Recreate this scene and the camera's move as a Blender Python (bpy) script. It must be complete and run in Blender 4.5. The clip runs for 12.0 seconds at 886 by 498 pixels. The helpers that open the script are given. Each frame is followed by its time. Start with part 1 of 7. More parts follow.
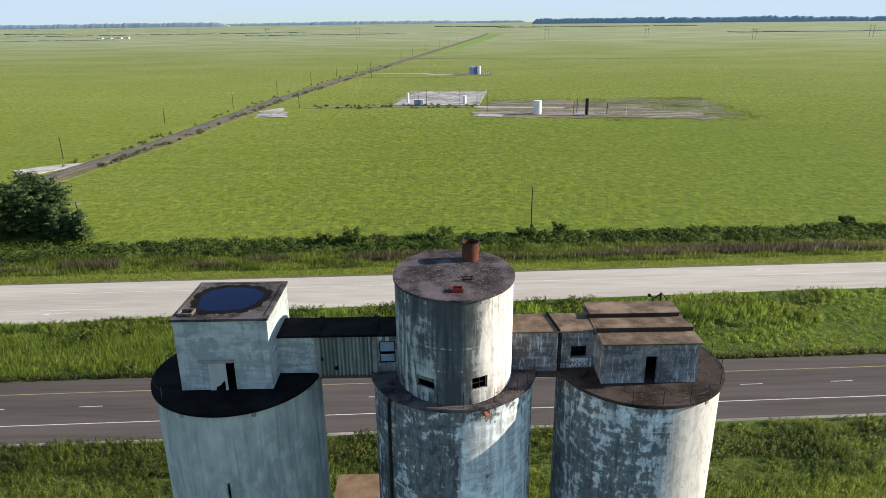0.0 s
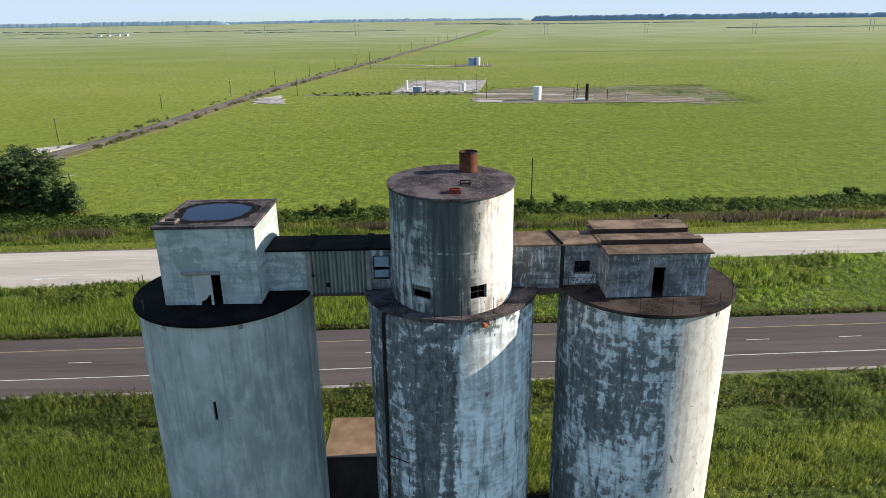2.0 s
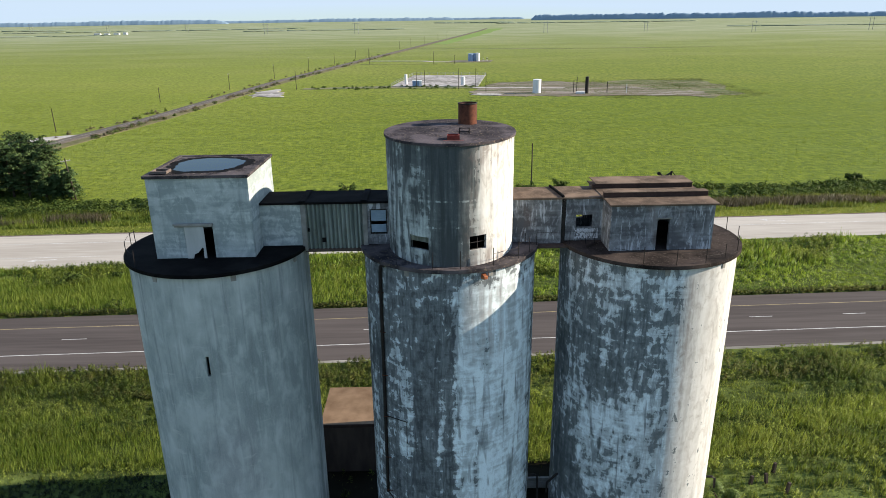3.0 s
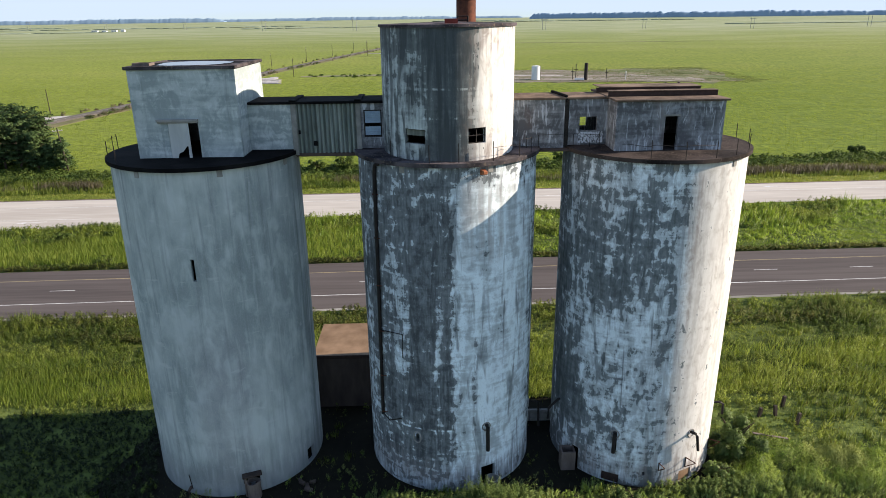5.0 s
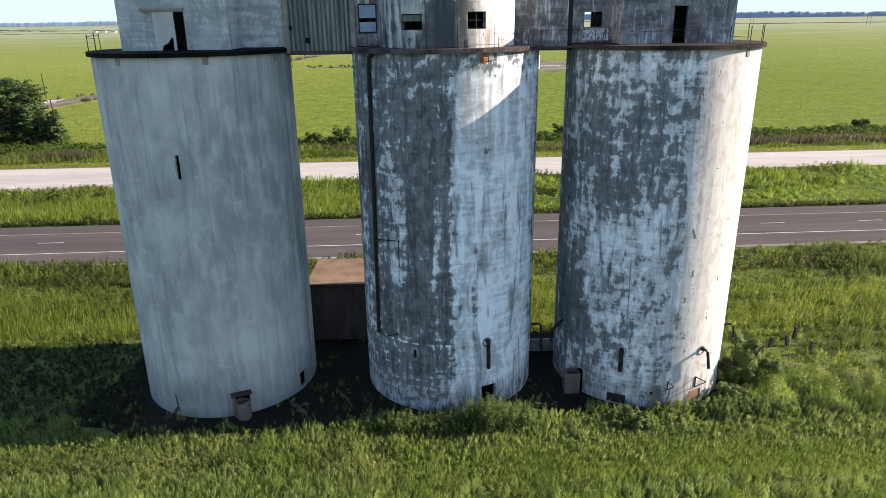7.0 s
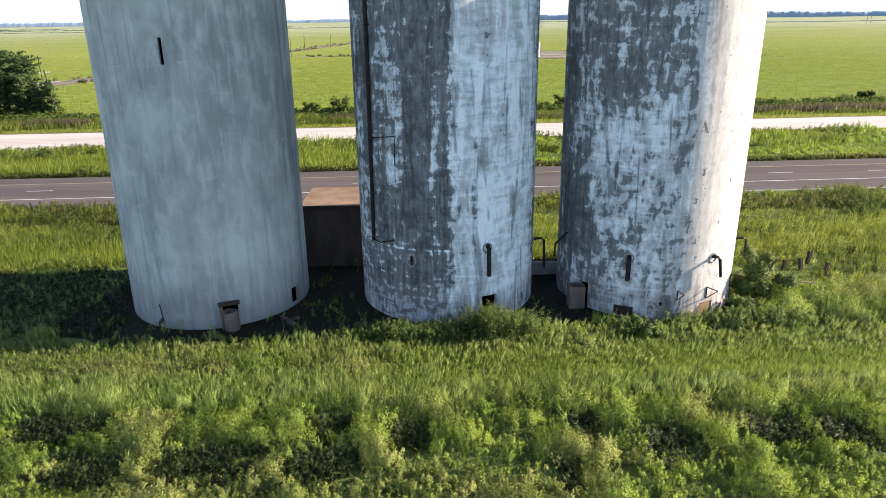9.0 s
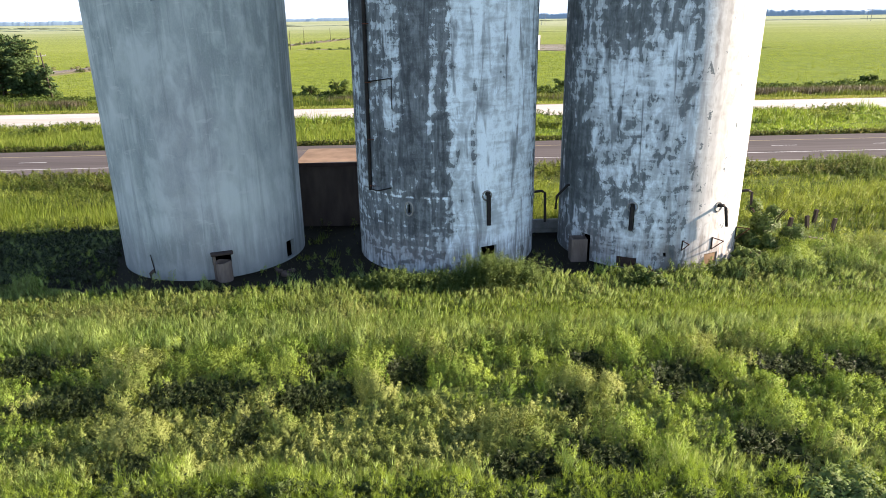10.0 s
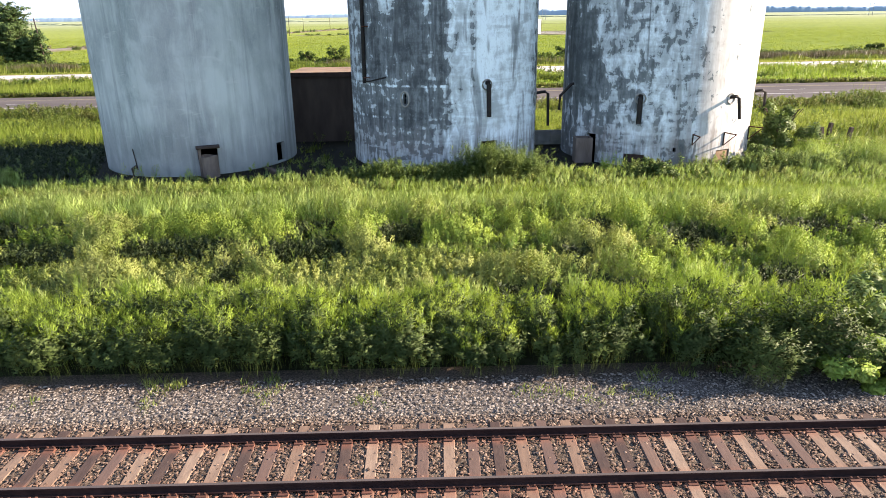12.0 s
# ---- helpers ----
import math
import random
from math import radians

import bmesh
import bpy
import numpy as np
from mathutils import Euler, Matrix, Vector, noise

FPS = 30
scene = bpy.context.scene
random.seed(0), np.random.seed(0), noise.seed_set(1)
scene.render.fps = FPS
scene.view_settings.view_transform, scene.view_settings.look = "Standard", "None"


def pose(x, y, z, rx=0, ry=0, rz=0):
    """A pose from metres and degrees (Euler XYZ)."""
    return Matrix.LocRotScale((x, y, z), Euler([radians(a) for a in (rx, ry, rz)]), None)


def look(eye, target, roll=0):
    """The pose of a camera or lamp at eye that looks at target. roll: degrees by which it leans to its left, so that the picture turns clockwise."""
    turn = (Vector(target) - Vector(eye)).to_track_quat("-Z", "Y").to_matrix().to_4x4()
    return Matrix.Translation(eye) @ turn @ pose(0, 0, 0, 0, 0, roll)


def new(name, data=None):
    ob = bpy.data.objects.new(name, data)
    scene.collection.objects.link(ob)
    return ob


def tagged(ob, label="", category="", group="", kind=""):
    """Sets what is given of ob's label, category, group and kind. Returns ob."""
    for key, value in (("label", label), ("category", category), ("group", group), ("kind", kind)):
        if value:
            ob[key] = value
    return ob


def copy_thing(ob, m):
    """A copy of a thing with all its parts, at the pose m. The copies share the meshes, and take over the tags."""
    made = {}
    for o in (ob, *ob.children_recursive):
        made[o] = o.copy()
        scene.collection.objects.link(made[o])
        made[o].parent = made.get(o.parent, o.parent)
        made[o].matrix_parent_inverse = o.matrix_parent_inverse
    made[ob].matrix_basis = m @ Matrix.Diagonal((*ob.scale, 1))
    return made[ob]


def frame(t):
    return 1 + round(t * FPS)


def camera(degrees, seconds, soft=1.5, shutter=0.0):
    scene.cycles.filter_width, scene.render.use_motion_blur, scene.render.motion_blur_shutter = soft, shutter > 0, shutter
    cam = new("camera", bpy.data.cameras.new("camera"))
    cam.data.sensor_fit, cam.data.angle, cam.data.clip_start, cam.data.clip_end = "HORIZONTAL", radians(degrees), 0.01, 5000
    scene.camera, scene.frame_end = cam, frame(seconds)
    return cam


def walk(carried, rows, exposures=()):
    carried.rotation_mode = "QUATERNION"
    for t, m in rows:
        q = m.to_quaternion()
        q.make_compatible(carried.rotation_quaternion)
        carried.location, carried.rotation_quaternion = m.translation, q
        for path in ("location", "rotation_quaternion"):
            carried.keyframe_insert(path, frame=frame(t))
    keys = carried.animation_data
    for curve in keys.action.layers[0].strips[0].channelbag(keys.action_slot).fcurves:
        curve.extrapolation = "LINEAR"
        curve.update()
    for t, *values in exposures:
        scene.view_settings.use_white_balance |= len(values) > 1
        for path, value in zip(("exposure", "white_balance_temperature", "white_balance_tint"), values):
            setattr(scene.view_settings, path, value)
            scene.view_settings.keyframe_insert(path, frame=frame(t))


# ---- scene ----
cam = camera(67.48, 12.0, soft=0.8)
# seconds, x, y, z, yaw, pitch, roll: a drone sinking almost straight down
ROWS = [
    (0, -0.139, 0.028, 46.679, -0.914, -19.152, 0.617),
    (0.5, -0.104, 0.073, 45.088, -0.930, -19.165, 0.676),
    (1, -0.072, 0.116, 43.489, -0.943, -19.195, 0.723),
    (1.5, -0.036, 0.152, 41.881, -0.962, -19.231, 0.752),
    (2, -0.006, 0.177, 40.270, -0.977, -19.254, 0.769),
    (2.5, 0.012, 0.190, 38.659, -0.994, -19.265, 0.772),
    (3, 0.016, 0.181, 37.049, -1.017, -19.282, 0.764),
    (5, -0.003, 0.059, 30.649, -1.147, -19.309, 0.714),
    (5.5, -0.018, 0.026, 29.051, -1.156, -19.264, 0.728),
    (6, -0.015, -0.016, 27.455, -1.204, -19.211, 0.725),
    (6.5, -0.018, -0.043, 25.862, -1.215, -19.155, 0.738),
    (8.5, 0.003, -0.015, 19.447, -1.202, -19.013, 0.762),
    (9, 0.021, -0.014, 17.845, -1.205, -19.007, 0.775),
    (9.5, 0.045, -0.014, 16.244, -1.212, -19.031, 0.785),
    (10, 0.065, -0.010, 14.650, -1.212, -19.069, 0.783),
    (10.5, 0.082, -0.012, 13.071, -1.206, -19.104, 0.779),
    (11, 0.099, -0.027, 11.509, -1.205, -19.144, 0.776),
    (11.5, 0.114, -0.042, 9.961, -1.197, -19.196, 0.773),
    (12, 0.127, -0.041, 8.423, -1.181, -19.257, 0.767),
]
walk(cam, [(t, pose(x, y, z, 90 + pitch, roll, yaw)) for t, x, y, z, yaw, pitch, roll in ROWS],
     exposures=[(0.0, 0.97, 6600, 9), (2.5, 1.03, 6600, 9.5), (5.5, 1.18, 6700, 15.5), (7.5, 1.44, 6750, 17), (9.5, 1.74, 6900, 18.5), (12.0, 2.1, 7000, 18)])
# ---- light: low sun from the right, clear hazy sky ----
SUN_EL, SUN_AZ = radians(24.0), radians(4.0)
world = bpy.data.worlds.new("sky")
scene.world = world
world.use_nodes = True
wn, wl = world.node_tree.nodes, world.node_tree.links
sky = wn.new("ShaderNodeTexSky")
sky.sky_type = "NISHITA"
sky.sun_disc = False
sky.sun_elevation = SUN_EL
sky.sun_rotation = radians(90) - SUN_AZ
sky.air_density, sky.dust_density, sky.ozone_density = 1.0, 0.15, 3.0
HAZE = (2.6, 3.25, 4.0, 1)  # bright summer haze over the whole sky
dim = wn.new("ShaderNodeMix")
dim.data_type, dim.blend_type = "RGBA", "DARKEN"
dim.inputs[0].default_value, dim.inputs[7].default_value = 1.0, HAZE
veil = wn.new("ShaderNodeMix")
veil.data_type = "RGBA"
veil.inputs[0].default_value, veil.inputs[7].default_value = 0.12, HAZE
wl.new(sky.outputs[0], dim.inputs[6])
wl.new(dim.outputs[2], veil.inputs[6])
wl.new(veil.outputs[2], wn["Background"].inputs[0])
wn["Background"].inputs[1].default_value = 0.12
sun_data = bpy.data.lights.new("sun", "SUN")
sun_data.energy, sun_data.angle, sun_data.color = 4.5, radians(0.53), (1.0, 0.89, 0.73)
sun = new("sun", sun_data)
sun.matrix_world = look((math.cos(SUN_EL) * math.cos(SUN_AZ) * 200, math.cos(SUN_EL) * math.sin(SUN_AZ) * 200, math.sin(SUN_EL) * 200), (0, 0, 0))

# ---- small tools ----
RNG = np.random.default_rng(7)


def mesh_object(name, bm, material, smooth=None):
    me = bpy.data.meshes.new(name)
    bm.normal_update()
    bm.to_mesh(me)
    bm.free()
    if smooth is not None:
        me.polygons.foreach_set("use_smooth", [True] * len(me.polygons))
        me.set_sharp_from_angle(angle=radians(smooth))
    me.materials.append(material)
    return new(name, me)


def part(name, bm, material, parent, label="", smooth=None):
    ob = mesh_object(name, bm, material, smooth)
    ob.parent = parent
    return tagged(ob, label) if label else ob


def thing(name, label, category, group="", kind="", at=(0, 0, 0)):
    ob = new(name)
    ob.location = at
    return tagged(ob, label, category, group, kind)


def box(bm, x0, x1, y0, y1, z0, z1, bevel=0.0):
    made = bmesh.ops.create_cube(bm, size=1.0)["verts"]
    for v in made:
        v.co = Vector(((x0 + x1) / 2 + v.co.x * (x1 - x0), (y0 + y1) / 2 + v.co.y * (y1 - y0), (z0 + z1) / 2 + v.co.z * (z1 - z0)))
    if bevel:
        edges = list({e for v in made for e in v.link_edges})
        bmesh.ops.bevel(bm, geom=edges, offset=bevel, segments=1, affect="EDGES")
    return bm


def boxes(*args, bevel=0.0):
    bm = bmesh.new()
    for a in args:
        box(bm, *a, bevel=bevel)
    return bm


def tube(bm, points, radius, sides=8, closed=True):
    """A round bar through the points."""
    pts = [Vector(p) for p in points]
    rings = []
    for i, p in enumerate(pts):
        way = (pts[min(i + 1, len(pts) - 1)] - pts[max(i - 1, 0)]).normalized()
        side = way.cross(Vector((0, 0, 1)) if abs(way.z) < 0.95 else Vector((0, 1, 0))).normalized()
        up = side.cross(way)
        r = radius[i] if isinstance(radius, (list, tuple)) else radius
        rings.append([bm.verts.new(p + (side * math.cos(a) + up * math.sin(a)) * r) for a in [2 * math.pi * k / sides for k in range(sides)]])
    for a, b in zip(rings, rings[1:]):
        for k in range(sides):
            bm.faces.new((a[k], a[(k + 1) % sides], b[(k + 1) % sides], b[k]))
    if closed:
        bm.faces.new(rings[0][::-1])
        bm.faces.new(rings[-1])
    return bm


def tubes(*lines, radius=0.03, sides=6):
    bm = bmesh.new()
    for pts in lines:
        tube(bm, pts, radius, sides)
    return bm


def shell(us, vs, holes, place, wrap=False):
    """A wall with thickness on the grid us x vs, open at the holes (u0, u1, v0, v1). place(u, v, side) gives the outer (0) and inner (1) face."""
    us = sorted(set(us) | {u for h in holes for u in h[:2]})
    vs = sorted(set(vs) | {v for h in holes for v in h[2:]})
    if wrap:
        us = us[:-1]
    bm = bmesh.new()
    grid = [[[bm.verts.new(place(u, v, s)) for v in vs] for u in us] for s in (0, 1)]
    n = len(us) if wrap else len(us) - 1
    ends = us + [us[0] + 2 * math.pi] if wrap else us

    def solid(i, j):
        if not (0 <= j < len(vs) - 1) or (not wrap and not 0 <= i < n):
            return False
        i %= n
        u, v = (ends[i] + ends[i + 1]) / 2, (vs[j] + vs[j + 1]) / 2
        return not any(a < u < b and c < v < d for a, b, c, d in holes)

    for i in range(n):
        k = (i + 1) % len(us)
        for j in range(len(vs) - 1):
            if not solid(i, j):
                continue
            o, q = grid
            bm.faces.new((o[i][j], o[k][j], o[k][j + 1], o[i][j + 1]))
            bm.faces.new((q[i][j], q[i][j + 1], q[k][j + 1], q[k][j]))
            if not solid(i, j - 1):
                bm.faces.new((o[i][j], q[i][j], q[k][j], o[k][j]))
            if not solid(i, j + 1):
                bm.faces.new((o[i][j + 1], o[k][j + 1], q[k][j + 1], q[i][j + 1]))
            if not solid(i - 1, j):
                bm.faces.new((o[i][j], o[i][j + 1], q[i][j + 1], q[i][j]))
            if not solid(i + 1, j):
                bm.faces.new((o[k][j], q[k][j], q[k][j + 1], o[k][j + 1]))
    bm.verts.ensure_lookup_table()
    bmesh.ops.delete(bm, geom=[v for v in bm.verts if not v.link_faces], context="VERTS")
    bmesh.ops.recalc_face_normals(bm, faces=bm.faces)
    return bm


def panel_wall(axis, at, thick, u0, u1, z0, z1, holes=()):
    """A flat wall: axis 'y' runs along x with its outer face at y = at; axis 'x' runs along y. thick is signed, towards the inside."""
    def place(u, v, s):
        w = at + s * thick
        return (u, w, v) if axis == "y" else (w, u, v)
    return shell([u0, u1], [z0, z1], list(holes), place)


def disc(bm, cx, cy, rx, ry, z0, z1, sides=96, dome=0.0):
    """A round slab, the top rising by dome to its middle."""
    rim = [(cx + rx * math.cos(2 * math.pi * k / sides), cy + ry * math.sin(2 * math.pi * k / sides)) for k in range(sides)]
    low = [bm.verts.new((x, y, z0)) for x, y in rim]
    top = [bm.verts.new((x, y, z1)) for x, y in rim]
    mid = bm.verts.new((cx, cy, z1 + dome))
    bm.faces.new(low[::-1])
    for k in range(sides):
        m = (k + 1) % sides
        bm.faces.new((low[k], low[m], top[m], top[k]))
        bm.faces.new((top[k], top[m], mid))
    return bm


def lattice_noise(x, y, size, seed):
    """Smooth random values from 0 to 1 over the plane, of cells of that size."""
    table = np.random.default_rng(seed).random((256, 256))
    u, v = np.asarray(x) / size, np.asarray(y) / size
    i, j = np.floor(u).astype(int), np.floor(v).astype(int)
    fu, fv = u - i, v - j
    fu, fv = fu * fu * (3 - 2 * fu), fv * fv * (3 - 2 * fv)
    g = lambda a, b: table[a % 256, b % 256]
    return (g(i, j) * (1 - fu) + g(i + 1, j) * fu) * (1 - fv) + (g(i, j + 1) * (1 - fu) + g(i + 1, j + 1) * fu) * fv


def raw_mesh(name, verts, faces, material, normals=None):
    """A mesh straight from arrays; faces is (n, 3) or (n, 4). normals: one for each vertex, for leaves that shade as one soft mass."""
    me = bpy.data.meshes.new(name)
    n, k = faces.shape
    if normals is not None:
        p = verts[faces]
        turned = np.einsum("ij,ij->i", np.cross(p[:, 1] - p[:, 0], p[:, 2] - p[:, 0]), normals[faces[:, 0]]) < 0
        faces = np.where(turned[:, None], faces[:, ::-1], faces)
    me.vertices.add(len(verts))
    me.vertices.foreach_set("co", np.ascontiguousarray(verts, np.float32).ravel())
    me.loops.add(n * k)
    me.loops.foreach_set("vertex_index", np.ascontiguousarray(faces, np.int32).ravel())
    me.polygons.add(n)
    me.polygons.foreach_set("loop_start", np.arange(0, n * k, k, dtype=np.int32))
    me.update(calc_edges=True)
    if normals is not None:
        layer = me.attributes.new("custom_normal", "FLOAT_VECTOR", "POINT")
        layer.data.foreach_set("vector", np.ascontiguousarray(normals, np.float32).ravel())
    me.materials.append(material)
    return new(name, me)


def unit(v):
    return v / (np.linalg.norm(v, axis=-1, keepdims=True) + 1e-9)


# ---- material tools ----
class Shader:
    def __init__(self, name, rough=0.9, metal=0.0):
        self.mat = bpy.data.materials.new(name)
        self.mat.use_nodes = True
        self.n, self.l = self.mat.node_tree.nodes, self.mat.node_tree.links
        self.b = self.n["Principled BSDF"]
        self.b.inputs["Roughness"].default_value = rough
        self.b.inputs["Metallic"].default_value = metal
        self.b.inputs["Specular IOR Level"].default_value = 0.3
        self.pos = self.n.new("ShaderNodeNewGeometry").outputs["Position"]

    def put(self, value, socket):
        if isinstance(value, bpy.types.NodeSocket):
            self.l.new(value, socket)
        elif isinstance(value, (tuple, list)) and len(value) == 3 and socket.type == "RGBA":
            socket.default_value = (*value, 1)
        else:
            socket.default_value = value

    def noise(self, scale, detail=4.0, rough=0.55, stretch=(1, 1, 1), shift=(0, 0, 0), distort=0.0, vec=None):
        m = self.n.new("ShaderNodeMapping")
        m.inputs["Scale"].default_value = stretch
        m.inputs["Location"].default_value = shift
        self.l.new(vec or self.pos, m.inputs["Vector"])
        t = self.n.new("ShaderNodeTexNoise")
        self.l.new(m.outputs[0], t.inputs["Vector"])
        t.inputs["Scale"].default_value, t.inputs["Detail"].default_value = scale, detail
        t.inputs["Roughness"].default_value, t.inputs["Distortion"].default_value = rough, distort
        return t.outputs["Fac"]

    def math(self, op, a, b=0.0, c=0.0):
        m = self.n.new("ShaderNodeMath")
        m.operation = op
        for v, s in zip((a, b, c), m.inputs):
            self.put(v, s)
        return m.outputs[0]

    def step(self, fac, lo, hi):
        m = self.n.new("ShaderNodeMapRange")
        m.interpolation_type = "SMOOTHSTEP"
        self.put(fac, m.inputs[0])
        m.inputs[1].default_value, m.inputs[2].default_value = lo, hi
        return m.outputs[0]

    def mix(self, fac, a, b, blend="MIX"):
        m = self.n.new("ShaderNodeMix")
        m.data_type, m.blend_type = "RGBA", blend
        self.put(fac, m.inputs[0])
        self.put(a, m.inputs[6])
        self.put(b, m.inputs[7])
        return m.outputs[2]

    def xyz(self):
        s = self.n.new("ShaderNodeSeparateXYZ")
        self.l.new(self.pos, s.inputs[0])
        return s.outputs

    def bump(self, height, strength=0.4, distance=0.02):
        b = self.n.new("ShaderNodeBump")
        b.inputs["Strength"].default_value, b.inputs["Distance"].default_value = strength, distance
        self.l.new(height, b.inputs["Height"])
        self.l.new(b.outputs[0], self.b.inputs["Normal"])

    def random(self):
        return self.n.new("ShaderNodeObjectInfo").outputs["Random"]

    def island(self):
        return self.n.new("ShaderNodeNewGeometry").outputs["Random Per Island"]

    def done(self, colour, rough=None):
        self.put(colour, self.b.inputs["Base Color"])
        if rough is not None:
            self.put(rough, self.b.inputs["Roughness"])
        return self.mat


# ---- materials ----
def plain(name, a, b, scale=3.0, rough=0.85, metal=0.0, stretch=(1, 1, 1), bump=0.2, dist=0.01):
    s = Shader(name, rough, metal)
    if rough >= 0.9:
        s.b.inputs["Specular IOR Level"].default_value = 0.12
    n1, n2 = s.noise(scale, 6, 0.6, stretch), s.noise(scale * 0.17, 3, 0.5, stretch, (3, 7, 1))
    fac = s.math("ADD", s.math("MULTIPLY", n1, 0.6), s.math("MULTIPLY", n2, 0.55))
    s.bump(n1, bump, dist)
    return s.done(s.mix(s.step(fac, 0.35, 0.8), a, b))


def smooth_concrete():
    """Grey silo concrete: soft green-grey and warm clouds, pale hazy drips, dark rain runs from the top, a few trowel dabs."""
    s = Shader("grey_silo_concrete", 0.92)
    x, y, z = s.xyz()
    turn = s.math("ARCTAN2", s.math("ADD", x, 14.55), s.math("SUBTRACT", 43.15, y))
    wall = s.n.new("ShaderNodeCombineXYZ")
    s.put(s.math("MULTIPLY", turn, 5.8), wall.inputs[0])
    s.put(z, wall.inputs[2])
    v = wall.outputs[0]
    big = s.noise(0.22, 4, 0.5, (1, 1, 0.5), (4, 0, 0), 0.6, v)
    cloud = s.noise(0.7, 5, 0.58, (1, 1, 0.55), (9, 0, 5), 0.25, v)
    drip = s.noise(2.2, 5, 0.6, (1, 1, 0.14), (6, 0, 2), 0.4, v)
    run = s.noise(1.5, 4, 0.6, (1, 1, 0.04), (4, 0, 0), 0.3, v)
    dab = s.noise(1.6, 4, 0.55, (0.45, 1, 1.5), (1, 0, 8), 0.5, v)
    grain = s.noise(14, 5, 0.65, (1, 1, 0.5), (0, 0, 0), 0.2, v)
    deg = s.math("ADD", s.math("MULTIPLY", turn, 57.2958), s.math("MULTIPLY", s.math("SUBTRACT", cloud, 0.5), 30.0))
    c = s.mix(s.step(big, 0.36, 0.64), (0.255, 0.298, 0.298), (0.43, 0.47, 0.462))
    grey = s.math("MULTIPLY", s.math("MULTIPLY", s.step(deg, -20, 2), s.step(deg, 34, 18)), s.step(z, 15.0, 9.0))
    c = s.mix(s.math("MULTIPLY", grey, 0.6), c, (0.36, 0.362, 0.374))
    c = s.mix(s.math("MULTIPLY", s.step(cloud, 0.46, 0.64), 0.55), c, (0.55, 0.595, 0.585))
    c = s.mix(s.math("MULTIPLY", s.step(cloud, 0.48, 0.30), 0.5), c, (0.21, 0.25, 0.257))
    c = s.mix(s.math("MULTIPLY", s.step(drip, 0.5, 0.68), 0.3), c, (0.60, 0.64, 0.63))
    c = s.mix(s.math("MULTIPLY", s.step(run, 0.52, 0.70), 0.25), c, (0.16, 0.185, 0.19))
    c = s.mix(s.math("MULTIPLY", s.step(dab, 0.62, 0.70), 0.45), c, (0.52, 0.54, 0.53))
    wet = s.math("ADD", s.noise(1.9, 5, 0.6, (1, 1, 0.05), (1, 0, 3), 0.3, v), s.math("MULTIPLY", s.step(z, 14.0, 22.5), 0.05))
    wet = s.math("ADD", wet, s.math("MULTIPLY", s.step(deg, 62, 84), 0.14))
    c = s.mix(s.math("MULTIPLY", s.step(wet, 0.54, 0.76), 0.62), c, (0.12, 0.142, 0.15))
    c = s.mix(s.math("MULTIPLY", s.step(grain, 0.42, 0.68), 0.2), c, (0.5, 0.5, 0.48))
    # shade at the silo's foot, painted as a ragged darkening
    foot_shade = s.step(s.math("ADD", z, s.math("MULTIPLY", s.math("SUBTRACT", drip, 0.5), 4.0)), 4.5, 0.2)
    c = s.mix(s.math("MULTIPLY", foot_shade, 0.6), c, (0.14, 0.15, 0.155))
    s.bump(s.math("ADD", s.math("MULTIPLY", grain, 0.4), cloud), 0.25, 0.02)
    return s.done(c)


def flaked_patch(name, dark, light):
    """A patch of pale paint that has come off in scales down to the dark wall."""
    s = Shader(name, 0.88)
    scale = s.noise(2.2, 6, 0.62, (1, 1, 0.7), (12, 5, 1), 2.0)
    chip = s.noise(6.0, 5, 0.62, (1, 1, 0.6), (7, 1, 3), 1.4)
    edge = s.math("ADD", s.math("MULTIPLY", scale, 0.6), s.math("MULTIPLY", chip, 0.4))
    coat = s.step(edge, 0.465, 0.5)
    pale = s.mix(s.step(chip, 0.38, 0.6), tuple(v * 0.62 for v in light), light)
    bare = s.mix(s.step(scale, 0.3, 0.5), dark, tuple(v * 1.7 for v in dark))
    s.bump(coat, 0.35, 0.012)
    return s.done(s.mix(coat, bare, pale))


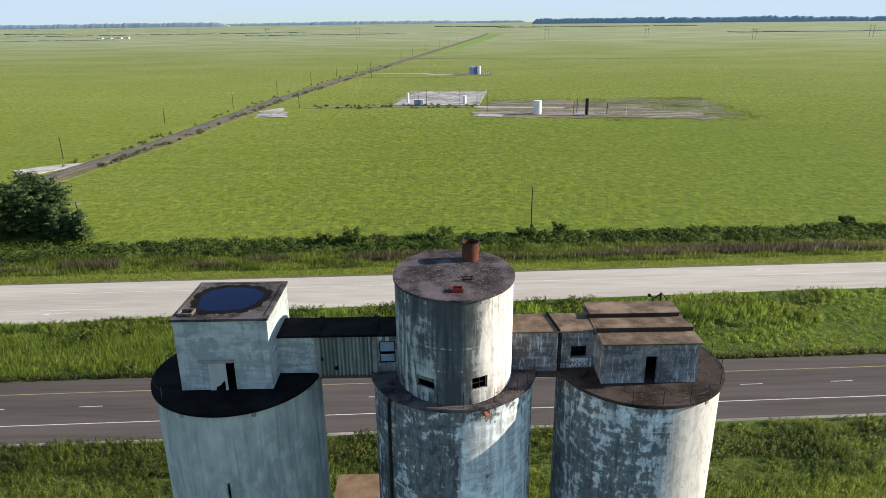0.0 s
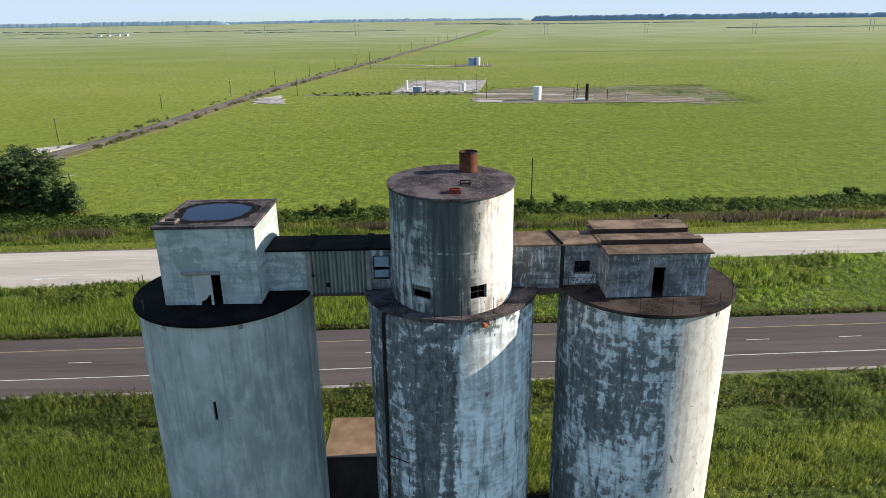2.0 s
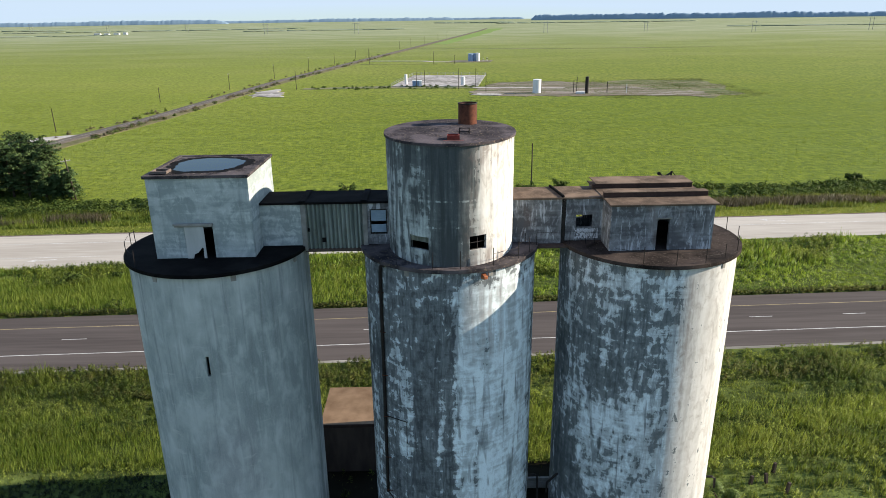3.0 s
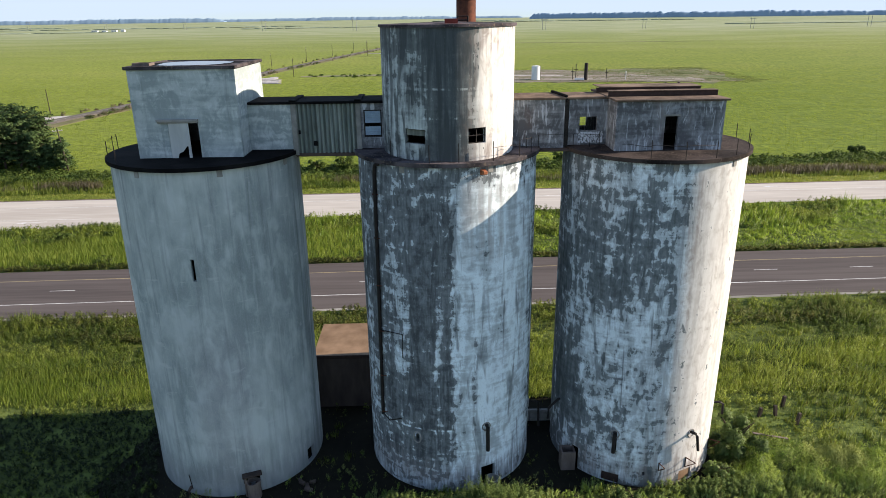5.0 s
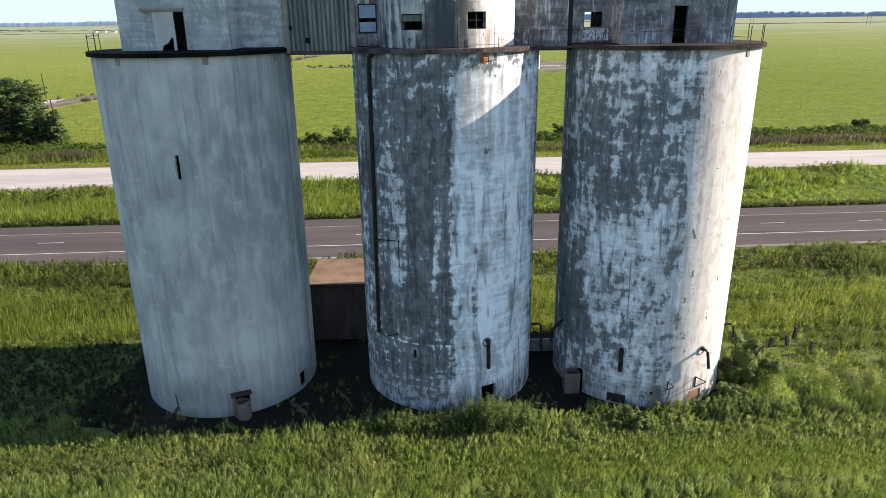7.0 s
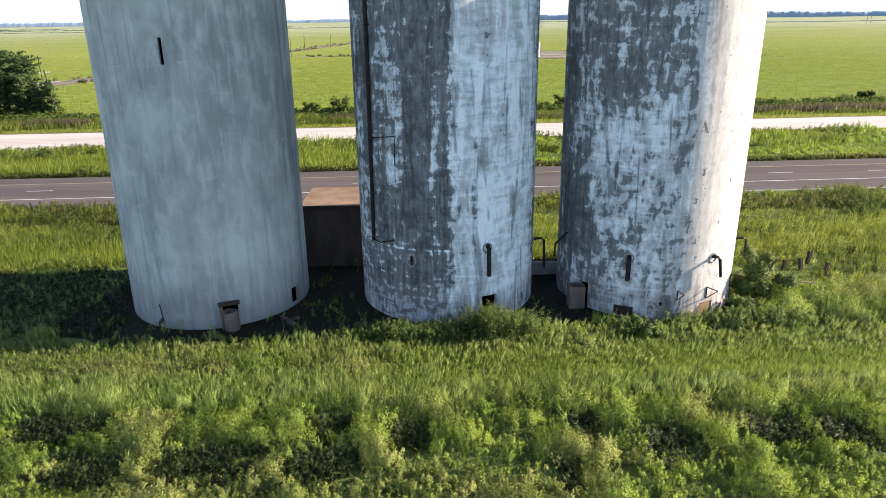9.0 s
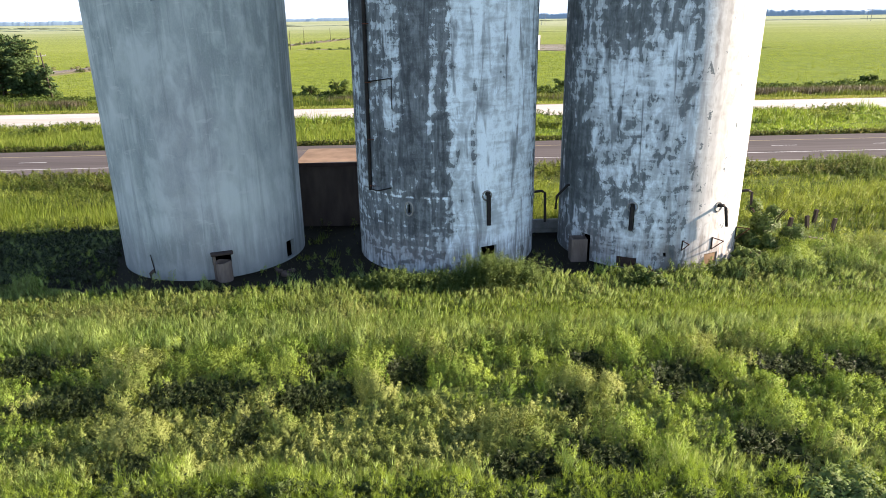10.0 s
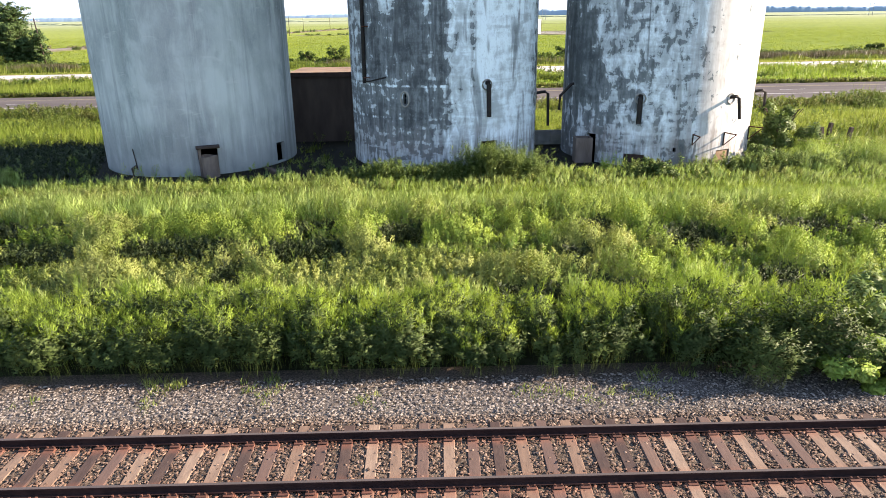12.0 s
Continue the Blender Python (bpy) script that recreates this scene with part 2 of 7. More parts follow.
def plaster(name, dark, mid, pale, wisps=0.0, brush=0.5, rust=0.0):
    """Rendered walls: soft trowel clouds, faint level brush marks, hazy rain runs and a few chalky wisps."""
    s = Shader(name, 0.92)
    cloud = s.noise(0.62, 5, 0.55, (1, 1, 0.8), (3, 1, 6), 0.9)
    level = s.noise(1.5, 4, 0.55, (0.25, 0.25, 1.7), (1, 5, 2), 0.5)
    run = s.noise(2.4, 5, 0.6, (1, 1, 0.07), (8, 2, 1), 0.3)
    dab = s.noise(2.2, 5, 0.6, (1, 1, 0.6), (2, 8, 3), 1.4)
    fine = s.noise(16, 4, 0.65)
    tone = s.math("ADD", s.math("MULTIPLY", cloud, 0.6), s.math("MULTIPLY", level, brush))
    c = s.mix(s.step(tone, 0.30 + brush * 0.3, 0.36 + brush * 0.62), dark, mid)
    c = s.mix(s.math("MULTIPLY", s.step(s.math("ADD", s.math("MULTIPLY", dab, 0.6), s.math("MULTIPLY", level, 0.4)), 0.47, 0.66), 0.75), c, pale)
    c = s.mix(s.math("MULTIPLY", s.step(run, 0.52, 0.72), 0.5), c, tuple(v * 0.7 for v in dark))
    if wisps:
        w = s.noise(4.2, 5, 0.62, (1, 1, 0.16), (4, 4, 9), 0.6)
        c = s.mix(s.math("MULTIPLY", s.step(s.math("ADD", w, s.math("MULTIPLY", s.math("SUBTRACT", cloud, 0.5), 0.5)), 0.56, 0.66), wisps), c, (0.55, 0.57, 0.60))
    if rust:
        c = s.mix(s.math("MULTIPLY", s.step(s.noise(0.9, 5, 0.6, (1, 1, 0.3), (7, 7, 1)), 0.55, 0.72), rust), c, (0.13, 0.085, 0.07))
    c = s.mix(s.math("MULTIPLY", s.step(fine, 0.5, 0.75), 0.2), c, tuple(v * 0.6 for v in dark))
    s.bump(s.math("ADD", s.math("MULTIPLY", fine, 0.4), dab), 0.25, 0.015)
    return s.done(c)


def weathered(name, cx, cy, dark, light, base, zones, weights, warm=None, stains=(), bands=(), foot=0.0, soot=(0.54, 0.66, 0.62), sun_gain=1.0):
    """A round wall whose pale coat has flaked off in part. base: how much coat is left; zones: (from, to, low, high,
    gain) in degrees round the wall and metres of height, where more or less of it is left; weights: of smears, flakes,
    chips, runs; warm: the degrees from which sunlight is painted into the coat as a warmer tone; stains: (from, to,
    low, high, amount) of brown; bands: heights of pale casting lines."""
    s = Shader(name, 0.9)
    x, y, z = s.xyz()
    turn = s.math("ARCTAN2", s.math("SUBTRACT", x, cx), s.math("SUBTRACT", cy, y))
    wall = s.n.new("ShaderNodeCombineXYZ")
    s.put(s.math("MULTIPLY", turn, 5.8), wall.inputs[0])
    s.put(z, wall.inputs[2])
    v = wall.outputs[0]
    o = cx * 3.7
    big = s.noise(0.26, 3, 0.5, (1, 1, 0.6), (o, 0, 2), 0.6, v)
    smear = s.noise(0.95, 4, 0.5, (1, 1, 0.26), (o, 0, 7), 0.7, v)
    flake = s.noise(0.75, 5, 0.56, (1, 1, 0.62), (o + 3, 0, 1), 0.8, v)
    chip = s.noise(2.0, 5, 0.6, (1, 1, 0.62), (o + 5, 0, 4), 0.7, v)
    run = s.noise(2.6, 4, 0.6, (1, 1, 0.03), (o, 0, 3), 0.2, v)
    wisp = s.noise(5.5, 4, 0.6, (1, 1, 0.11), (o, 0, 5), 0.6, v)
    lift = s.noise(1.7, 5, 0.6, (0.34, 1, 1.35), (o, 0, 8), 0.6, v)
    fine = s.noise(13, 4, 0.65, (1, 1, 0.6), (o, 0, 1), 0.4, v)
    deg = s.math("ADD", s.math("MULTIPLY", turn, 57.2958), s.math("MULTIPLY", s.math("SUBTRACT", smear, 0.5), 9.0))
    deg = s.math("ADD", deg, s.math("MULTIPLY", s.math("SUBTRACT", chip, 0.5), 6.0))
    high = s.math("ADD", z, s.math("MULTIPLY", s.math("SUBTRACT", flake, 0.5), 5.0))

    def spot(a0, a1, z0, z1):
        soft = min(10.0, (a1 - a0) * 0.38)
        across = s.math("MULTIPLY", s.step(deg, a0 - soft, a0 + soft), s.step(deg, a1 + soft, a1 - soft))
        return s.math("MULTIPLY", across, s.math("MULTIPLY", s.step(high, z0 - 0.9, z0 + 0.9), s.step(high, z1 + 0.9, z1 - 0.9)))

    edge = s.math("ADD", s.math("MULTIPLY", s.math("SUBTRACT", big, 0.5), 0.35), base)
    for n, w in zip((smear, flake, chip, run), weights):
        edge = s.math("ADD", edge, s.math("MULTIPLY", s.math("SUBTRACT", n, 0.5), w))
    edge = s.math("ADD", edge, s.math("MULTIPLY", s.math("SUBTRACT", fine, 0.5), 0.12))
    edge = s.math("ADD", edge, s.math("MULTIPLY", s.math("SUBTRACT", lift, 0.5), 0.5))
    for a0, a1, z0, z1, gain in zones:
        edge = s.math("ADD", edge, s.math("MULTIPLY", spot(a0, a1, z0, z1), gain))
    for h in bands:
        line = s.step(s.math("ABSOLUTE", s.math("SUBTRACT", s.math("ADD", z, s.math("MULTIPLY", smear, 0.15)), h)), 0.1, 0.02)
        edge = s.math("ADD", edge, s.math("MULTIPLY", s.math("MULTIPLY", line, s.step(chip, 0.42, 0.6)), 0.3))
    coat = s.step(edge, -0.004, 0.014)
    wash = s.math("MULTIPLY", s.step(edge, -0.34, 0.0), s.math("ADD", s.math("MULTIPLY", s.step(wisp, 0.36, 0.64), 0.6), 0.4))
    bare = s.mix(s.step(run, 0.36, 0.64), dark, tuple(k * 1.5 for k in dark))
    bare = s.mix(s.math("MULTIPLY", s.step(big, 0.46, 0.62), 0.5), bare, (dark[0] * 1.8, dark[1] * 1.7, dark[2] * 1.6))
    bare = s.mix(s.math("MULTIPLY", wash, 0.58), bare, tuple(k * 0.42 for k in light))
    bare = s.mix(s.math("MULTIPLY", s.step(fine, 0.54, 0.7), 0.3), bare, tuple(k * 0.36 for k in light))
    pale = s.mix(s.step(s.math("ADD", edge, s.math("MULTIPLY", s.math("SUBTRACT", wisp, 0.5), 0.35)), 0.0, 0.24), tuple(k * 0.6 for k in light), light)
    cloud = s.math("ADD", s.math("MULTIPLY", smear, 0.4), s.math("ADD", s.math("MULTIPLY", lift, 0.3), s.math("MULTIPLY", chip, 0.3)))
    pale = s.mix(s.step(cloud, 0.56, 0.40), pale, tuple(k * 0.52 for k in light))
    pale = s.mix(s.math("MULTIPLY", s.step(wisp, 0.52, 0.7), 0.3), pale, tuple(k * 0.6 for k in light))
    pale = s.mix(s.math("MULTIPLY", s.step(fine, 0.56, 0.66), 0.4), pale, tuple(k * 0.45 for k in light))
    grime = s.noise(1.35, 4, 0.55, (1, 1, 0.13), (o + 9, 0, 2), 0.9, v)
    sun_side = 0.0
    # the sunlit side is painted: warmer coat and less grime
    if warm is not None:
        sun_side = s.step(deg, warm, warm + 10)
        sun_coat = s.mix(s.step(s.math("ADD", s.math("MULTIPLY", run, 0.3), s.math("ADD", s.math("MULTIPLY", chip, 0.4), s.math("MULTIPLY", smear, 0.3))), 0.42, 0.60), tuple(k * sun_gain for k in (0.60, 0.585, 0.565)), tuple(k * sun_gain for k in (0.44, 0.415, 0.39)))
        sun_coat = s.mix(s.math("MULTIPLY", s.step(chip, 0.54, 0.66), 0.45), sun_coat, (0.33, 0.295, 0.265))
        sun_coat = s.mix(s.math("MULTIPLY", s.step(wisp, 0.55, 0.72), 0.35), sun_coat, (0.34, 0.30, 0.265))
        pale = s.mix(s.math("MULTIPLY", sun_side, 0.9), pale, sun_coat)
    c = s.mix(coat, bare, pale)
    c = s.mix(s.math("MULTIPLY", s.math("MULTIPLY", s.step(grime, soot[0], soot[1]), soot[2]), s.math("SUBTRACT", 1.0, s.math("MULTIPLY", sun_side, 0.75))), c, tuple(k * 0.95 for k in dark))
    for a0, a1, z0, z1, amount in stains:
        c = s.mix(s.math("MULTIPLY", s.math("MULTIPLY", spot(a0, a1, z0, z1), s.step(s.math("ADD", s.math("MULTIPLY", run, 0.6), s.math("MULTIPLY", chip, 0.4)), 0.42, 0.6)), amount), c, (0.19, 0.15, 0.135))
    if foot:
        # brown stains at the foot, which also paint the shade there
        foot_dark = s.step(s.math("ADD", z, s.math("MULTIPLY", s.math("SUBTRACT", smear, 0.5), 3.0)), 2.6, 0.9)
        c = s.mix(s.math("MULTIPLY", s.math("MULTIPLY", foot_dark, s.step(wisp, 0.36, 0.6)), foot), c, (0.12, 0.10, 0.09))
    s.bump(s.math("ADD", s.math("MULTIPLY", coat, 0.5), s.math("MULTIPLY", fine, 0.3)), 0.35, 0.012)
    return s.done(c)


def ribbed_sheet():
    """Old galvanised cladding: rust runs, and shade painted into the valleys of the ribs, which leaves the crests pale.
    """
    s = Shader("ribbed_galvanised_sheet", 0.65, 0.1)
    rib = s.math("SINE", s.math("MULTIPLY", s.math("ADD", s.xyz()[0], 8.42), 22.8))
    run = s.noise(3.0, 5, 0.6, (1, 1, 0.05), (2, 1, 4))
    blot = s.noise(1.2, 5, 0.6, (1, 1, 0.6), (6, 1, 2))
    c = s.mix(s.step(run, 0.38, 0.64), (0.17, 0.205, 0.185), (0.36, 0.40, 0.365))
    c = s.mix(s.math("MULTIPLY", s.step(rib, -0.1, 0.8), 0.55), c, (0.05, 0.058, 0.052))
    c = s.mix(s.math("MULTIPLY", s.step(blot, 0.54, 0.7), 0.5), c, (0.09, 0.085, 0.07))
    return s.done(c)


def tar_roof(name, a, b, dry=(0.22, 0.17, 0.13), amount=0.3):
    s = Shader(name, 0.95)
    s.b.inputs["Specular IOR Level"].default_value = 0.08
    n1, n2, n3 = s.noise(0.8, 6, 0.6, (1, 1, 1), (4, 4, 4)), s.noise(7, 5, 0.6), s.noise(0.35, 4, 0.5)
    c = s.mix(s.step(n1, 0.35, 0.68), a, b)
    c = s.mix(s.math("MULTIPLY", s.step(n2, 0.56, 0.66), amount), c, dry)
    c = s.mix(s.math("MULTIPLY", s.step(n3, 0.5, 0.62), 0.5), c, tuple(v * 1.8 for v in b))
    s.bump(n2, 0.5, 0.02)
    return s.done(c)


def patchy(name, a, b, c, scale, stretch=(0.4, 1.5, 1)):
    """Bare ground overgrown in patches: a and b mixed, with crisp spots of c."""
    s = Shader(name, 0.95)
    n1, n2, n3 = s.noise(scale, 7, 0.65, stretch), s.noise(scale * 2.7, 6, 0.65, stretch, (5, 2, 1)), s.noise(scale * 0.4, 4, 0.55, stretch, (1, 9, 4))
    col = s.mix(s.step(n1, 0.42, 0.58), a, b)
    col = s.mix(s.step(s.math("ADD", s.math("MULTIPLY", n2, 0.5), s.math("MULTIPLY", n3, 0.5)), 0.5, 0.57), col, c)
    s.bump(n2, 0.8, 0.2)
    return s.done(col)


def leaf(name, a, b, c=None, patch=5.0, dry=0.25, shine=0.5, spread=(1, 1, 0), gloss=0.35, vary=0.45):
    """Blades and leaves: colour changes blade by blade and in patches over the ground."""
    s = Shader(name, 0.5)
    s.b.inputs["Specular IOR Level"].default_value = gloss
    isl = s.island()
    big = s.noise(1.0 / patch, 4, 0.6, spread)
    mid = s.noise(4.0 / patch, 3, 0.6, spread, (5, 3, 0))
    col = s.mix(s.step(big, 0.35, 0.66), a, b)
    col = s.mix(s.math("MULTIPLY", s.step(s.math("ADD", s.math("MULTIPLY", mid, 0.6), s.math("MULTIPLY", isl, 0.4)), 0.5, 0.7), dry), col, c or (0.30, 0.25, 0.10))
    col = s.mix(s.math("MULTIPLY", isl, vary), col, tuple(v * 0.55 for v in a))
    s.put(col, s.b.inputs["Base Color"])
    back = s.n.new("ShaderNodeBsdfTranslucent")
    s.l.new(s.mix(1.0, col, (1.0, 1.0, 0.6), "MULTIPLY"), back.inputs[0])
    mx = s.n.new("ShaderNodeMixShader")
    mx.inputs[0].default_value = shine
    s.l.new(s.b.outputs[0], mx.inputs[1])
    s.l.new(back.outputs[0], mx.inputs[2])
    s.l.new(mx.outputs[0], s.n["Material Output"].inputs[0])
    return s.mat


def ground_material():
    """Marsh grass seen from above: tufts, patches, faint tracks; darkened ground between plants near the silos; far
    haze and hedge shade are painted in.
    """
    s = Shader("field_grass", 0.95)
    s.b.inputs["Specular IOR Level"].default_value = 0.1
    x, y, z = s.xyz()
    huge = s.noise(0.006, 4, 0.5, (1, 2.2, 1), (3, 1, 0))
    big = s.noise(0.045, 5, 0.6, (1, 2.6, 1))
    tuft = s.noise(0.38, 6, 0.68, (1, 1.5, 1))
    fine = s.noise(2.6, 4, 0.7)
    c = s.mix(s.step(big, 0.32, 0.7), (0.16, 0.20, 0.026), (0.24, 0.268, 0.042))
    c = s.mix(s.math("MULTIPLY", s.step(huge, 0.45, 0.62), 0.6), c, (0.26, 0.26, 0.055))
    c = s.mix(s.math("MULTIPLY", s.step(s.noise(0.016, 6, 0.65, (1, 3.0, 1), (8, 2, 0), 0.8), 0.5, 0.66), 0.45), c, (0.155, 0.175, 0.05))
    c = s.mix(s.math("MULTIPLY", s.step(y, 430.0, 220.0), 0.6), c, (0.12, 0.172, 0.013))
    c = s.mix(s.step(tuft, 0.40, 0.57), (0.068, 0.10, 0.015), c)
    c = s.mix(s.math("MULTIPLY", s.step(s.noise(0.6, 6, 0.7, (1, 0.4, 1), (7, 3, 0), 0.6), 0.48, 0.68), 0.5), c, (0.31, 0.35, 0.045))
    c = s.mix(s.math("MULTIPLY", s.step(s.noise(0.5, 6, 0.7, (1, 0.5, 1), (1, 9, 0), 0.6), 0.52, 0.34), 0.55), c, (0.07, 0.102, 0.011))
    c = s.mix(s.math("MULTIPLY", s.step(s.noise(0.13, 5, 0.65, (0.6, 1.6, 1), (2, 7, 0), 0.8), 0.5, 0.64), 0.4), c, (0.115, 0.145, 0.026))
    c = s.mix(s.math("MULTIPLY", s.step(fine, 0.45, 0.7), 0.22), c, (0.36, 0.40, 0.055))
    # darker ground deepens the gaps between the plants
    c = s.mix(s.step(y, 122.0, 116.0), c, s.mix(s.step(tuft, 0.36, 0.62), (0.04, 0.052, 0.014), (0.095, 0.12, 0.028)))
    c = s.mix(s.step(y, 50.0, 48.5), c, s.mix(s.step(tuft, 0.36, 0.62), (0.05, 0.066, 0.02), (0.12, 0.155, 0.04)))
    # near-black strip under the hedge: its own shade painted on the ground
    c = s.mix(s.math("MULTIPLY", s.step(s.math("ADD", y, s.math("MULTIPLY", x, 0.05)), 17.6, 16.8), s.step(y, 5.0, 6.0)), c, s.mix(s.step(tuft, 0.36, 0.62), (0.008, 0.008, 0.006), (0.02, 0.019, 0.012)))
    c = s.mix(s.math("MULTIPLY", s.math("MULTIPLY", s.step(x, -60.0, 150.0), s.step(y, 700.0, 250.0)), 0.3), c, (0.085, 0.135, 0.018))
    c = s.mix(s.math("MULTIPLY", s.math("MULTIPLY", s.step(x, 0.0, -120.0), s.step(y, 900.0, 300.0)), 0.25), c, (0.25, 0.285, 0.06))
    belt = s.math("ADD", s.math("SUBTRACT", y, s.math("MULTIPLY", x, 0.03)), s.math("MULTIPLY", s.noise(0.09, 5, 0.6, (1, 1, 1), (3, 6, 0)), 6.0))
    c = s.mix(s.math("MULTIPLY", s.math("MULTIPLY", s.step(belt, 134.5, 136.5), s.step(belt, 146.5, 144.0)), 0.8), c, s.mix(s.step(tuft, 0.4, 0.6), (0.03, 0.045, 0.012), (0.075, 0.10, 0.024)))
    # pale distance haze is mixed into the ground colour with growing y
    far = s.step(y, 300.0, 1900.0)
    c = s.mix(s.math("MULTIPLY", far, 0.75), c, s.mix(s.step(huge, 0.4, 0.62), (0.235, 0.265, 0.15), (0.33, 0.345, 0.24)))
    s.bump(s.math("ADD", tuft, s.math("MULTIPLY", fine, 0.5)), 0.7, 0.35)
    return s.done(c)


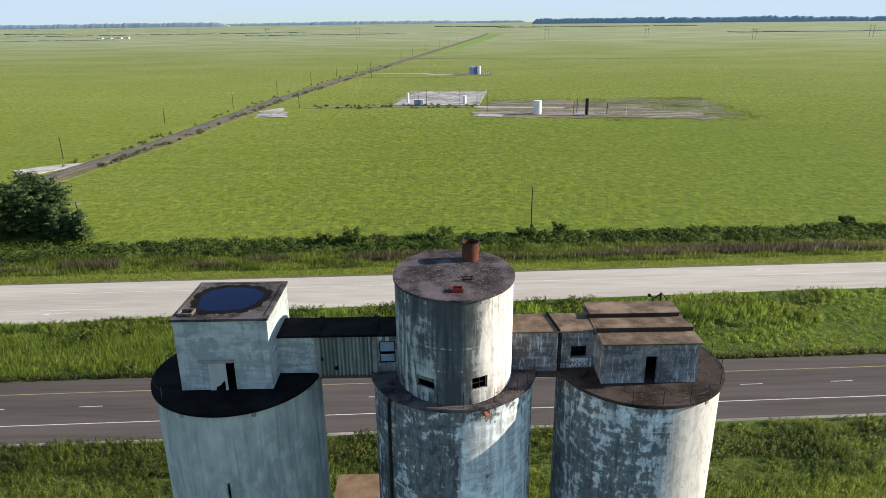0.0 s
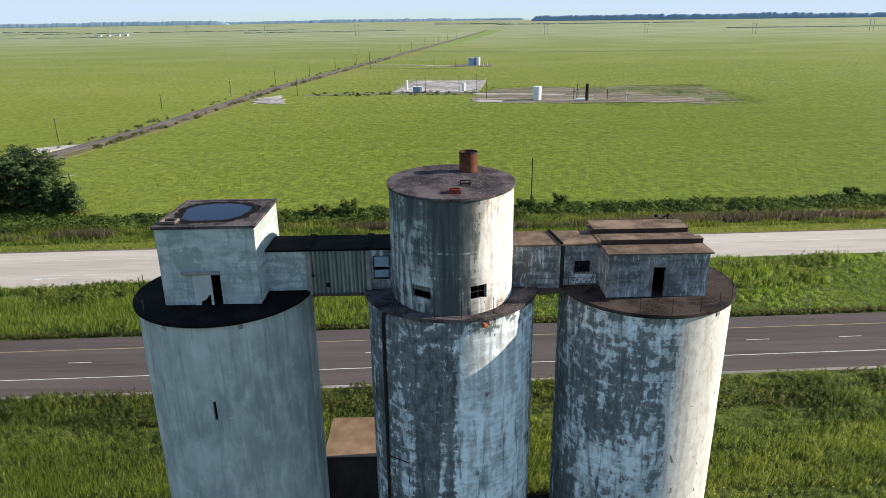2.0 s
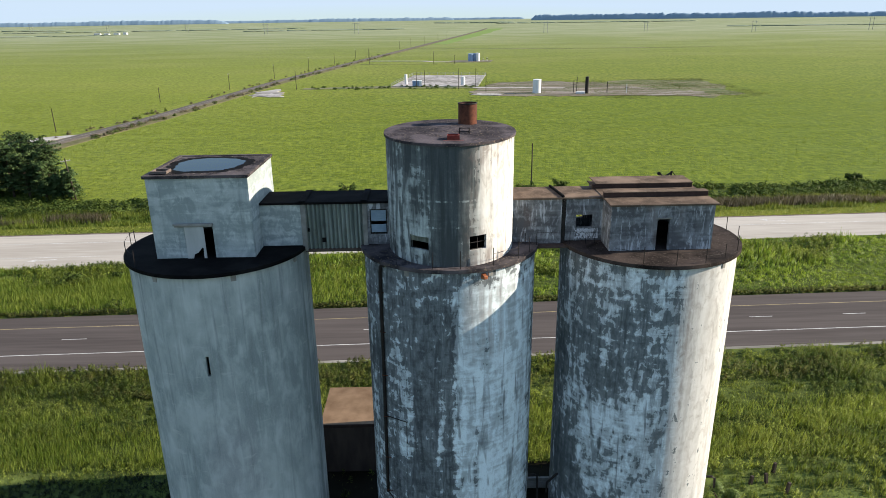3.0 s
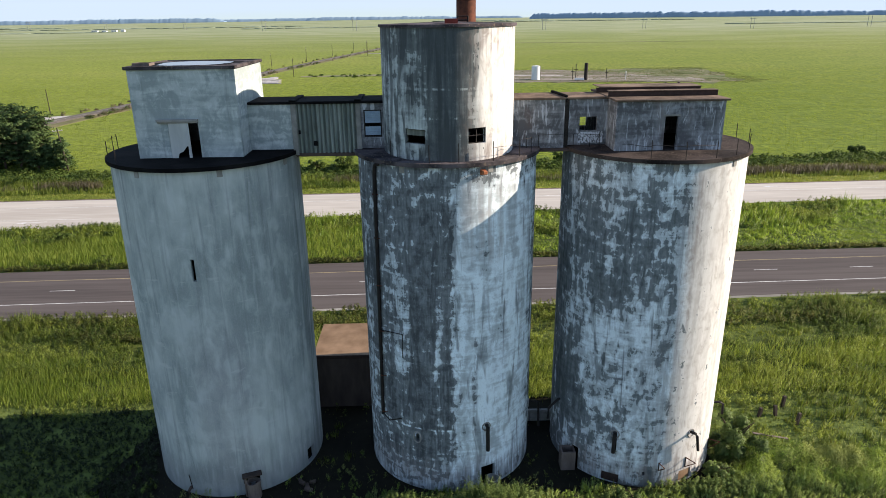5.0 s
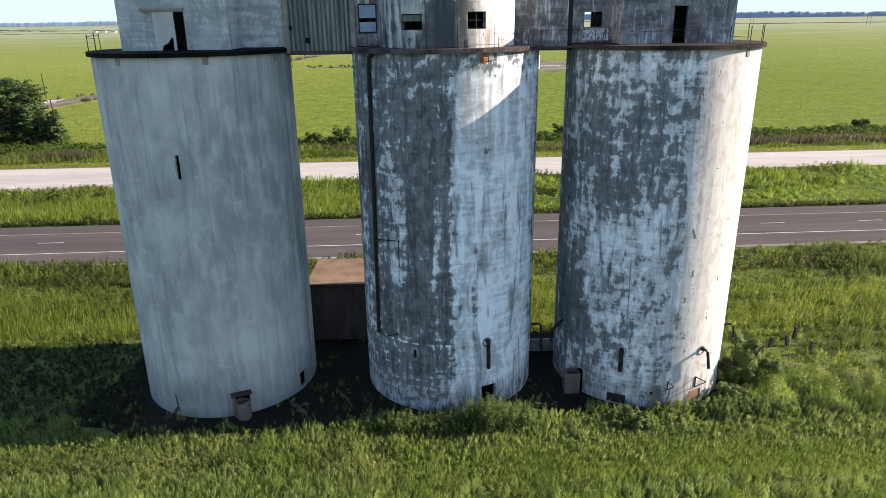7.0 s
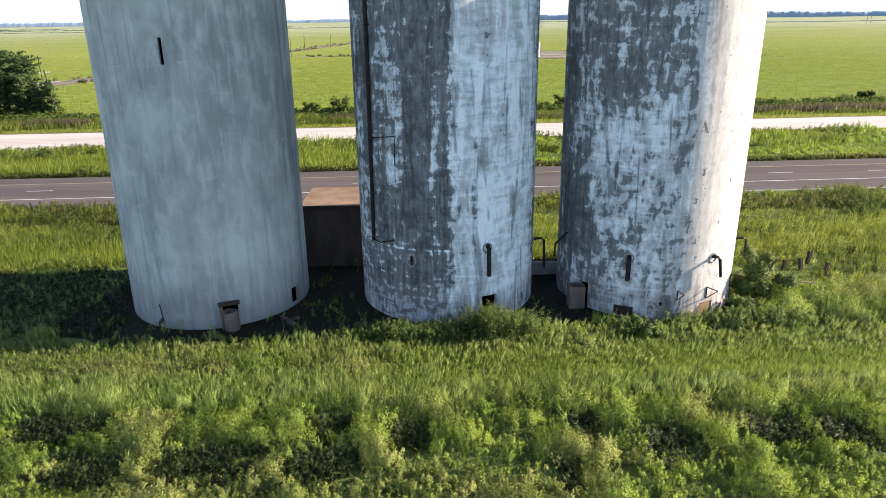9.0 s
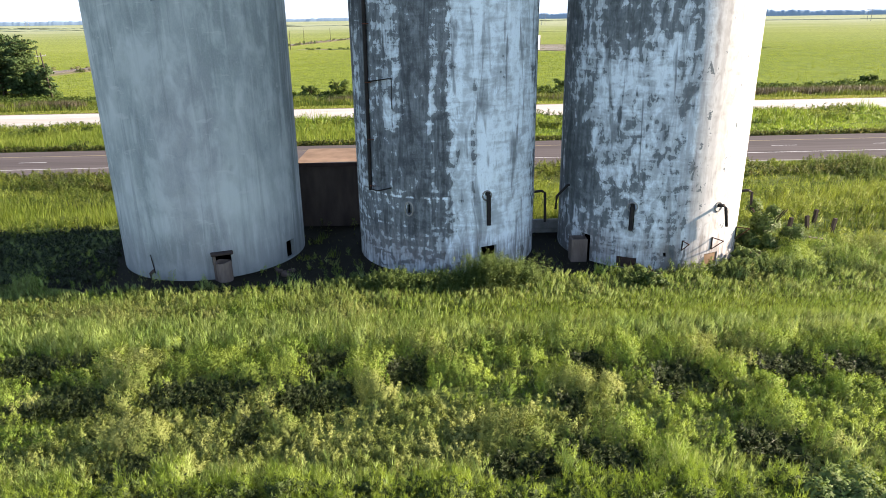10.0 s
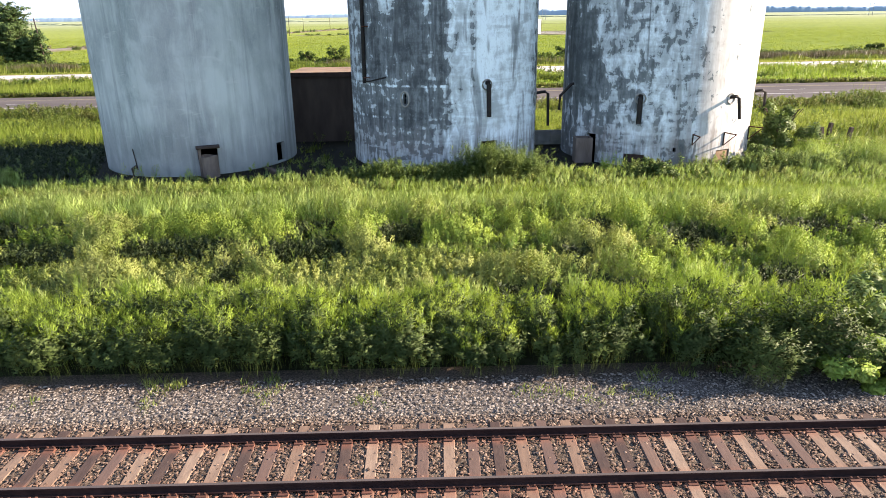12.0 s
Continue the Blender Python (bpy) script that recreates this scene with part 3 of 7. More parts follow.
M = {
    "ground": ground_material(),
    "silo_grey": smooth_concrete(),
    "silo_blue": weathered("blue_grey_flaking_concrete", 1.03, 43.15, (0.054, 0.061, 0.067), (0.78, 0.87, 0.92), -0.08,
                           [(3, 62, 1, 21.5, 0.42), (62, 120, 0, 23, 0.12), (-46, -26, 9.0, 16.5, 0.1), (-27, -10, 3, 20, -0.1), (-10, -6.5, 2.5, 15.5, 0.1), (-5, 1, 4, 18, -0.12), (13, 16.5, 4.5, 13, -0.26),
                            (24, 34, 10.5, 13.5, -0.2), (13, 24, 14.8, 17.6, -0.16), (9, 30, 17.6, 20.6, -0.16), (-120, 120, -1, 1.4, 0.16), (-120, -56, 0, 23, 0.05)],
                           (0.22, 0.35, 0.85, 0.3), None, [(8, 40, 17.0, 21.5, 0.55), (-120, 120, 0, 2.4, 0.4)], (3.1, 4.9), 0.6),
    # fuller, warmer coat from about 4 degrees on paints the sun's side
    "silo_white": weathered("white_flaking_concrete", 14.55, 43.15, (0.07, 0.082, 0.088), (0.76, 0.83, 0.87), 0.0,
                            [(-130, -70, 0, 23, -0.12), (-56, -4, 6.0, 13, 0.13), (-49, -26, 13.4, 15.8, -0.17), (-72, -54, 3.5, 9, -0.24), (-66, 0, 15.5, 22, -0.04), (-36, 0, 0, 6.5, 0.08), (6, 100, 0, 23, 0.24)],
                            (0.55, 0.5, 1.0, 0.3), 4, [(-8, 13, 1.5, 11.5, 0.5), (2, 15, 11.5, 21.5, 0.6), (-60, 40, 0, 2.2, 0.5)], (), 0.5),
    # bright coat past 14 degrees: the tower's lit side put into colour
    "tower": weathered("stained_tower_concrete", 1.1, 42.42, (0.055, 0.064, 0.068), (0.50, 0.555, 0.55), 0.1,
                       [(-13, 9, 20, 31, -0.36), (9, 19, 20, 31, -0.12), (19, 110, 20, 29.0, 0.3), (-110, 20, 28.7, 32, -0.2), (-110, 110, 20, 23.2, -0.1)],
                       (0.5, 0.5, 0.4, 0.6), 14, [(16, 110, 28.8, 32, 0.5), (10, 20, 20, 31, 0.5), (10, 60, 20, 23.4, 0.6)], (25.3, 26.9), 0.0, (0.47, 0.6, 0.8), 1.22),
    "gallery": plaster("stained_gallery_concrete", (0.10, 0.102, 0.108), (0.21, 0.215, 0.222), (0.33, 0.345, 0.365), 0.75, 0.3, 0.4),
    "house_grey": plaster("pale_plastered_wall", (0.285, 0.328, 0.326), (0.44, 0.482, 0.475), (0.58, 0.622, 0.61), 0.12, 0.25),
    "tar_black": tar_roof("black_tar", (0.004, 0.004, 0.0045), (0.009, 0.0085, 0.0085), (0.03, 0.027, 0.025), 0.1),
    "tar_brown": tar_roof("brown_tar", (0.08, 0.058, 0.044), (0.17, 0.122, 0.09), (0.26, 0.205, 0.16), 0.35),
    "tar_grey": tar_roof("grey_roofing", (0.022, 0.02, 0.023), (0.085, 0.073, 0.076), (0.26, 0.205, 0.15), 0.45),
    "rust": plain("rusty_steel", (0.045, 0.018, 0.012), (0.16, 0.055, 0.03), 5, 0.8, 0.3),
    "rust_roof": plain("rusted_sheet_roof", (0.14, 0.085, 0.045), (0.28, 0.185, 0.115), 0.9, 0.75, 0.1),
    "dark_steel": plain("dark_steel", (0.012, 0.011, 0.011), (0.035, 0.028, 0.025), 8, 0.7, 0.3),
    "dark_beam": plain("dark_brown_timber", (0.03, 0.018, 0.014), (0.065, 0.038, 0.03), 4, 0.85),
    "sheet": plain("galvanised_sheet", (0.07, 0.085, 0.075), (0.46, 0.50, 0.45), 7.0, 0.6, 0.1, (1, 1, 0.02)),
    "ribbed": ribbed_sheet(),
    "pale_door": plain("faded_white_door", (0.36, 0.37, 0.36), (0.50, 0.51, 0.49), 2, 0.7, 0.0, (1, 1, 0.2)),
    "louvre": plain("blue_painted_metal", (0.20, 0.29, 0.40), (0.30, 0.40, 0.52), 2.5, 0.45, 0.2),
    "red": plain("red_painted_steel", (0.13, 0.018, 0.012), (0.24, 0.045, 0.03), 6, 0.7),
    "orange": plain("faded_orange_paint", (0.32, 0.10, 0.04), (0.48, 0.19, 0.09), 6, 0.7),
    "concrete": plain("old_concrete", (0.17, 0.165, 0.15), (0.32, 0.31, 0.29), 1.6, 0.92),
    "dark_concrete": plain("damp_dark_concrete", (0.04, 0.03, 0.026), (0.10, 0.075, 0.062), 1.2, 0.9, 0, (1, 1, 0.3)),
    "asphalt": plain("asphalt", (0.061, 0.051, 0.0475), (0.104, 0.088, 0.082), 1.2, 0.9, 0, (0.06, 1, 1), 0.1),
    "pale_road": plain("pale_concrete_road", (0.35, 0.315, 0.275), (0.49, 0.45, 0.40), 0.9, 0.9, 0, (0.1, 1, 1), 0.1),
    "line_white": plain("worn_white_road_paint", (0.34, 0.33, 0.32), (0.68, 0.67, 0.65), 3, 0.7),
    "line_yellow": plain("worn_yellow_road_paint", (0.16, 0.13, 0.08), (0.42, 0.33, 0.16), 3, 0.7),
    "gravel": plain("pale_gravel", (0.26, 0.24, 0.23), (0.52, 0.49, 0.46), 1.1, 0.95, 0, (1, 1, 1), 0.6, 0.05),
    "grit": plain("grey_brown_grit", (0.06, 0.052, 0.046), (0.13, 0.115, 0.105), 9, 0.95, 0, (1, 1, 1), 0.6, 0.03),
    "wood_pole": plain("weathered_pole_wood", (0.035, 0.027, 0.022), (0.075, 0.06, 0.05), 4, 0.9, 0, (1, 1, 0.1)),
    "white_tank": plain("white_tank_paint", (0.62, 0.63, 0.63), (0.74, 0.74, 0.73), 1, 0.5),
    "blue_tank": plain("blue_tank_paint", (0.18, 0.26, 0.42), (0.28, 0.37, 0.52), 1, 0.5),
    "bark": plain("pine_bark", (0.05, 0.035, 0.025), (0.11, 0.08, 0.06), 5, 0.95, 0, (1, 1, 0.3)),
    "rail": plain("rail_steel", (0.018, 0.010, 0.010), (0.038, 0.019, 0.017), 7, 0.92, 0.0),
    "rail_top": plain("worn_rail_head", (0.05, 0.036, 0.032), (0.10, 0.08, 0.072), 3, 0.6, 0.25, (0.05, 1, 1), 0.02),
    "grass_near": leaf("tall_weeds", (0.20, 0.29, 0.07), (0.42, 0.49, 0.15), (0.50, 0.46, 0.25), 4.0, 0.3),
    "grass_mid": leaf("verge_grass", (0.133, 0.237, 0.037), (0.322, 0.442, 0.065), (0.290, 0.266, 0.103), 8.0, 0.5, 0.5, (0.35, 1.3, 0)),
    "grass_dry": leaf("dead_reeds", (0.10, 0.092, 0.062), (0.22, 0.185, 0.125), (0.29, 0.23, 0.165), 45.0, 0.5, 0.35, (1, 0.3, 0)),
    "field_tuft": leaf("field_tufts", (0.150, 0.212, 0.023), (0.318, 0.370, 0.042), (0.325, 0.347, 0.058), 6.0, 0.2, 0.5, (1, 1, 0), 0.1, 0.18),
    "shrub": leaf("broad_weed_leaves", (0.07, 0.115, 0.03), (0.13, 0.185, 0.046), (0.23, 0.27, 0.12), 3.0, 0.35, 0.2, (1, 1, 0), 0.12),
    "pine": leaf("pine_needles", (0.042, 0.076, 0.028), (0.092, 0.142, 0.050), (0.15, 0.19, 0.075), 3.0, 0.3, 0.15, (1, 1, 1), 0.06, 0.3),
}
M.update({
    "dry_scrub": leaf("dry_brown_scrub", (0.13, 0.115, 0.065), (0.24, 0.195, 0.135), (0.30, 0.26, 0.2), 8.0, 0.4, 0.3, (1, 1, 0), 0.1),
    "tower_roof": tar_roof("patched_tower_roofing", (0.024, 0.021, 0.025), (0.085, 0.072, 0.078), (0.34, 0.26, 0.19), 0.5),
    "verge_leaf": leaf("verge_weed_leaves", (0.085, 0.138, 0.028), (0.33, 0.40, 0.078), (0.33, 0.275, 0.125), 6.0, 0.4, 0.4, (0.5, 1.4, 0), 0.12),
    "verge_rough": leaf("brownish_verge_weeds", (0.07, 0.10, 0.024), (0.15, 0.17, 0.045), (0.26, 0.18, 0.09), 4.0, 0.5, 0.3, (0.3, 1.4, 0), 0.12),
    # darkened leaf copy for weeds where shade falls
    "shade_toned_leaf": leaf("shade_toned_weed_leaves", (0.019, 0.031, 0.010), (0.040, 0.060, 0.018), (0.10, 0.125, 0.05), 2.5, 0.2, 0.06, (1, 1, 0.4), 0.12),
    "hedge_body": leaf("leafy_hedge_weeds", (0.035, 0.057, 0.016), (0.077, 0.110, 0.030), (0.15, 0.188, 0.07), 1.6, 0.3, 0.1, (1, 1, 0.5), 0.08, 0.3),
    "weed_vivid": leaf("vivid_green_weeds", (0.125, 0.216, 0.036), (0.262, 0.35, 0.07), (0.34, 0.37, 0.12), 2.2, 0.35, 0.3, (1, 1, 0), 0.06, 0.18),
    "foot_leaf": leaf("bushy_weed_leaves", (0.10, 0.16, 0.045), (0.19, 0.255, 0.075), (0.28, 0.31, 0.14), 2.0, 0.35, 0.3, (1, 1, 0), 0.1, 0.35),
    "strip_grass": leaf("short_strip_grass", (0.185, 0.285, 0.045), (0.285, 0.385, 0.07), (0.33, 0.38, 0.11), 2.5, 0.3, 0.4, (0.5, 1, 0), 0.05, 0.15),
    "weed_olive": leaf("olive_scrub_leaves", (0.150, 0.203, 0.049), (0.286, 0.327, 0.109), (0.36, 0.345, 0.16), 2.6, 0.3, 0.28, (1, 1, 0), 0.06, 0.18),
    "weed_pale": leaf("pale_feathery_grass", (0.218, 0.334, 0.087), (0.363, 0.460, 0.153), (0.427, 0.426, 0.232), 3.0, 0.35, 0.35, (1, 1, 0), 0.05, 0.18),
    "grass_long": leaf("long_yellow_green_grass", (0.235, 0.325, 0.055), (0.35, 0.43, 0.09), (0.36, 0.32, 0.14), 5.0, 0.35, 0.45, (0.4, 1.4, 0), 0.08, 0.3),
    "mown": leaf("mown_grass", (0.30, 0.36, 0.07), (0.43, 0.44, 0.11), (0.42, 0.34, 0.16), 10.0, 0.4, 0.4, (0.3, 1.4, 0)),
    "roof_dark": tar_roof("dark_gritty_roof", (0.018, 0.014, 0.013), (0.048, 0.037, 0.033), (0.2, 0.165, 0.14), 0.3),
    "bright_grass": plain("bright_green_pasture", (0.15, 0.23, 0.055), (0.19, 0.265, 0.07), 0.05, 0.95, 0, (1, 1, 1), 0.8, 0.3),
    "flaked_white": flaked_patch("flaking_white_patch", (0.10, 0.10, 0.105), (0.62, 0.64, 0.67)),
    "brown_concrete": plain("brown_stained_concrete", (0.09, 0.07, 0.06), (0.20, 0.16, 0.14), 2.5, 0.9, 0, (1, 1, 0.3)),
    "soil": plain("shade_toned_soil", (0.008, 0.0075, 0.005), (0.018, 0.016, 0.010), 1.5, 0.95, 0, (1, 1, 1), 0.8, 0.05),
    "grass_low": leaf("low_undergrowth", (0.094, 0.142, 0.029), (0.181, 0.230, 0.052), (0.225, 0.209, 0.090), 3.0, 0.4, 0.3),
    "gravel_dull": plain("dull_gravel", (0.12, 0.115, 0.09), (0.34, 0.32, 0.29), 0.8, 0.95, 0, (0.3, 1, 1), 0.6, 0.03),
    "brush": leaf("brush_leaves", (0.05, 0.085, 0.02), (0.11, 0.155, 0.034), (0.2, 0.19, 0.08), 8.0, 0.15, 0.25, (1, 1, 0), 0.06, 0.3),
    "rust_plate": plain("rusty_tie_plate", (0.05, 0.022, 0.016), (0.13, 0.055, 0.038), 8, 0.85),
    "track_grey": plain("worn_grey_asphalt", (0.085, 0.073, 0.064), (0.145, 0.126, 0.11), 0.5, 0.9),
    "brush_ground": plain("olive_scrub_ground", (0.10, 0.10, 0.042), (0.19, 0.165, 0.085), 0.35, 0.95, 0, (1, 1, 1), 1.0, 0.4),
    "pad_pale": patchy("pale_pad_gravel", (0.27, 0.25, 0.24), (0.42, 0.39, 0.375), (0.17, 0.16, 0.14), 0.12, (1, 1, 1)),
    "pad_brown": patchy("bare_brown_ground", (0.085, 0.09, 0.038), (0.165, 0.13, 0.095), (0.27, 0.235, 0.20), 0.18, (0.3, 1.8, 1)),
    "pad_mud": patchy("muddy_overgrown_ground", (0.065, 0.095, 0.024), (0.14, 0.145, 0.055), (0.20, 0.175, 0.11), 0.14),
    "pole_arm": plain("pale_grey_timber", (0.34, 0.33, 0.30), (0.5, 0.48, 0.45), 3, 0.85),
    "pylon": plain("weathered_pylon", (0.22, 0.23, 0.22), (0.34, 0.34, 0.33), 1, 0.8),
    # distance haze is painted into the colour of the far trees and scrub
    "far_wood": plain("hazed_far_trees", (0.17, 0.25, 0.335), (0.215, 0.30, 0.39), 0.02, 0.95),
    "far_scrub": plain("hazed_far_scrub", (0.19, 0.235, 0.16), (0.24, 0.28, 0.19), 0.02, 0.95),
})
# ---- ground and roads ----
SLOPE = 0.03  # the highway runs at a slight angle to the silo row


def strip(bm, v0, v1, x0, x1, z0, z1, steps=40, skirt=0.25):
    """A road slab between the lines y = v + SLOPE * x; v0 and v1 may be functions of x."""
    a = v0 if callable(v0) else (lambda x: v0)
    b = v1 if callable(v1) else (lambda x: v1)
    rows = []
    for i in range(steps + 1):
        x = x0 + (x1 - x0) * i / steps
        ya, yb = a(x) + SLOPE * x, b(x) + SLOPE * x
        rows.append([bm.verts.new(p) for p in ((x, ya - skirt, z0), (x, ya, z1), (x, yb, z1), (x, yb + skirt, z0))])
    for p, q in zip(rows, rows[1:]):
        for k in range(3):
            bm.faces.new((p[k], q[k], q[k + 1], p[k + 1]))
    return bm


bm = bmesh.new()
edges_x = [-4900, -2500, -1200, -600, -300, -150, -80, 0, 80, 150, 300, 600, 1200, 2500, 4900]
edges_y = [-900, -300, -60, 0, 60, 120, 200, 320, 500, 800, 1300, 2200, 3400, 4850]


def far_rise(y):
    """Raises the far end of the plain so that the horizon fits the camera's view."""
    return float(np.interp(y, [2200, 3400, 4850], [0, 5, 18]))


gv = [[bm.verts.new((x, y, far_rise(y))) for y in edges_y] for x in edges_x]
for i in range(len(edges_x) - 1):
    for j in range(len(edges_y) - 1):
        bm.faces.new((gv[i][j], gv[i + 1][j], gv[i + 1][j + 1], gv[i][j + 1]))
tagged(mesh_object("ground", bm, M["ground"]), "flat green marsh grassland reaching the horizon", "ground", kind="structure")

near_road = tagged(mesh_object("road", strip(bmesh.new(), 68.5, 82.8, -420, 420, 0.0, 0.07), M["asphalt"]), "dark asphalt highway carriageway with painted lanes", "road", kind="structure")
part("shoulder", strip(bmesh.new(), 68.08, 68.25, -420, 420, 0.0, 0.05), M["gravel_dull"], near_road, "pale gravel edge along the asphalt")
part("edge_line", strip(bmesh.new(), 72.05, 72.18, -420, 420, 0.07, 0.076, 40, 0.005), M["line_white"], near_road)
part("edge_line", strip(bmesh.new(), 79.45, 79.57, -420, 420, 0.07, 0.076, 40, 0.005), M["line_yellow"], near_road, "faded yellow line")
dash_mesh = None
for k in range(-16, 17):
    x = 40.36 + 12.37 * k
    if dash_mesh is None:
        d = part("lane_dash", boxes((-0.0, 3.0, -0.06, 0.06, 0.0, 0.006)), M["line_white"], near_road)
        dash_mesh = d.data
    else:
        d = new("lane_dash", dash_mesh)
        d.parent = near_road
    d.matrix_basis = pose(x, 76.0 + SLOPE * x, 0.071, 0, 0, math.degrees(SLOPE))


def turn_edge(x):
    pts = [(-420, 102.0), (-63, 102.1), (-24, 105.3), (17, 106.2), (63, 107.3), (420, 107.6)]
    for (xa, a), (xb, b) in zip(pts, pts[1:]):
        if xa <= x <= xb:
            return a + (b - a) * (x - xa) / (xb - xa)
    return pts[-1][1]


far_road = tagged(mesh_object("road", strip(bmesh.new(), turn_edge, 119.5, -420, 420, 0.0, 0.07, 120), M["pale_road"]), "pale concrete highway carriageway with a turning lane", "road", kind="structure")
part("dirt_edge", strip(bmesh.new(), 119.85, 120.25, -420, 420, 0.0, 0.06, 60, 0.1), M["brown_concrete"], far_road, "brown dirt along the mown edge")
part("edge_line", strip(bmesh.new(), 114.6, 114.75, -420, 420, 0.07, 0.076, 40, 0.005), M["line_white"], far_road)
part("edge_line", strip(bmesh.new(), 107.1, 107.25, -420, -56, 0.07, 0.076, 40, 0.005), M["line_white"], far_road)


def arrow(x, y, turn):
    bm = bmesh.new()
    pts = [(0, -0.1), (3.2, -0.1), (3.2, -0.55), (4.6, 0.0), (3.2, 0.55), (3.2, 0.1), (0, 0.1)]
    low, top = [[bm.verts.new((a, b, h)) for a, b in pts] for h in (0.0, 0.006)]
    bm.faces.new(top)
    for k in range(len(pts)):
        m = (k + 1) % len(pts)
        bm.faces.new((low[k], low[m], top[m], top[k]))
    bmesh.ops.recalc_face_normals(bm, faces=bm.faces)
    a = part("turn_arrow", bm, M["line_white"], far_road, "white painted turn arrow")
    a.matrix_basis = pose(x, y, 0.071, 0, 0, turn)


arrow(-62.5, 104.2, 188)
arrow(66.0, 118.4, 168)

# bare earth round the silo feet, its colour darkened to paint the silos' shade
bm = bmesh.new()
rs = random.Random(4)
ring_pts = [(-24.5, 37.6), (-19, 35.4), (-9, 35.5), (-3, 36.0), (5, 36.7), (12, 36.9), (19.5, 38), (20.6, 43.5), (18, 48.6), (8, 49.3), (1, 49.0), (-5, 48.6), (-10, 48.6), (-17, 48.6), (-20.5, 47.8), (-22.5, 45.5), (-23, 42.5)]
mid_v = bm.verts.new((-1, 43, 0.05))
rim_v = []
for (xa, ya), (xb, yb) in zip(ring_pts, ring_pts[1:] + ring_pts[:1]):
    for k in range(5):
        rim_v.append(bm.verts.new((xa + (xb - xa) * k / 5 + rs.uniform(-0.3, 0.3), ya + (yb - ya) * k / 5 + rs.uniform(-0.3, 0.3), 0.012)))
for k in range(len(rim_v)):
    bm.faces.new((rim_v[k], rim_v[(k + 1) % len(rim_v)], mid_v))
tagged(mesh_object("pavement", bm, M["soil"]), "bare soil round the silo feet, darkened in colour for their shade", "soil", kind="structure")

# ---- the three silos ----
CY, SR, TOP = 43.15, 5.8, 22.5


def ring(n=96):
    return [-math.pi + 2 * math.pi * k / n for k in range(n + 1)]


def silo(cx, mat, holes, label, roof_mat, roof_label, rim=0.22):
    root = thing("silo", label, "silo", "grain silos in a row", at=(cx, CY, 0))

    def place(u, v, s):
        r = SR - 0.25 * s
        return (r * math.sin(u), -r * math.cos(u), v)

    part("wall", shell(ring(), [-0.3, 0.6, 5, 10, 15, 20, TOP], holes, place, wrap=True), mat, root, smooth=30)
    part("roof", disc(bmesh.new(), 0, 0, SR + rim, SR + rim, TOP, TOP + 0.24, 96, 0.08), roof_mat, root, roof_label, smooth=30)
    return root


def ang(cx, x, y):
    return math.atan2(x - cx, CY - y)


LX, CX, RX = -14.55, 1.03, 14.55
a0 = ang(LX, -14.36, 37.36)
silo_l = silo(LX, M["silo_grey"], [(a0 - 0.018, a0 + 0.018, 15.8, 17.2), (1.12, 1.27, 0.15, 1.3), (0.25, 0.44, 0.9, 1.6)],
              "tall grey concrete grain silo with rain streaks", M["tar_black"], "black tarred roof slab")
silo_c = silo(CX, M["silo_blue"], [(0.345, 0.53, 0.1, 1.7), (-0.425, -0.395, 3.85, 4.4)],
              "tall blue-grey concrete silo with flaking paint and dark stains", M["tar_grey"], "stained grey roof slab")
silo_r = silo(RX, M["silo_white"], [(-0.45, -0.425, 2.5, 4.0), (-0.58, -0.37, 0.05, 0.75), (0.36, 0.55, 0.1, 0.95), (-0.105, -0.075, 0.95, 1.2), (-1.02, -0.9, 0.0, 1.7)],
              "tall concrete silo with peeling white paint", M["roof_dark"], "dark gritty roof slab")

# ---- left headhouse ----
lh = thing("headhouse", "square grey plastered headhouse on a silo roof, door half open", "headhouse", at=(0, 0, TOP + 0.24))
x0, x1, y0, y1, h = -17.65, -11.4, 40.15, 46.5, 5.2
part("front_wall", panel_wall("y", y0, 0.22, x0, x1, 0, h, [(-15.7, -13.9, 0.0, 2.2)]), M["house_grey"], lh)
part("back_wall", panel_wall("y", y1, -0.22, x0, x1, 0, h), M["house_grey"], lh)
part("side_wall", panel_wall("x", x0, 0.22, y0 + 0.22, y1 - 0.22, 0, h), M["house_grey"], lh)
part("side_wall", panel_wall("x", x1, -0.22, y0 + 0.22, y1 - 0.22, 0, h), M["house_grey"], lh)
bm = bmesh.new()
box(bm, x0 - 0.14, x1 + 0.1, y0 - 0.12, y1 + 0.12, h + 0.003, h + 0.14, 0.02)
lh_roof = part("roof", bm, M["tar_grey"], lh, "weathered roof slab with a low rim")
part("rim", shell([x0 - 0.14, x1 + 0.1], [y0 - 0.12, y1 + 0.12], [(x0 + 0.15, x1 - 0.2, y0 + 0.2, y1 - 0.15)],
                  lambda u, v, s: (u, v, h + 0.142 + 0.05 * (1 - s))), M["tar_grey"], lh_roof)
bm = bmesh.new()
outline = [(-15.65, 0.02), (-15.3, 0.02), (-15.22, 0.3), (-14.95, 0.42), (-14.68, 0.75), (-14.6, 0.72), (-14.62, 0.02), (-14.45, 0.02), (-14.45, 2.12), (-15.65, 2.12)]
front, rear = [[bm.verts.new((x, y0 - d, z)) for x, z in outline] for d in (0.10, 0.05)]
bm.faces.new(front)
bm.faces.new(rear[::-1])
for k in range(len(outline)):
    m = (k + 1) % len(outline)
    bm.faces.new((front[k], rear[k], rear[m], front[m]))
bmesh.ops.recalc_face_normals(bm, faces=bm.faces)
part("sliding_door", bm, M["pale_door"], lh, "faded white sliding door with a broken corner")
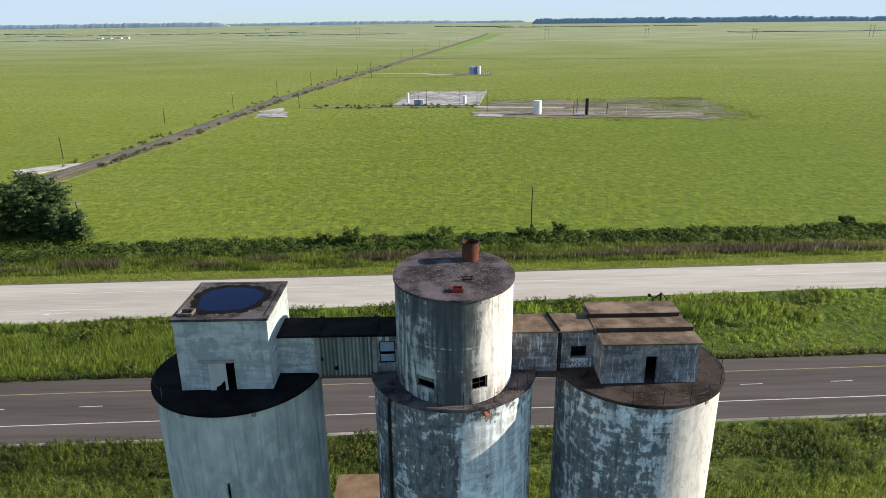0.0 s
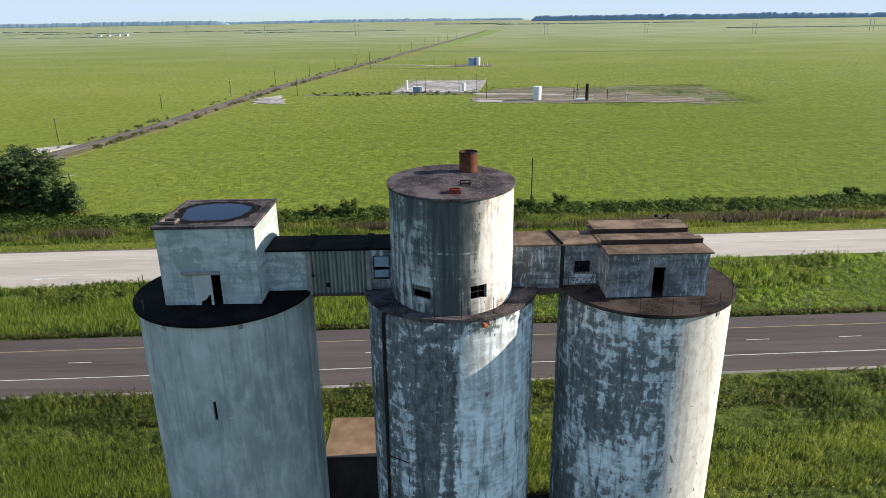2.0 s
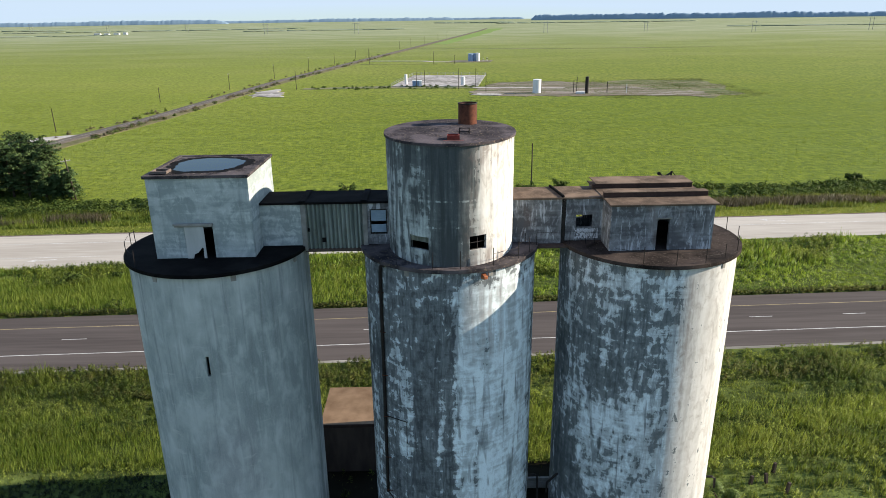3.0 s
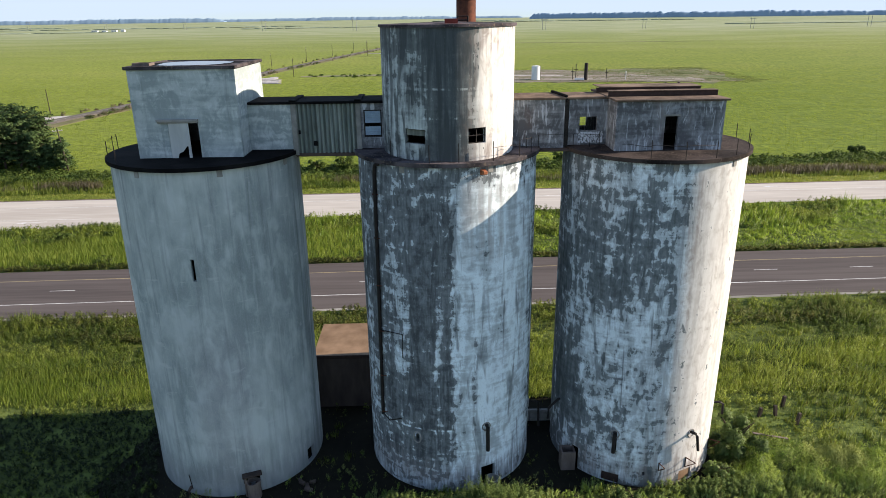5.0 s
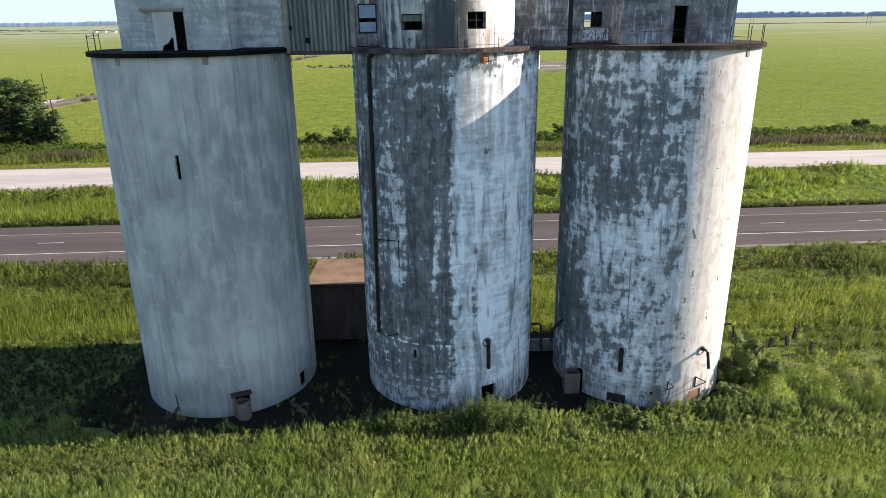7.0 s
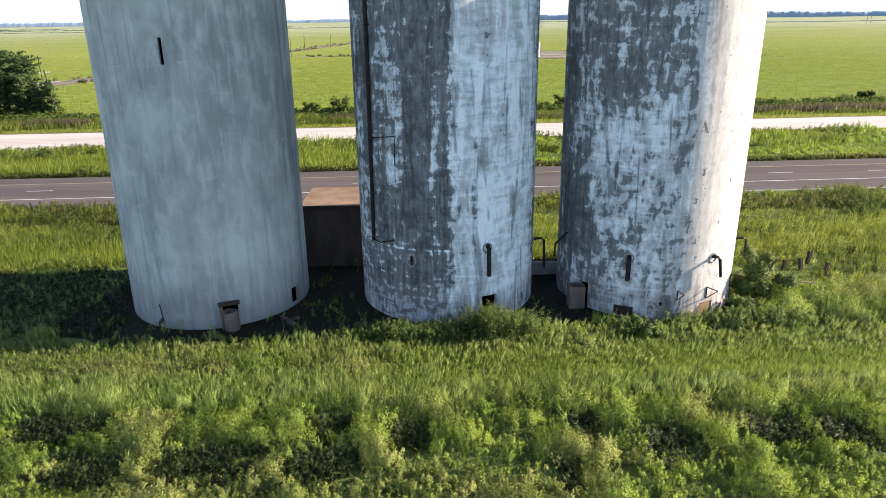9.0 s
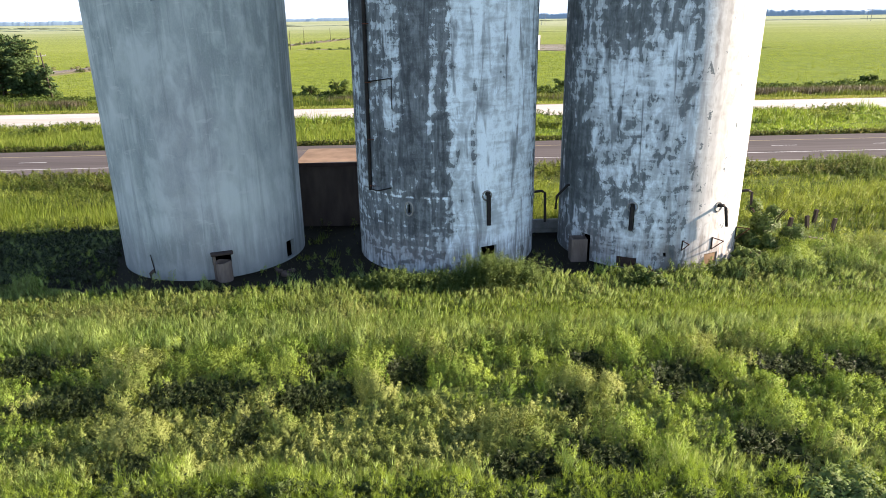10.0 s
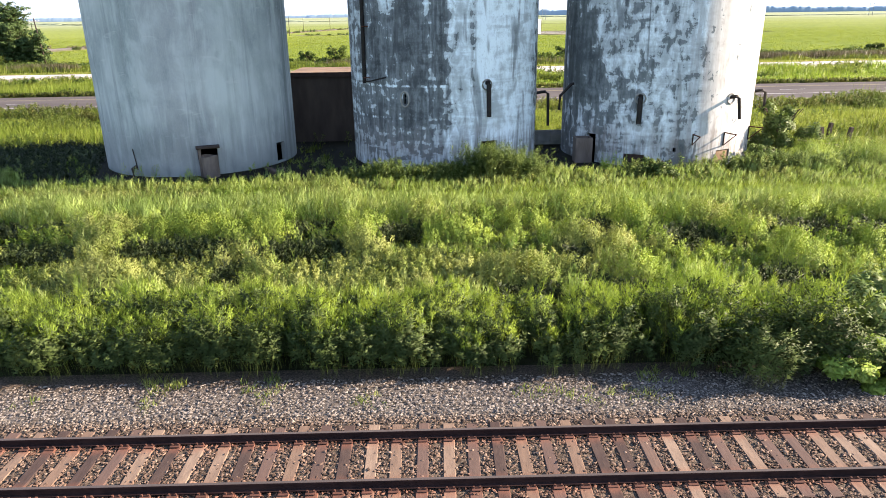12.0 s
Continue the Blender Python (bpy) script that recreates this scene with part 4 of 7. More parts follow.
part("door_track", boxes((-16.3, -13.85, y0 - 0.2, y0 - 0.004, 2.22, 2.34), (-16.25, -13.9, y0 - 0.14, y0 - 0.004, 2.12, 2.22), bevel=0.01), M["concrete"], lh, "weathered door track board")

# ---- the tower on the middle silo ----
TX, TY, TRX, TRY, TTOP = 1.10, 42.42, 4.08, 4.77, 30.1
tower = thing("tower", "oval concrete elevator tower with dark streaks, sunlight painted on one side", "tower", at=(TX, TY, TOP + 0.24))
TH = TTOP - TOP - 0.24


def tower_face(u, v, s):
    return ((TRX - 0.25 * s) * math.sin(u), -(TRY - 0.25 * s) * math.cos(u), v)


def tower_angle(x):
    return math.asin((x - TX) / TRX)


wl0, wl1, wr0, wr1 = tower_angle(-1.5), tower_angle(-0.35), tower_angle(2.12), tower_angle(3.15)
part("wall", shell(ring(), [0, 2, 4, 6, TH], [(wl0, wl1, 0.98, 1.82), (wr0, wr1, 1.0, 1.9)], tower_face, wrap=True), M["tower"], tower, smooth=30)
tower_roof = part("roof", disc(bmesh.new(), 0, 0, TRX + 0.1, TRY + 0.1, TH + 0.002, TH + 0.16, 96, 0.12), M["tower_roof"], tower, "patched grey roof slab", smooth=30)


def tower_spot(u, z, out=0.0):
    p = Vector(tower_face(u, z, 0))
    return p + Vector((math.sin(u), -math.cos(u), 0)) * out


def frame_in(u0, u1, z0, z1, mat, bars=1, sheet=0.0):
    a, b = tower_spot(u0, 0, -0.12), tower_spot(u1, 0, -0.12)
    lines = [[(a.x, a.y, z0 + 0.02), (a.x, a.y, z1 - 0.02)], [(b.x, b.y, z0 + 0.02), (b.x, b.y, z1 - 0.02)]]
    lines += [[(a.x, a.y, z), (b.x, b.y, z)] for z in (z0 + 0.03, z1 - 0.03)]
    m = (a + b) / 2
    if bars:
        lines += [[(m.x, m.y, z0), (m.x, m.y, z1)], [(a.x, a.y, (z0 + z1) / 2), (b.x, b.y, (z0 + z1) / 2)]]
    w = part("window", tubes(*lines, radius=0.025, sides=4), mat, tower, "broken steel window frame")
    if sheet:
        bm = bmesh.new()
        q = [bm.verts.new(p) for p in ((a.x, a.y, z1 - sheet), (b.x, b.y, z1 - sheet), (b.x, b.y, z1), (a.x, a.y, z1))]
        f = bm.faces.new(q)
        bmesh.ops.solidify(bm, geom=[f], thickness=0.02)
        part("shutter", bm, M["sheet"], w, "grey sheet over the upper half")


frame_in(wl0, wl1, 0.98, 1.82, M["dark_steel"], 0, 0.38)
frame_in(wr0, wr1, 1.0, 1.9, M["dark_steel"], 1)

# ---- galleries between the silos ----
GB, GT, GY0, GY1 = 22.42, 25.62, 42.2, 45.0
gal_l = thing("gallery", "enclosed walkway with plaster, corrugated sheet and blue louvres", "gallery", at=(0, 0, 0))
zb = TOP + 0.30
part("panel", panel_wall("y", GY0, 0.18, -11.4, -8.75, zb, GT), M["house_grey"], gal_l, "stained plaster panel")
part("pilaster", boxes((-8.75, -8.42, GY0 - 0.06, GY0 + 0.2, GB, GT), bevel=0.015), M["concrete"], gal_l)
bm = bmesh.new()
n = 27
wave = []
for i in range(n * 4 + 1):
    x = -8.42 + (3.72 * i) / (n * 4)
    y = GY0 + 0.05 + 0.085 * math.sin(i * math.pi / 4)
    wave.append([bm.verts.new((x, y + t, z)) for t in (0.0, 0.012) for z in (GB + 0.12, GT)])
for p, q in zip(wave, wave[1:]):
    bm.faces.new((p[0], q[0], q[1], p[1]))
    bm.faces.new((p[2], p[3], q[3], q[2]))
    bm.faces.new((p[0], p[2], q[2], q[0]))
    bm.faces.new((p[1], q[1], q[3], p[3]))
part("corrugated_sheet", bm, M["ribbed"], gal_l, "weathered corrugated metal cladding")
# black plates on the uncut sheet stand in for the dark of holes
part("hole_plate", boxes((-7.45, -7.2, GY0 - 0.045, GY0 - 0.025, 23.0, 23.32), bevel=0.008), M["tar_black"], gal_l, "black plate painting the dark of a hole in the cladding")
part("hole_plate", boxes((-8.36, -8.22, GY0 - 0.045, GY0 - 0.025, 23.75, 24.0), bevel=0.008), M["tar_black"], gal_l, "black plate painting the dark of a hole in the cladding")
part("beam", boxes((-8.6, -4.5, GY0 - 0.03, GY0 + 0.22, GB - 0.1, GB + 0.12), bevel=0.01), M["dark_concrete"], gal_l)
part("pilaster", boxes((-4.7, -4.4, GY0 - 0.06, GY0 + 0.2, GB, GT), bevel=0.015), M["concrete"], gal_l)
part("panel", panel_wall("y", GY0, 0.18, -4.4, -2.55, zb, GT, [(-4.22, -3.1, 23.5, 25.2)]), M["gallery"], gal_l)
lou = part("window", shell([-4.22, -3.1], [23.5, 25.2], [(-4.15, -3.17, 23.57, 25.13)], lambda u, v, s: (u, GY0 + 0.02 + 0.08 * s, v)), M["dark_steel"], gal_l, "louvred window, blue slats")
for k in range(14):
    z = 23.62 + k * 0.11
    if 5 <= k <= 6:
        continue
    part("slat", boxes((-4.15, -3.17, GY0 + 0.05, GY0 + 0.08, z, z + 0.102)), M["louvre"], lou)
part("back_wall", panel_wall("y", GY1, -0.18, -11.4, -2.4, GB, GT), M["gallery"], gal_l)
part("floor", boxes((-8.7, -4.4, GY0 + 0.23, GY1 - 0.19, GB - 0.1, GB + 0.1)), M["dark_concrete"], gal_l)
gl_roof = part("roof", boxes((-11.38, -2.6, GY0 - 0.14, GY1 + 0.12, GT + 0.002, GT + 0.16), bevel=0.03), M["tar_black"], gal_l, "dark tar roof with raised seams")
for x in (-8.6, -4.55):
    part("seam", boxes((x - 0.22, x + 0.22, GY0 - 0.17, GY1 + 0.14, GT + 0.163, GT + 0.25), bevel=0.03), M["tar_black"], gl_roof)

gal_r = thing("gallery", "stained concrete walkway with an open window and brown roof", "gallery", at=(0, 0, 0))
GRT = 25.66
part("panel", panel_wall("y", GY0, 0.18, 4.2, 8.45, GB, GRT), M["gallery"], gal_r)
part("joint", boxes((8.45, 8.72, GY0 - 0.02, GY0 + 0.16, GB, GRT - 0.02)), M["dark_steel"], gal_r, "dark joint strip")
part("panel", panel_wall("y", GY0, 0.18, 8.72, 11.14, zb, GRT, [(9.42, 10.52, 23.7, 24.57)]), M["gallery"], gal_r)
part("paint_patch", boxes((9.38, 10.95, GY0 - 0.008, GY0 - 0.003, 22.92, 23.62)), M["flaked_white"], gal_r, "flaking white paint under the window")
part("back_wall", panel_wall("y", GY1, -0.18, 4.2, 11.6, GB, GRT, [(9.55, 10.45, 23.6, 24.62)]), M["gallery"], gal_r)
part("floor", boxes((4.6, 9.4, GY0 + 0.2, GY1 - 0.19, GB - 0.05, GB + 0.12)), M["dark_concrete"], gal_r)
gr_roof = part("roof", boxes((4.6, 11.5, GY0 - 0.1, GY1 + 0.1, GRT + 0.002, GRT + 0.14), bevel=0.02), M["tar_brown"], gal_r, "brown tarred roof")
part("joint_cover", tubes([(8.55, GY0 - 0.13, GRT - 0.15), (8.5, GY0 - 0.06, GRT + 0.2), (8.1, GY1 + 0.05, GRT + 0.2)], radius=0.1, sides=6), M["tar_black"], gr_roof)

# ---- right headhouse ----
rh = thing("headhouse", "low stained concrete headhouse with an open doorway and stepped roof", "headhouse", at=(0, 0, TOP + 0.24))
x0, x1, y0, y1, h = 11.15, 17.7, 40.05, 46.4, 2.98
part("front_wall", panel_wall("y", y0, 0.2, x0, x1, 0, h, [(14.12, 14.9, 0.0, 2.08)]), M["gallery"], rh)
part("back_wall", panel_wall("y", y1, -0.2, x0, x1, 0, h), M["gallery"], rh)
part("side_wall", panel_wall("x", x0, 0.2, y0 + 0.2, y1 - 0.2, 0, h), M["gallery"], rh)
part("side_wall", panel_wall("x", x1, -0.2, y0 + 0.2, y1 - 0.2, 0, h), M["gallery"], rh)
part("lintel", boxes((14.0, 15.02, y0 - 0.04, y0 - 0.003, 2.09, 2.2)), M["concrete"], rh)
part("roof", boxes((x0 - 0.12, x1 + 0.2, y0 - 0.16, y1 + 0.1, h + 0.002, h + 0.12), bevel=0.02), M["tar_brown"], rh, "brown tarred roof")
part("roof_beam", boxes((x0 - 0.1, x1 + 0.15, 41.75, 42.0, h + 0.123, h + 0.42), bevel=0.015), M["dark_beam"], rh, "dark timber beam across the roof")
part("upper_roof", boxes((x0 - 0.1, x1 + 0.15, 41.7, 42.35, h + 0.423, h + 0.47), (x0 - 0.1, x1 + 0.05, 44.1, 46.2, h + 0.423, h + 0.47), bevel=0.01), M["tar_brown"], rh)
part("roof_beam", boxes((x0 - 0.3, x1, 44.15, 44.4, h + 0.123, h + 0.42), bevel=0.015), M["dark_beam"], rh, "dark timber beam across the roof")
# ---- fittings on the headhouses and roofs ----
TZ = TOP + 0.24


def pond():
    """Rain water lying on the headhouse roof, with its wet dark margin."""
    h = 5.2 + TZ
    for name, grow, z, mat, label in (("wet_margin", 1.06, h + 0.1445, M["tar_black"], "wet black margin"), ("water", 0.84, h + 0.150, M["water"], "")):
        bm = bmesh.new()
        pts = []
        for k in range(160):
            a = 2 * math.pi * k / 160
            rough = 0.035 if name == "wet_margin" else 0.02
            wob = 1 + 0.03 * math.sin(3 * a + 1) + 0.025 * math.sin(5 * a) + rough * (math.sin(13 * a + 2) + 0.7 * math.sin(29 * a + 1) * math.cos(4 * a) + 0.5 * math.sin(47 * a))
            cx, cy = math.cos(a), math.sin(a)
            e = 1 / (abs(cx) ** 2.6 + abs(cy) ** 2.6) ** (1 / 2.6)
            pts.append((-14.75 + 2.55 * grow * wob * e * cx, 43.55 + 2.45 * grow * wob * e * cy))
        top = [bm.verts.new((x, y, z)) for x, y in pts]
        low = [bm.verts.new((x, y, z - 0.004)) for x, y in pts]
        bm.faces.new(top)
        for k in range(160):
            m = (k + 1) % 160
            bm.faces.new((low[k], low[m], top[m], top[k]))
        ob = mesh_object(name if name != "water" else "puddle", bm, mat)
        if name == "water":
            tagged(ob, "rain puddle lying on a flat headhouse roof", "puddle")
        else:
            ob.name = "wet_margin"
            ob.parent = lh_roof
            ob.location = (0, 0, -TZ)


s = Shader("still_water", 0.03)
s.b.inputs["Specular IOR Level"].default_value = 0.12
s.b.inputs["IOR"].default_value = 1.33
s.bump(s.noise(6, 2), 0.02, 0.01)
# blue of the reflected sky is put into the tint and base colour
s.b.inputs["Specular Tint"].default_value = (0.36, 0.66, 1.0, 1)
M["water"] = s.done((0.001, 0.004, 0.030))
pond()
hx, hy, hz = -16.95, 41.05, 5.2 + 0.195
part("hatch_frame", shell([hx - 0.5, hx + 0.5], [hy - 0.42, hy + 0.42], [(hx - 0.4, hx + 0.4, hy - 0.32, hy + 0.32)], lambda u, v, q: (u, v, hz + 0.16 * (1 - q))), M["brown_concrete"], lh, "open pale timber hatch frame on the roof")
# black panel laid in the frame paints the darkness of an opening
part("hatch_dark_panel", boxes((hx - 0.4, hx + 0.4, hy - 0.32, hy + 0.32, hz - 0.03, hz + 0.02)), M["tar_black"], lh, "black panel painting the dark inside the open hatch")

# things on the tower roof
rz = TTOP + 0.165 - 0.02
stack = thing("vent_stack", "short rusty steel vent pipe standing on the tower roof", "vent pipe", at=(2.36, 44.75, rz))
part("pipe", shell(ring(32), [0.0, 0.5, 1.0, 1.38], [], lambda u, v, q: ((0.62 - 0.03 * q) * math.sin(u), -(0.62 - 0.03 * q) * math.cos(u), v), wrap=True), M["rust"], stack, smooth=40)
part("collar", shell(ring(32), [1.38, 1.44], [], lambda u, v, q: ((0.655 - 0.065 * q) * math.sin(u), -(0.655 - 0.065 * q) * math.cos(u), v), wrap=True), M["dark_steel"], stack, "dark rim", smooth=40)
part("flange", disc(bmesh.new(), 0, 0, 0.78, 0.78, -0.02, 0.03, 32), M["rust"], stack, smooth=30)
hatch = thing("roof_hatch", "red steel hatch with an open square neck", "hatch", at=(1.22, 39.0, rz - 0.06))
part("base_plate", boxes((-0.62, 0.62, -0.5, 0.5, 0.0, 0.1), bevel=0.015), M["red"], hatch)
part("neck", shell([-0.36, 0.36], [-0.28, 0.28], [(-0.3, 0.3, -0.22, 0.22)], lambda u, v, q: (u, v, 0.1 + 0.26 * (1 - q))), M["red"], hatch)
stand = thing("pipe_stand", "small dark pipe frame lying on the tower roof", "pipe frame", at=(1.95, 40.6, rz))
part("frame", tubes([(-0.3, 0, 0), (-0.3, 0, 0.42), (0.3, 0, 0.42), (0.3, 0, 0)], [(-0.3, 0, 0.2), (0.3, 0, 0.2)], [(-0.3, 0.35, 0.0), (-0.3, 0, 0.42)], [(0.3, 0.35, 0.0), (0.3, 0, 0.42)], radius=0.04), M["dark_steel"], stand)
rod = thing("loose_rod", "thin rusty rod lying on the tower roof", "rod", at=(0.4, 42.4, rz))
part("bar", tubes([(-0.6, -0.5, 0.06), (0.5, 0.75, 0.08)], radius=0.025), M["rust"], rod)
rod = thing("loose_rod", "long thin rod beside the red hatch", "rod", at=(1.1, 40.4, rz))
part("bar", tubes([(-0.9, -0.1, 0.05), (0.7, 0.15, 0.05)], radius=0.025), M["dark_steel"], rod)

# davit at the back rim of the right silo
hoist = thing("davit_hoist", "dark steel davit hoist standing at the back of a silo roof", "hoist", at=(16.9, 47.9, TZ))
part("post", tubes([(0.05, 0, 0.0), (0.05, 0, 3.0)], radius=0.05), M["dark_steel"], hoist)
part("post", tubes([(0.7, 0.1, 0.0), (0.7, 0.1, 3.35)], radius=0.075), M["dark_steel"], hoist)
part("arm", tubes([(-0.25, 0, 3.2), (0.2, 0.05, 2.95), (0.7, 0.1, 3.25)], radius=0.07), M["dark_steel"], hoist)
part("brace", tubes([(0.72, 0.1, 3.35), (1.7, 0.0, 2.2)], radius=0.035), M["dark_steel"], hoist)
part("brace", tubes([(1.7, 0.0, 2.2), (1.7, -0.4, 0.0)], radius=0.04), M["dark_steel"], hoist)
part("pulley", tubes([(-0.25, -0.06, 3.2), (-0.25, 0.06, 3.2)], radius=0.13, sides=12), M["dark_steel"], hoist)


def railing(cx, posts, rods, label, r=SR + 0.05, high=1.05):
    """Thin bent posts round a silo rim, with the few rods that are left between them."""
    root = thing("railing", label, "railing", "rim railings", at=(cx, CY, TZ))
    spot = lambda a, z: (r * math.sin(a), -r * math.cos(a), z)
    for a in posts:
        lean = 0.02 * math.sin(a * 40)
        p = spot(a, high + 0.1 * math.sin(a * 17))
        part("post", tubes([spot(a, 0.0), (p[0] + lean, p[1], p[2])], radius=0.025, sides=5), M["dark_steel"], root)
    for a, b, z in rods:
        part("rod", tubes([spot(a + (b - a) * k / 6, z + 0.03 * math.sin(k)) for k in range(7)], radius=0.013, sides=4), M["dark_steel"], root)
    return root


railing(CX, [-0.62, -0.2, 0.09, 0.45, 0.8, 1.05], [(0.45, 0.8, 0.75), (0.8, 1.05, 0.95), (-0.2, 0.09, 0.1)], "thin rusty railing posts round a silo roof edge")
railing(RX, [-0.33, 0.0, 0.33, 0.62, 0.95, 1.35, 1.7], [(-0.62, -0.33, 0.75), (-0.33, 0.0, 0.8), (0.0, 0.33, 0.78), (0.33, 0.62, 0.4)], "bent rusty railing posts on a brown silo roof edge")
railing(LX, [-1.62, -1.5, -1.2, -0.75], [(-1.62, -1.2, 0.85), (-1.2, -0.75, 0.8)], "thin railing posts on a black silo roof edge")
end_rail = thing("railing", "thin railing along the front of the walkway", "railing", "rim railings", at=(0, 0, TZ))
for x in (6.0, 6.75, 8.95, 10.0, 10.6):
    part("post", tubes([(x, 41.6, -0.1), (x, 41.6, 0.85)], radius=0.02, sides=5), M["dark_steel"], end_rail)
part("rod", tubes([(6.75, 41.6, 0.82), (8.95, 41.6, 0.86), (10.6, 41.6, 0.78)], radius=0.013, sides=4), M["dark_steel"], end_rail)
part("walkway", boxes((5.6, 9.9, 41.45, 42.18, -0.22, -0.12)), M["dark_concrete"], end_rail, "dark concrete ledge")


# ---- fittings on the silo walls ----
def on_wall(cx, a, z, out=0.0):
    return Vector(((SR + out) * math.sin(a) + cx, CY - (SR + out) * math.cos(a), z))


def lugs(cx, silo_root, spots):
    """Small concrete lugs under the roof slab."""
    for a in spots:
        bm = boxes((-0.16, 0.16, -0.05, 0.06, -0.42, 0.0), bevel=0.015)
        bm.transform(Matrix.Translation((SR * math.sin(a), -SR * math.cos(a), TOP - 0.01)) @ Matrix.Rotation(a, 4, "Z"))
        part("lug", bm, M["concrete"], silo_root)


lugs(LX, silo_l, [-0.44, 0.41, 1.2])
lugs(RX, silo_r, [-0.08, 0.62])
lugs(CX, silo_c, [-0.5, 0.42])


def local(cx, pts):
    return [(p.x - cx, p.y - CY, p.z) for p in pts]


pipe = thing("downpipe", "black vertical pipe fixed to a silo wall", "pipe", at=(CX, CY, 0))
ac = -0.865
line = [on_wall(CX, ac + 0.07, TOP - 0.12, 0.05), on_wall(CX, ac + 0.05, TOP - 0.06, 0.12), on_wall(CX, ac + 0.012, TOP - 0.2, 0.13), on_wall(CX, ac, TOP - 0.7, 0.12), on_wall(CX, ac - 0.02, 14, 0.11), on_wall(CX, ac - 0.05, 4.9, 0.11)]
part("pipe", tube(bmesh.new(), local(CX, line), 0.11, 8), M["dark_steel"], pipe, smooth=40)
for z in (20.5, 17.7, 14.5, 11.3, 8.0, 5.2):
    part("clamp", tubes(local(CX, [on_wall(CX, ac - 0.06, z, 0.02), on_wall(CX, ac - 0.02, z, 0.25), on_wall(CX, ac + 0.03, z, 0.02)]), radius=0.03, sides=5), M["rust"], pipe)
part("bracket", tubes(local(CX, [on_wall(CX, ac, 11.35, 0.1), on_wall(CX, -0.55, 11.6, 0.12), on_wall(CX, -0.56, 9.9, 0.08)]), radius=0.035, sides=5), M["dark_steel"], pipe)
part("bracket", tubes(local(CX, [on_wall(CX, ac - 0.05, 4.95, 0.1), on_wall(CX, -0.72, 5.1, 0.5), on_wall(CX, -0.6, 5.3, 0.1)]), radius=0.04, sides=5), M["dark_steel"], pipe)


def spout(cx, a, z, drop, out, label, r=0.13, lean=0.0):
    """An old loading spout: out of the wall, over a bend and down."""
    root = thing("spout", label, "spout", "loading spouts", at=(cx, CY, 0))
    pts = [on_wall(cx, a, z - 0.15, -0.3), on_wall(cx, a, z - 0.02, out * 0.45), on_wall(cx, a, z, out * 0.75), on_wall(cx, a, z - 0.12, out), on_wall(cx, a + lean, z - drop, out + 0.06)]
    part("pipe", tube(bmesh.new(), local(cx, pts), r, 8), M["dark_steel"], root, smooth=40)
    ringp = [on_wall(cx, a + 0.05 * math.cos(k * math.pi / 6), z - 0.16 + 0.28 * math.sin(k * math.pi / 6), 0.015) for k in range(13)]
    part("collar", tube(bmesh.new(), local(cx, ringp), 0.05, 5, False), M["concrete"], root)
    return root


spout(CX, 0.405, 5.0, 1.9, 0.22, "black steel spout hanging down a silo wall")
spout(RX, -0.45, 4.1, 1.55, 0.12, "black steel spout close against peeling paint")
spout(RX, 0.475, 4.0, 1.25, 0.55, "black bent spout on a sunlit wall", 0.1, 0.03)
spout(RX, 1.32, 3.9, 1.3, 0.75, "rusty bent spout beside a bush", 0.09)
spout(CX, 1.42, 3.95, 2.1, 0.75, "black bent spout in the gap between silos", 0.09)
slant = thing("spout", "black slanting spout in the gap between silos", "spout", "loading spouts", at=(RX, CY, 0))
part("pipe", tube(bmesh.new(), local(RX, [on_wall(RX, -1.3, 4.5, -0.2), on_wall(RX, -1.3, 4.45, 0.15), on_wall(RX, -1.32, 3.75, 0.8), on_wall(RX, -1.32, 2.9, 0.85)]), 0.09, 8), M["dark_steel"], slant, smooth=40)
ringp = [on_wall(CX, -0.41 + 0.045 * math.cos(k * math.pi / 8), 4.12 + 0.42 * math.sin(k * math.pi / 8), 0.02) for k in range(17)]
part("port_rim", tube(bmesh.new(), local(CX, ringp), 0.05, 5, False), M["concrete"], silo_c, "raised concrete ring round a port")


def chute(cx, a, r, high, lintel, label, mat):
    """An open concrete pipe standing on end against the wall, under a lintel."""
    root = thing("outlet_chute", label, "chute", "silo outlets", at=tuple(on_wall(cx, a, 0)))
    root.rotation_euler = (0, 0, a)
    part("pipe", shell(ring(24), [-0.3, high * 0.5, high], [], lambda u, v, q: ((r - 0.08 * q) * math.sin(u), -(r - 0.08 * q) * math.cos(u) - r * 0.75, v + 0.05 * math.sin(u * 2)), wrap=True), mat, root, smooth=40)
    if lintel:
        part("lintel", boxes((-r - 0.22, r + 0.14, -0.5, 0.0, lintel, lintel + 0.14), bevel=0.03), M["dark_concrete"], root, "broken concrete lintel")
        part("cheek", boxes((-r - 0.12, -r + 0.04, -0.3, 0.0, -0.1, lintel - 0.003), bevel=0.02), mat, root)


chute(LX, 0.355, 0.46, 1.22, 1.62, "open brown concrete pipe under a lintel at a silo foot", M["brown_concrete"])
chute(CX, 0.47, 0.46, 0.85, 0.0, "mossy concrete pipe stub at a silo foot", M["concrete"])
stub = thing("pipe_stub", "broken pipe stub at a silo foot", "pipe", at=tuple(on_wall(LX, -0.4, 0)))
part("pipe", tubes([(0, 0.0, 0.55), (-0.05, -0.35, 0.5), (-0.05, -0.42, -0.1)], radius=0.11, sides=8), M["dark_concrete"], stub)
part("rod", tubes([(0.1, -0.05, 0.4), (0.0, -0.1, 1.6)], radius=0.03), M["dark_steel"], stub)


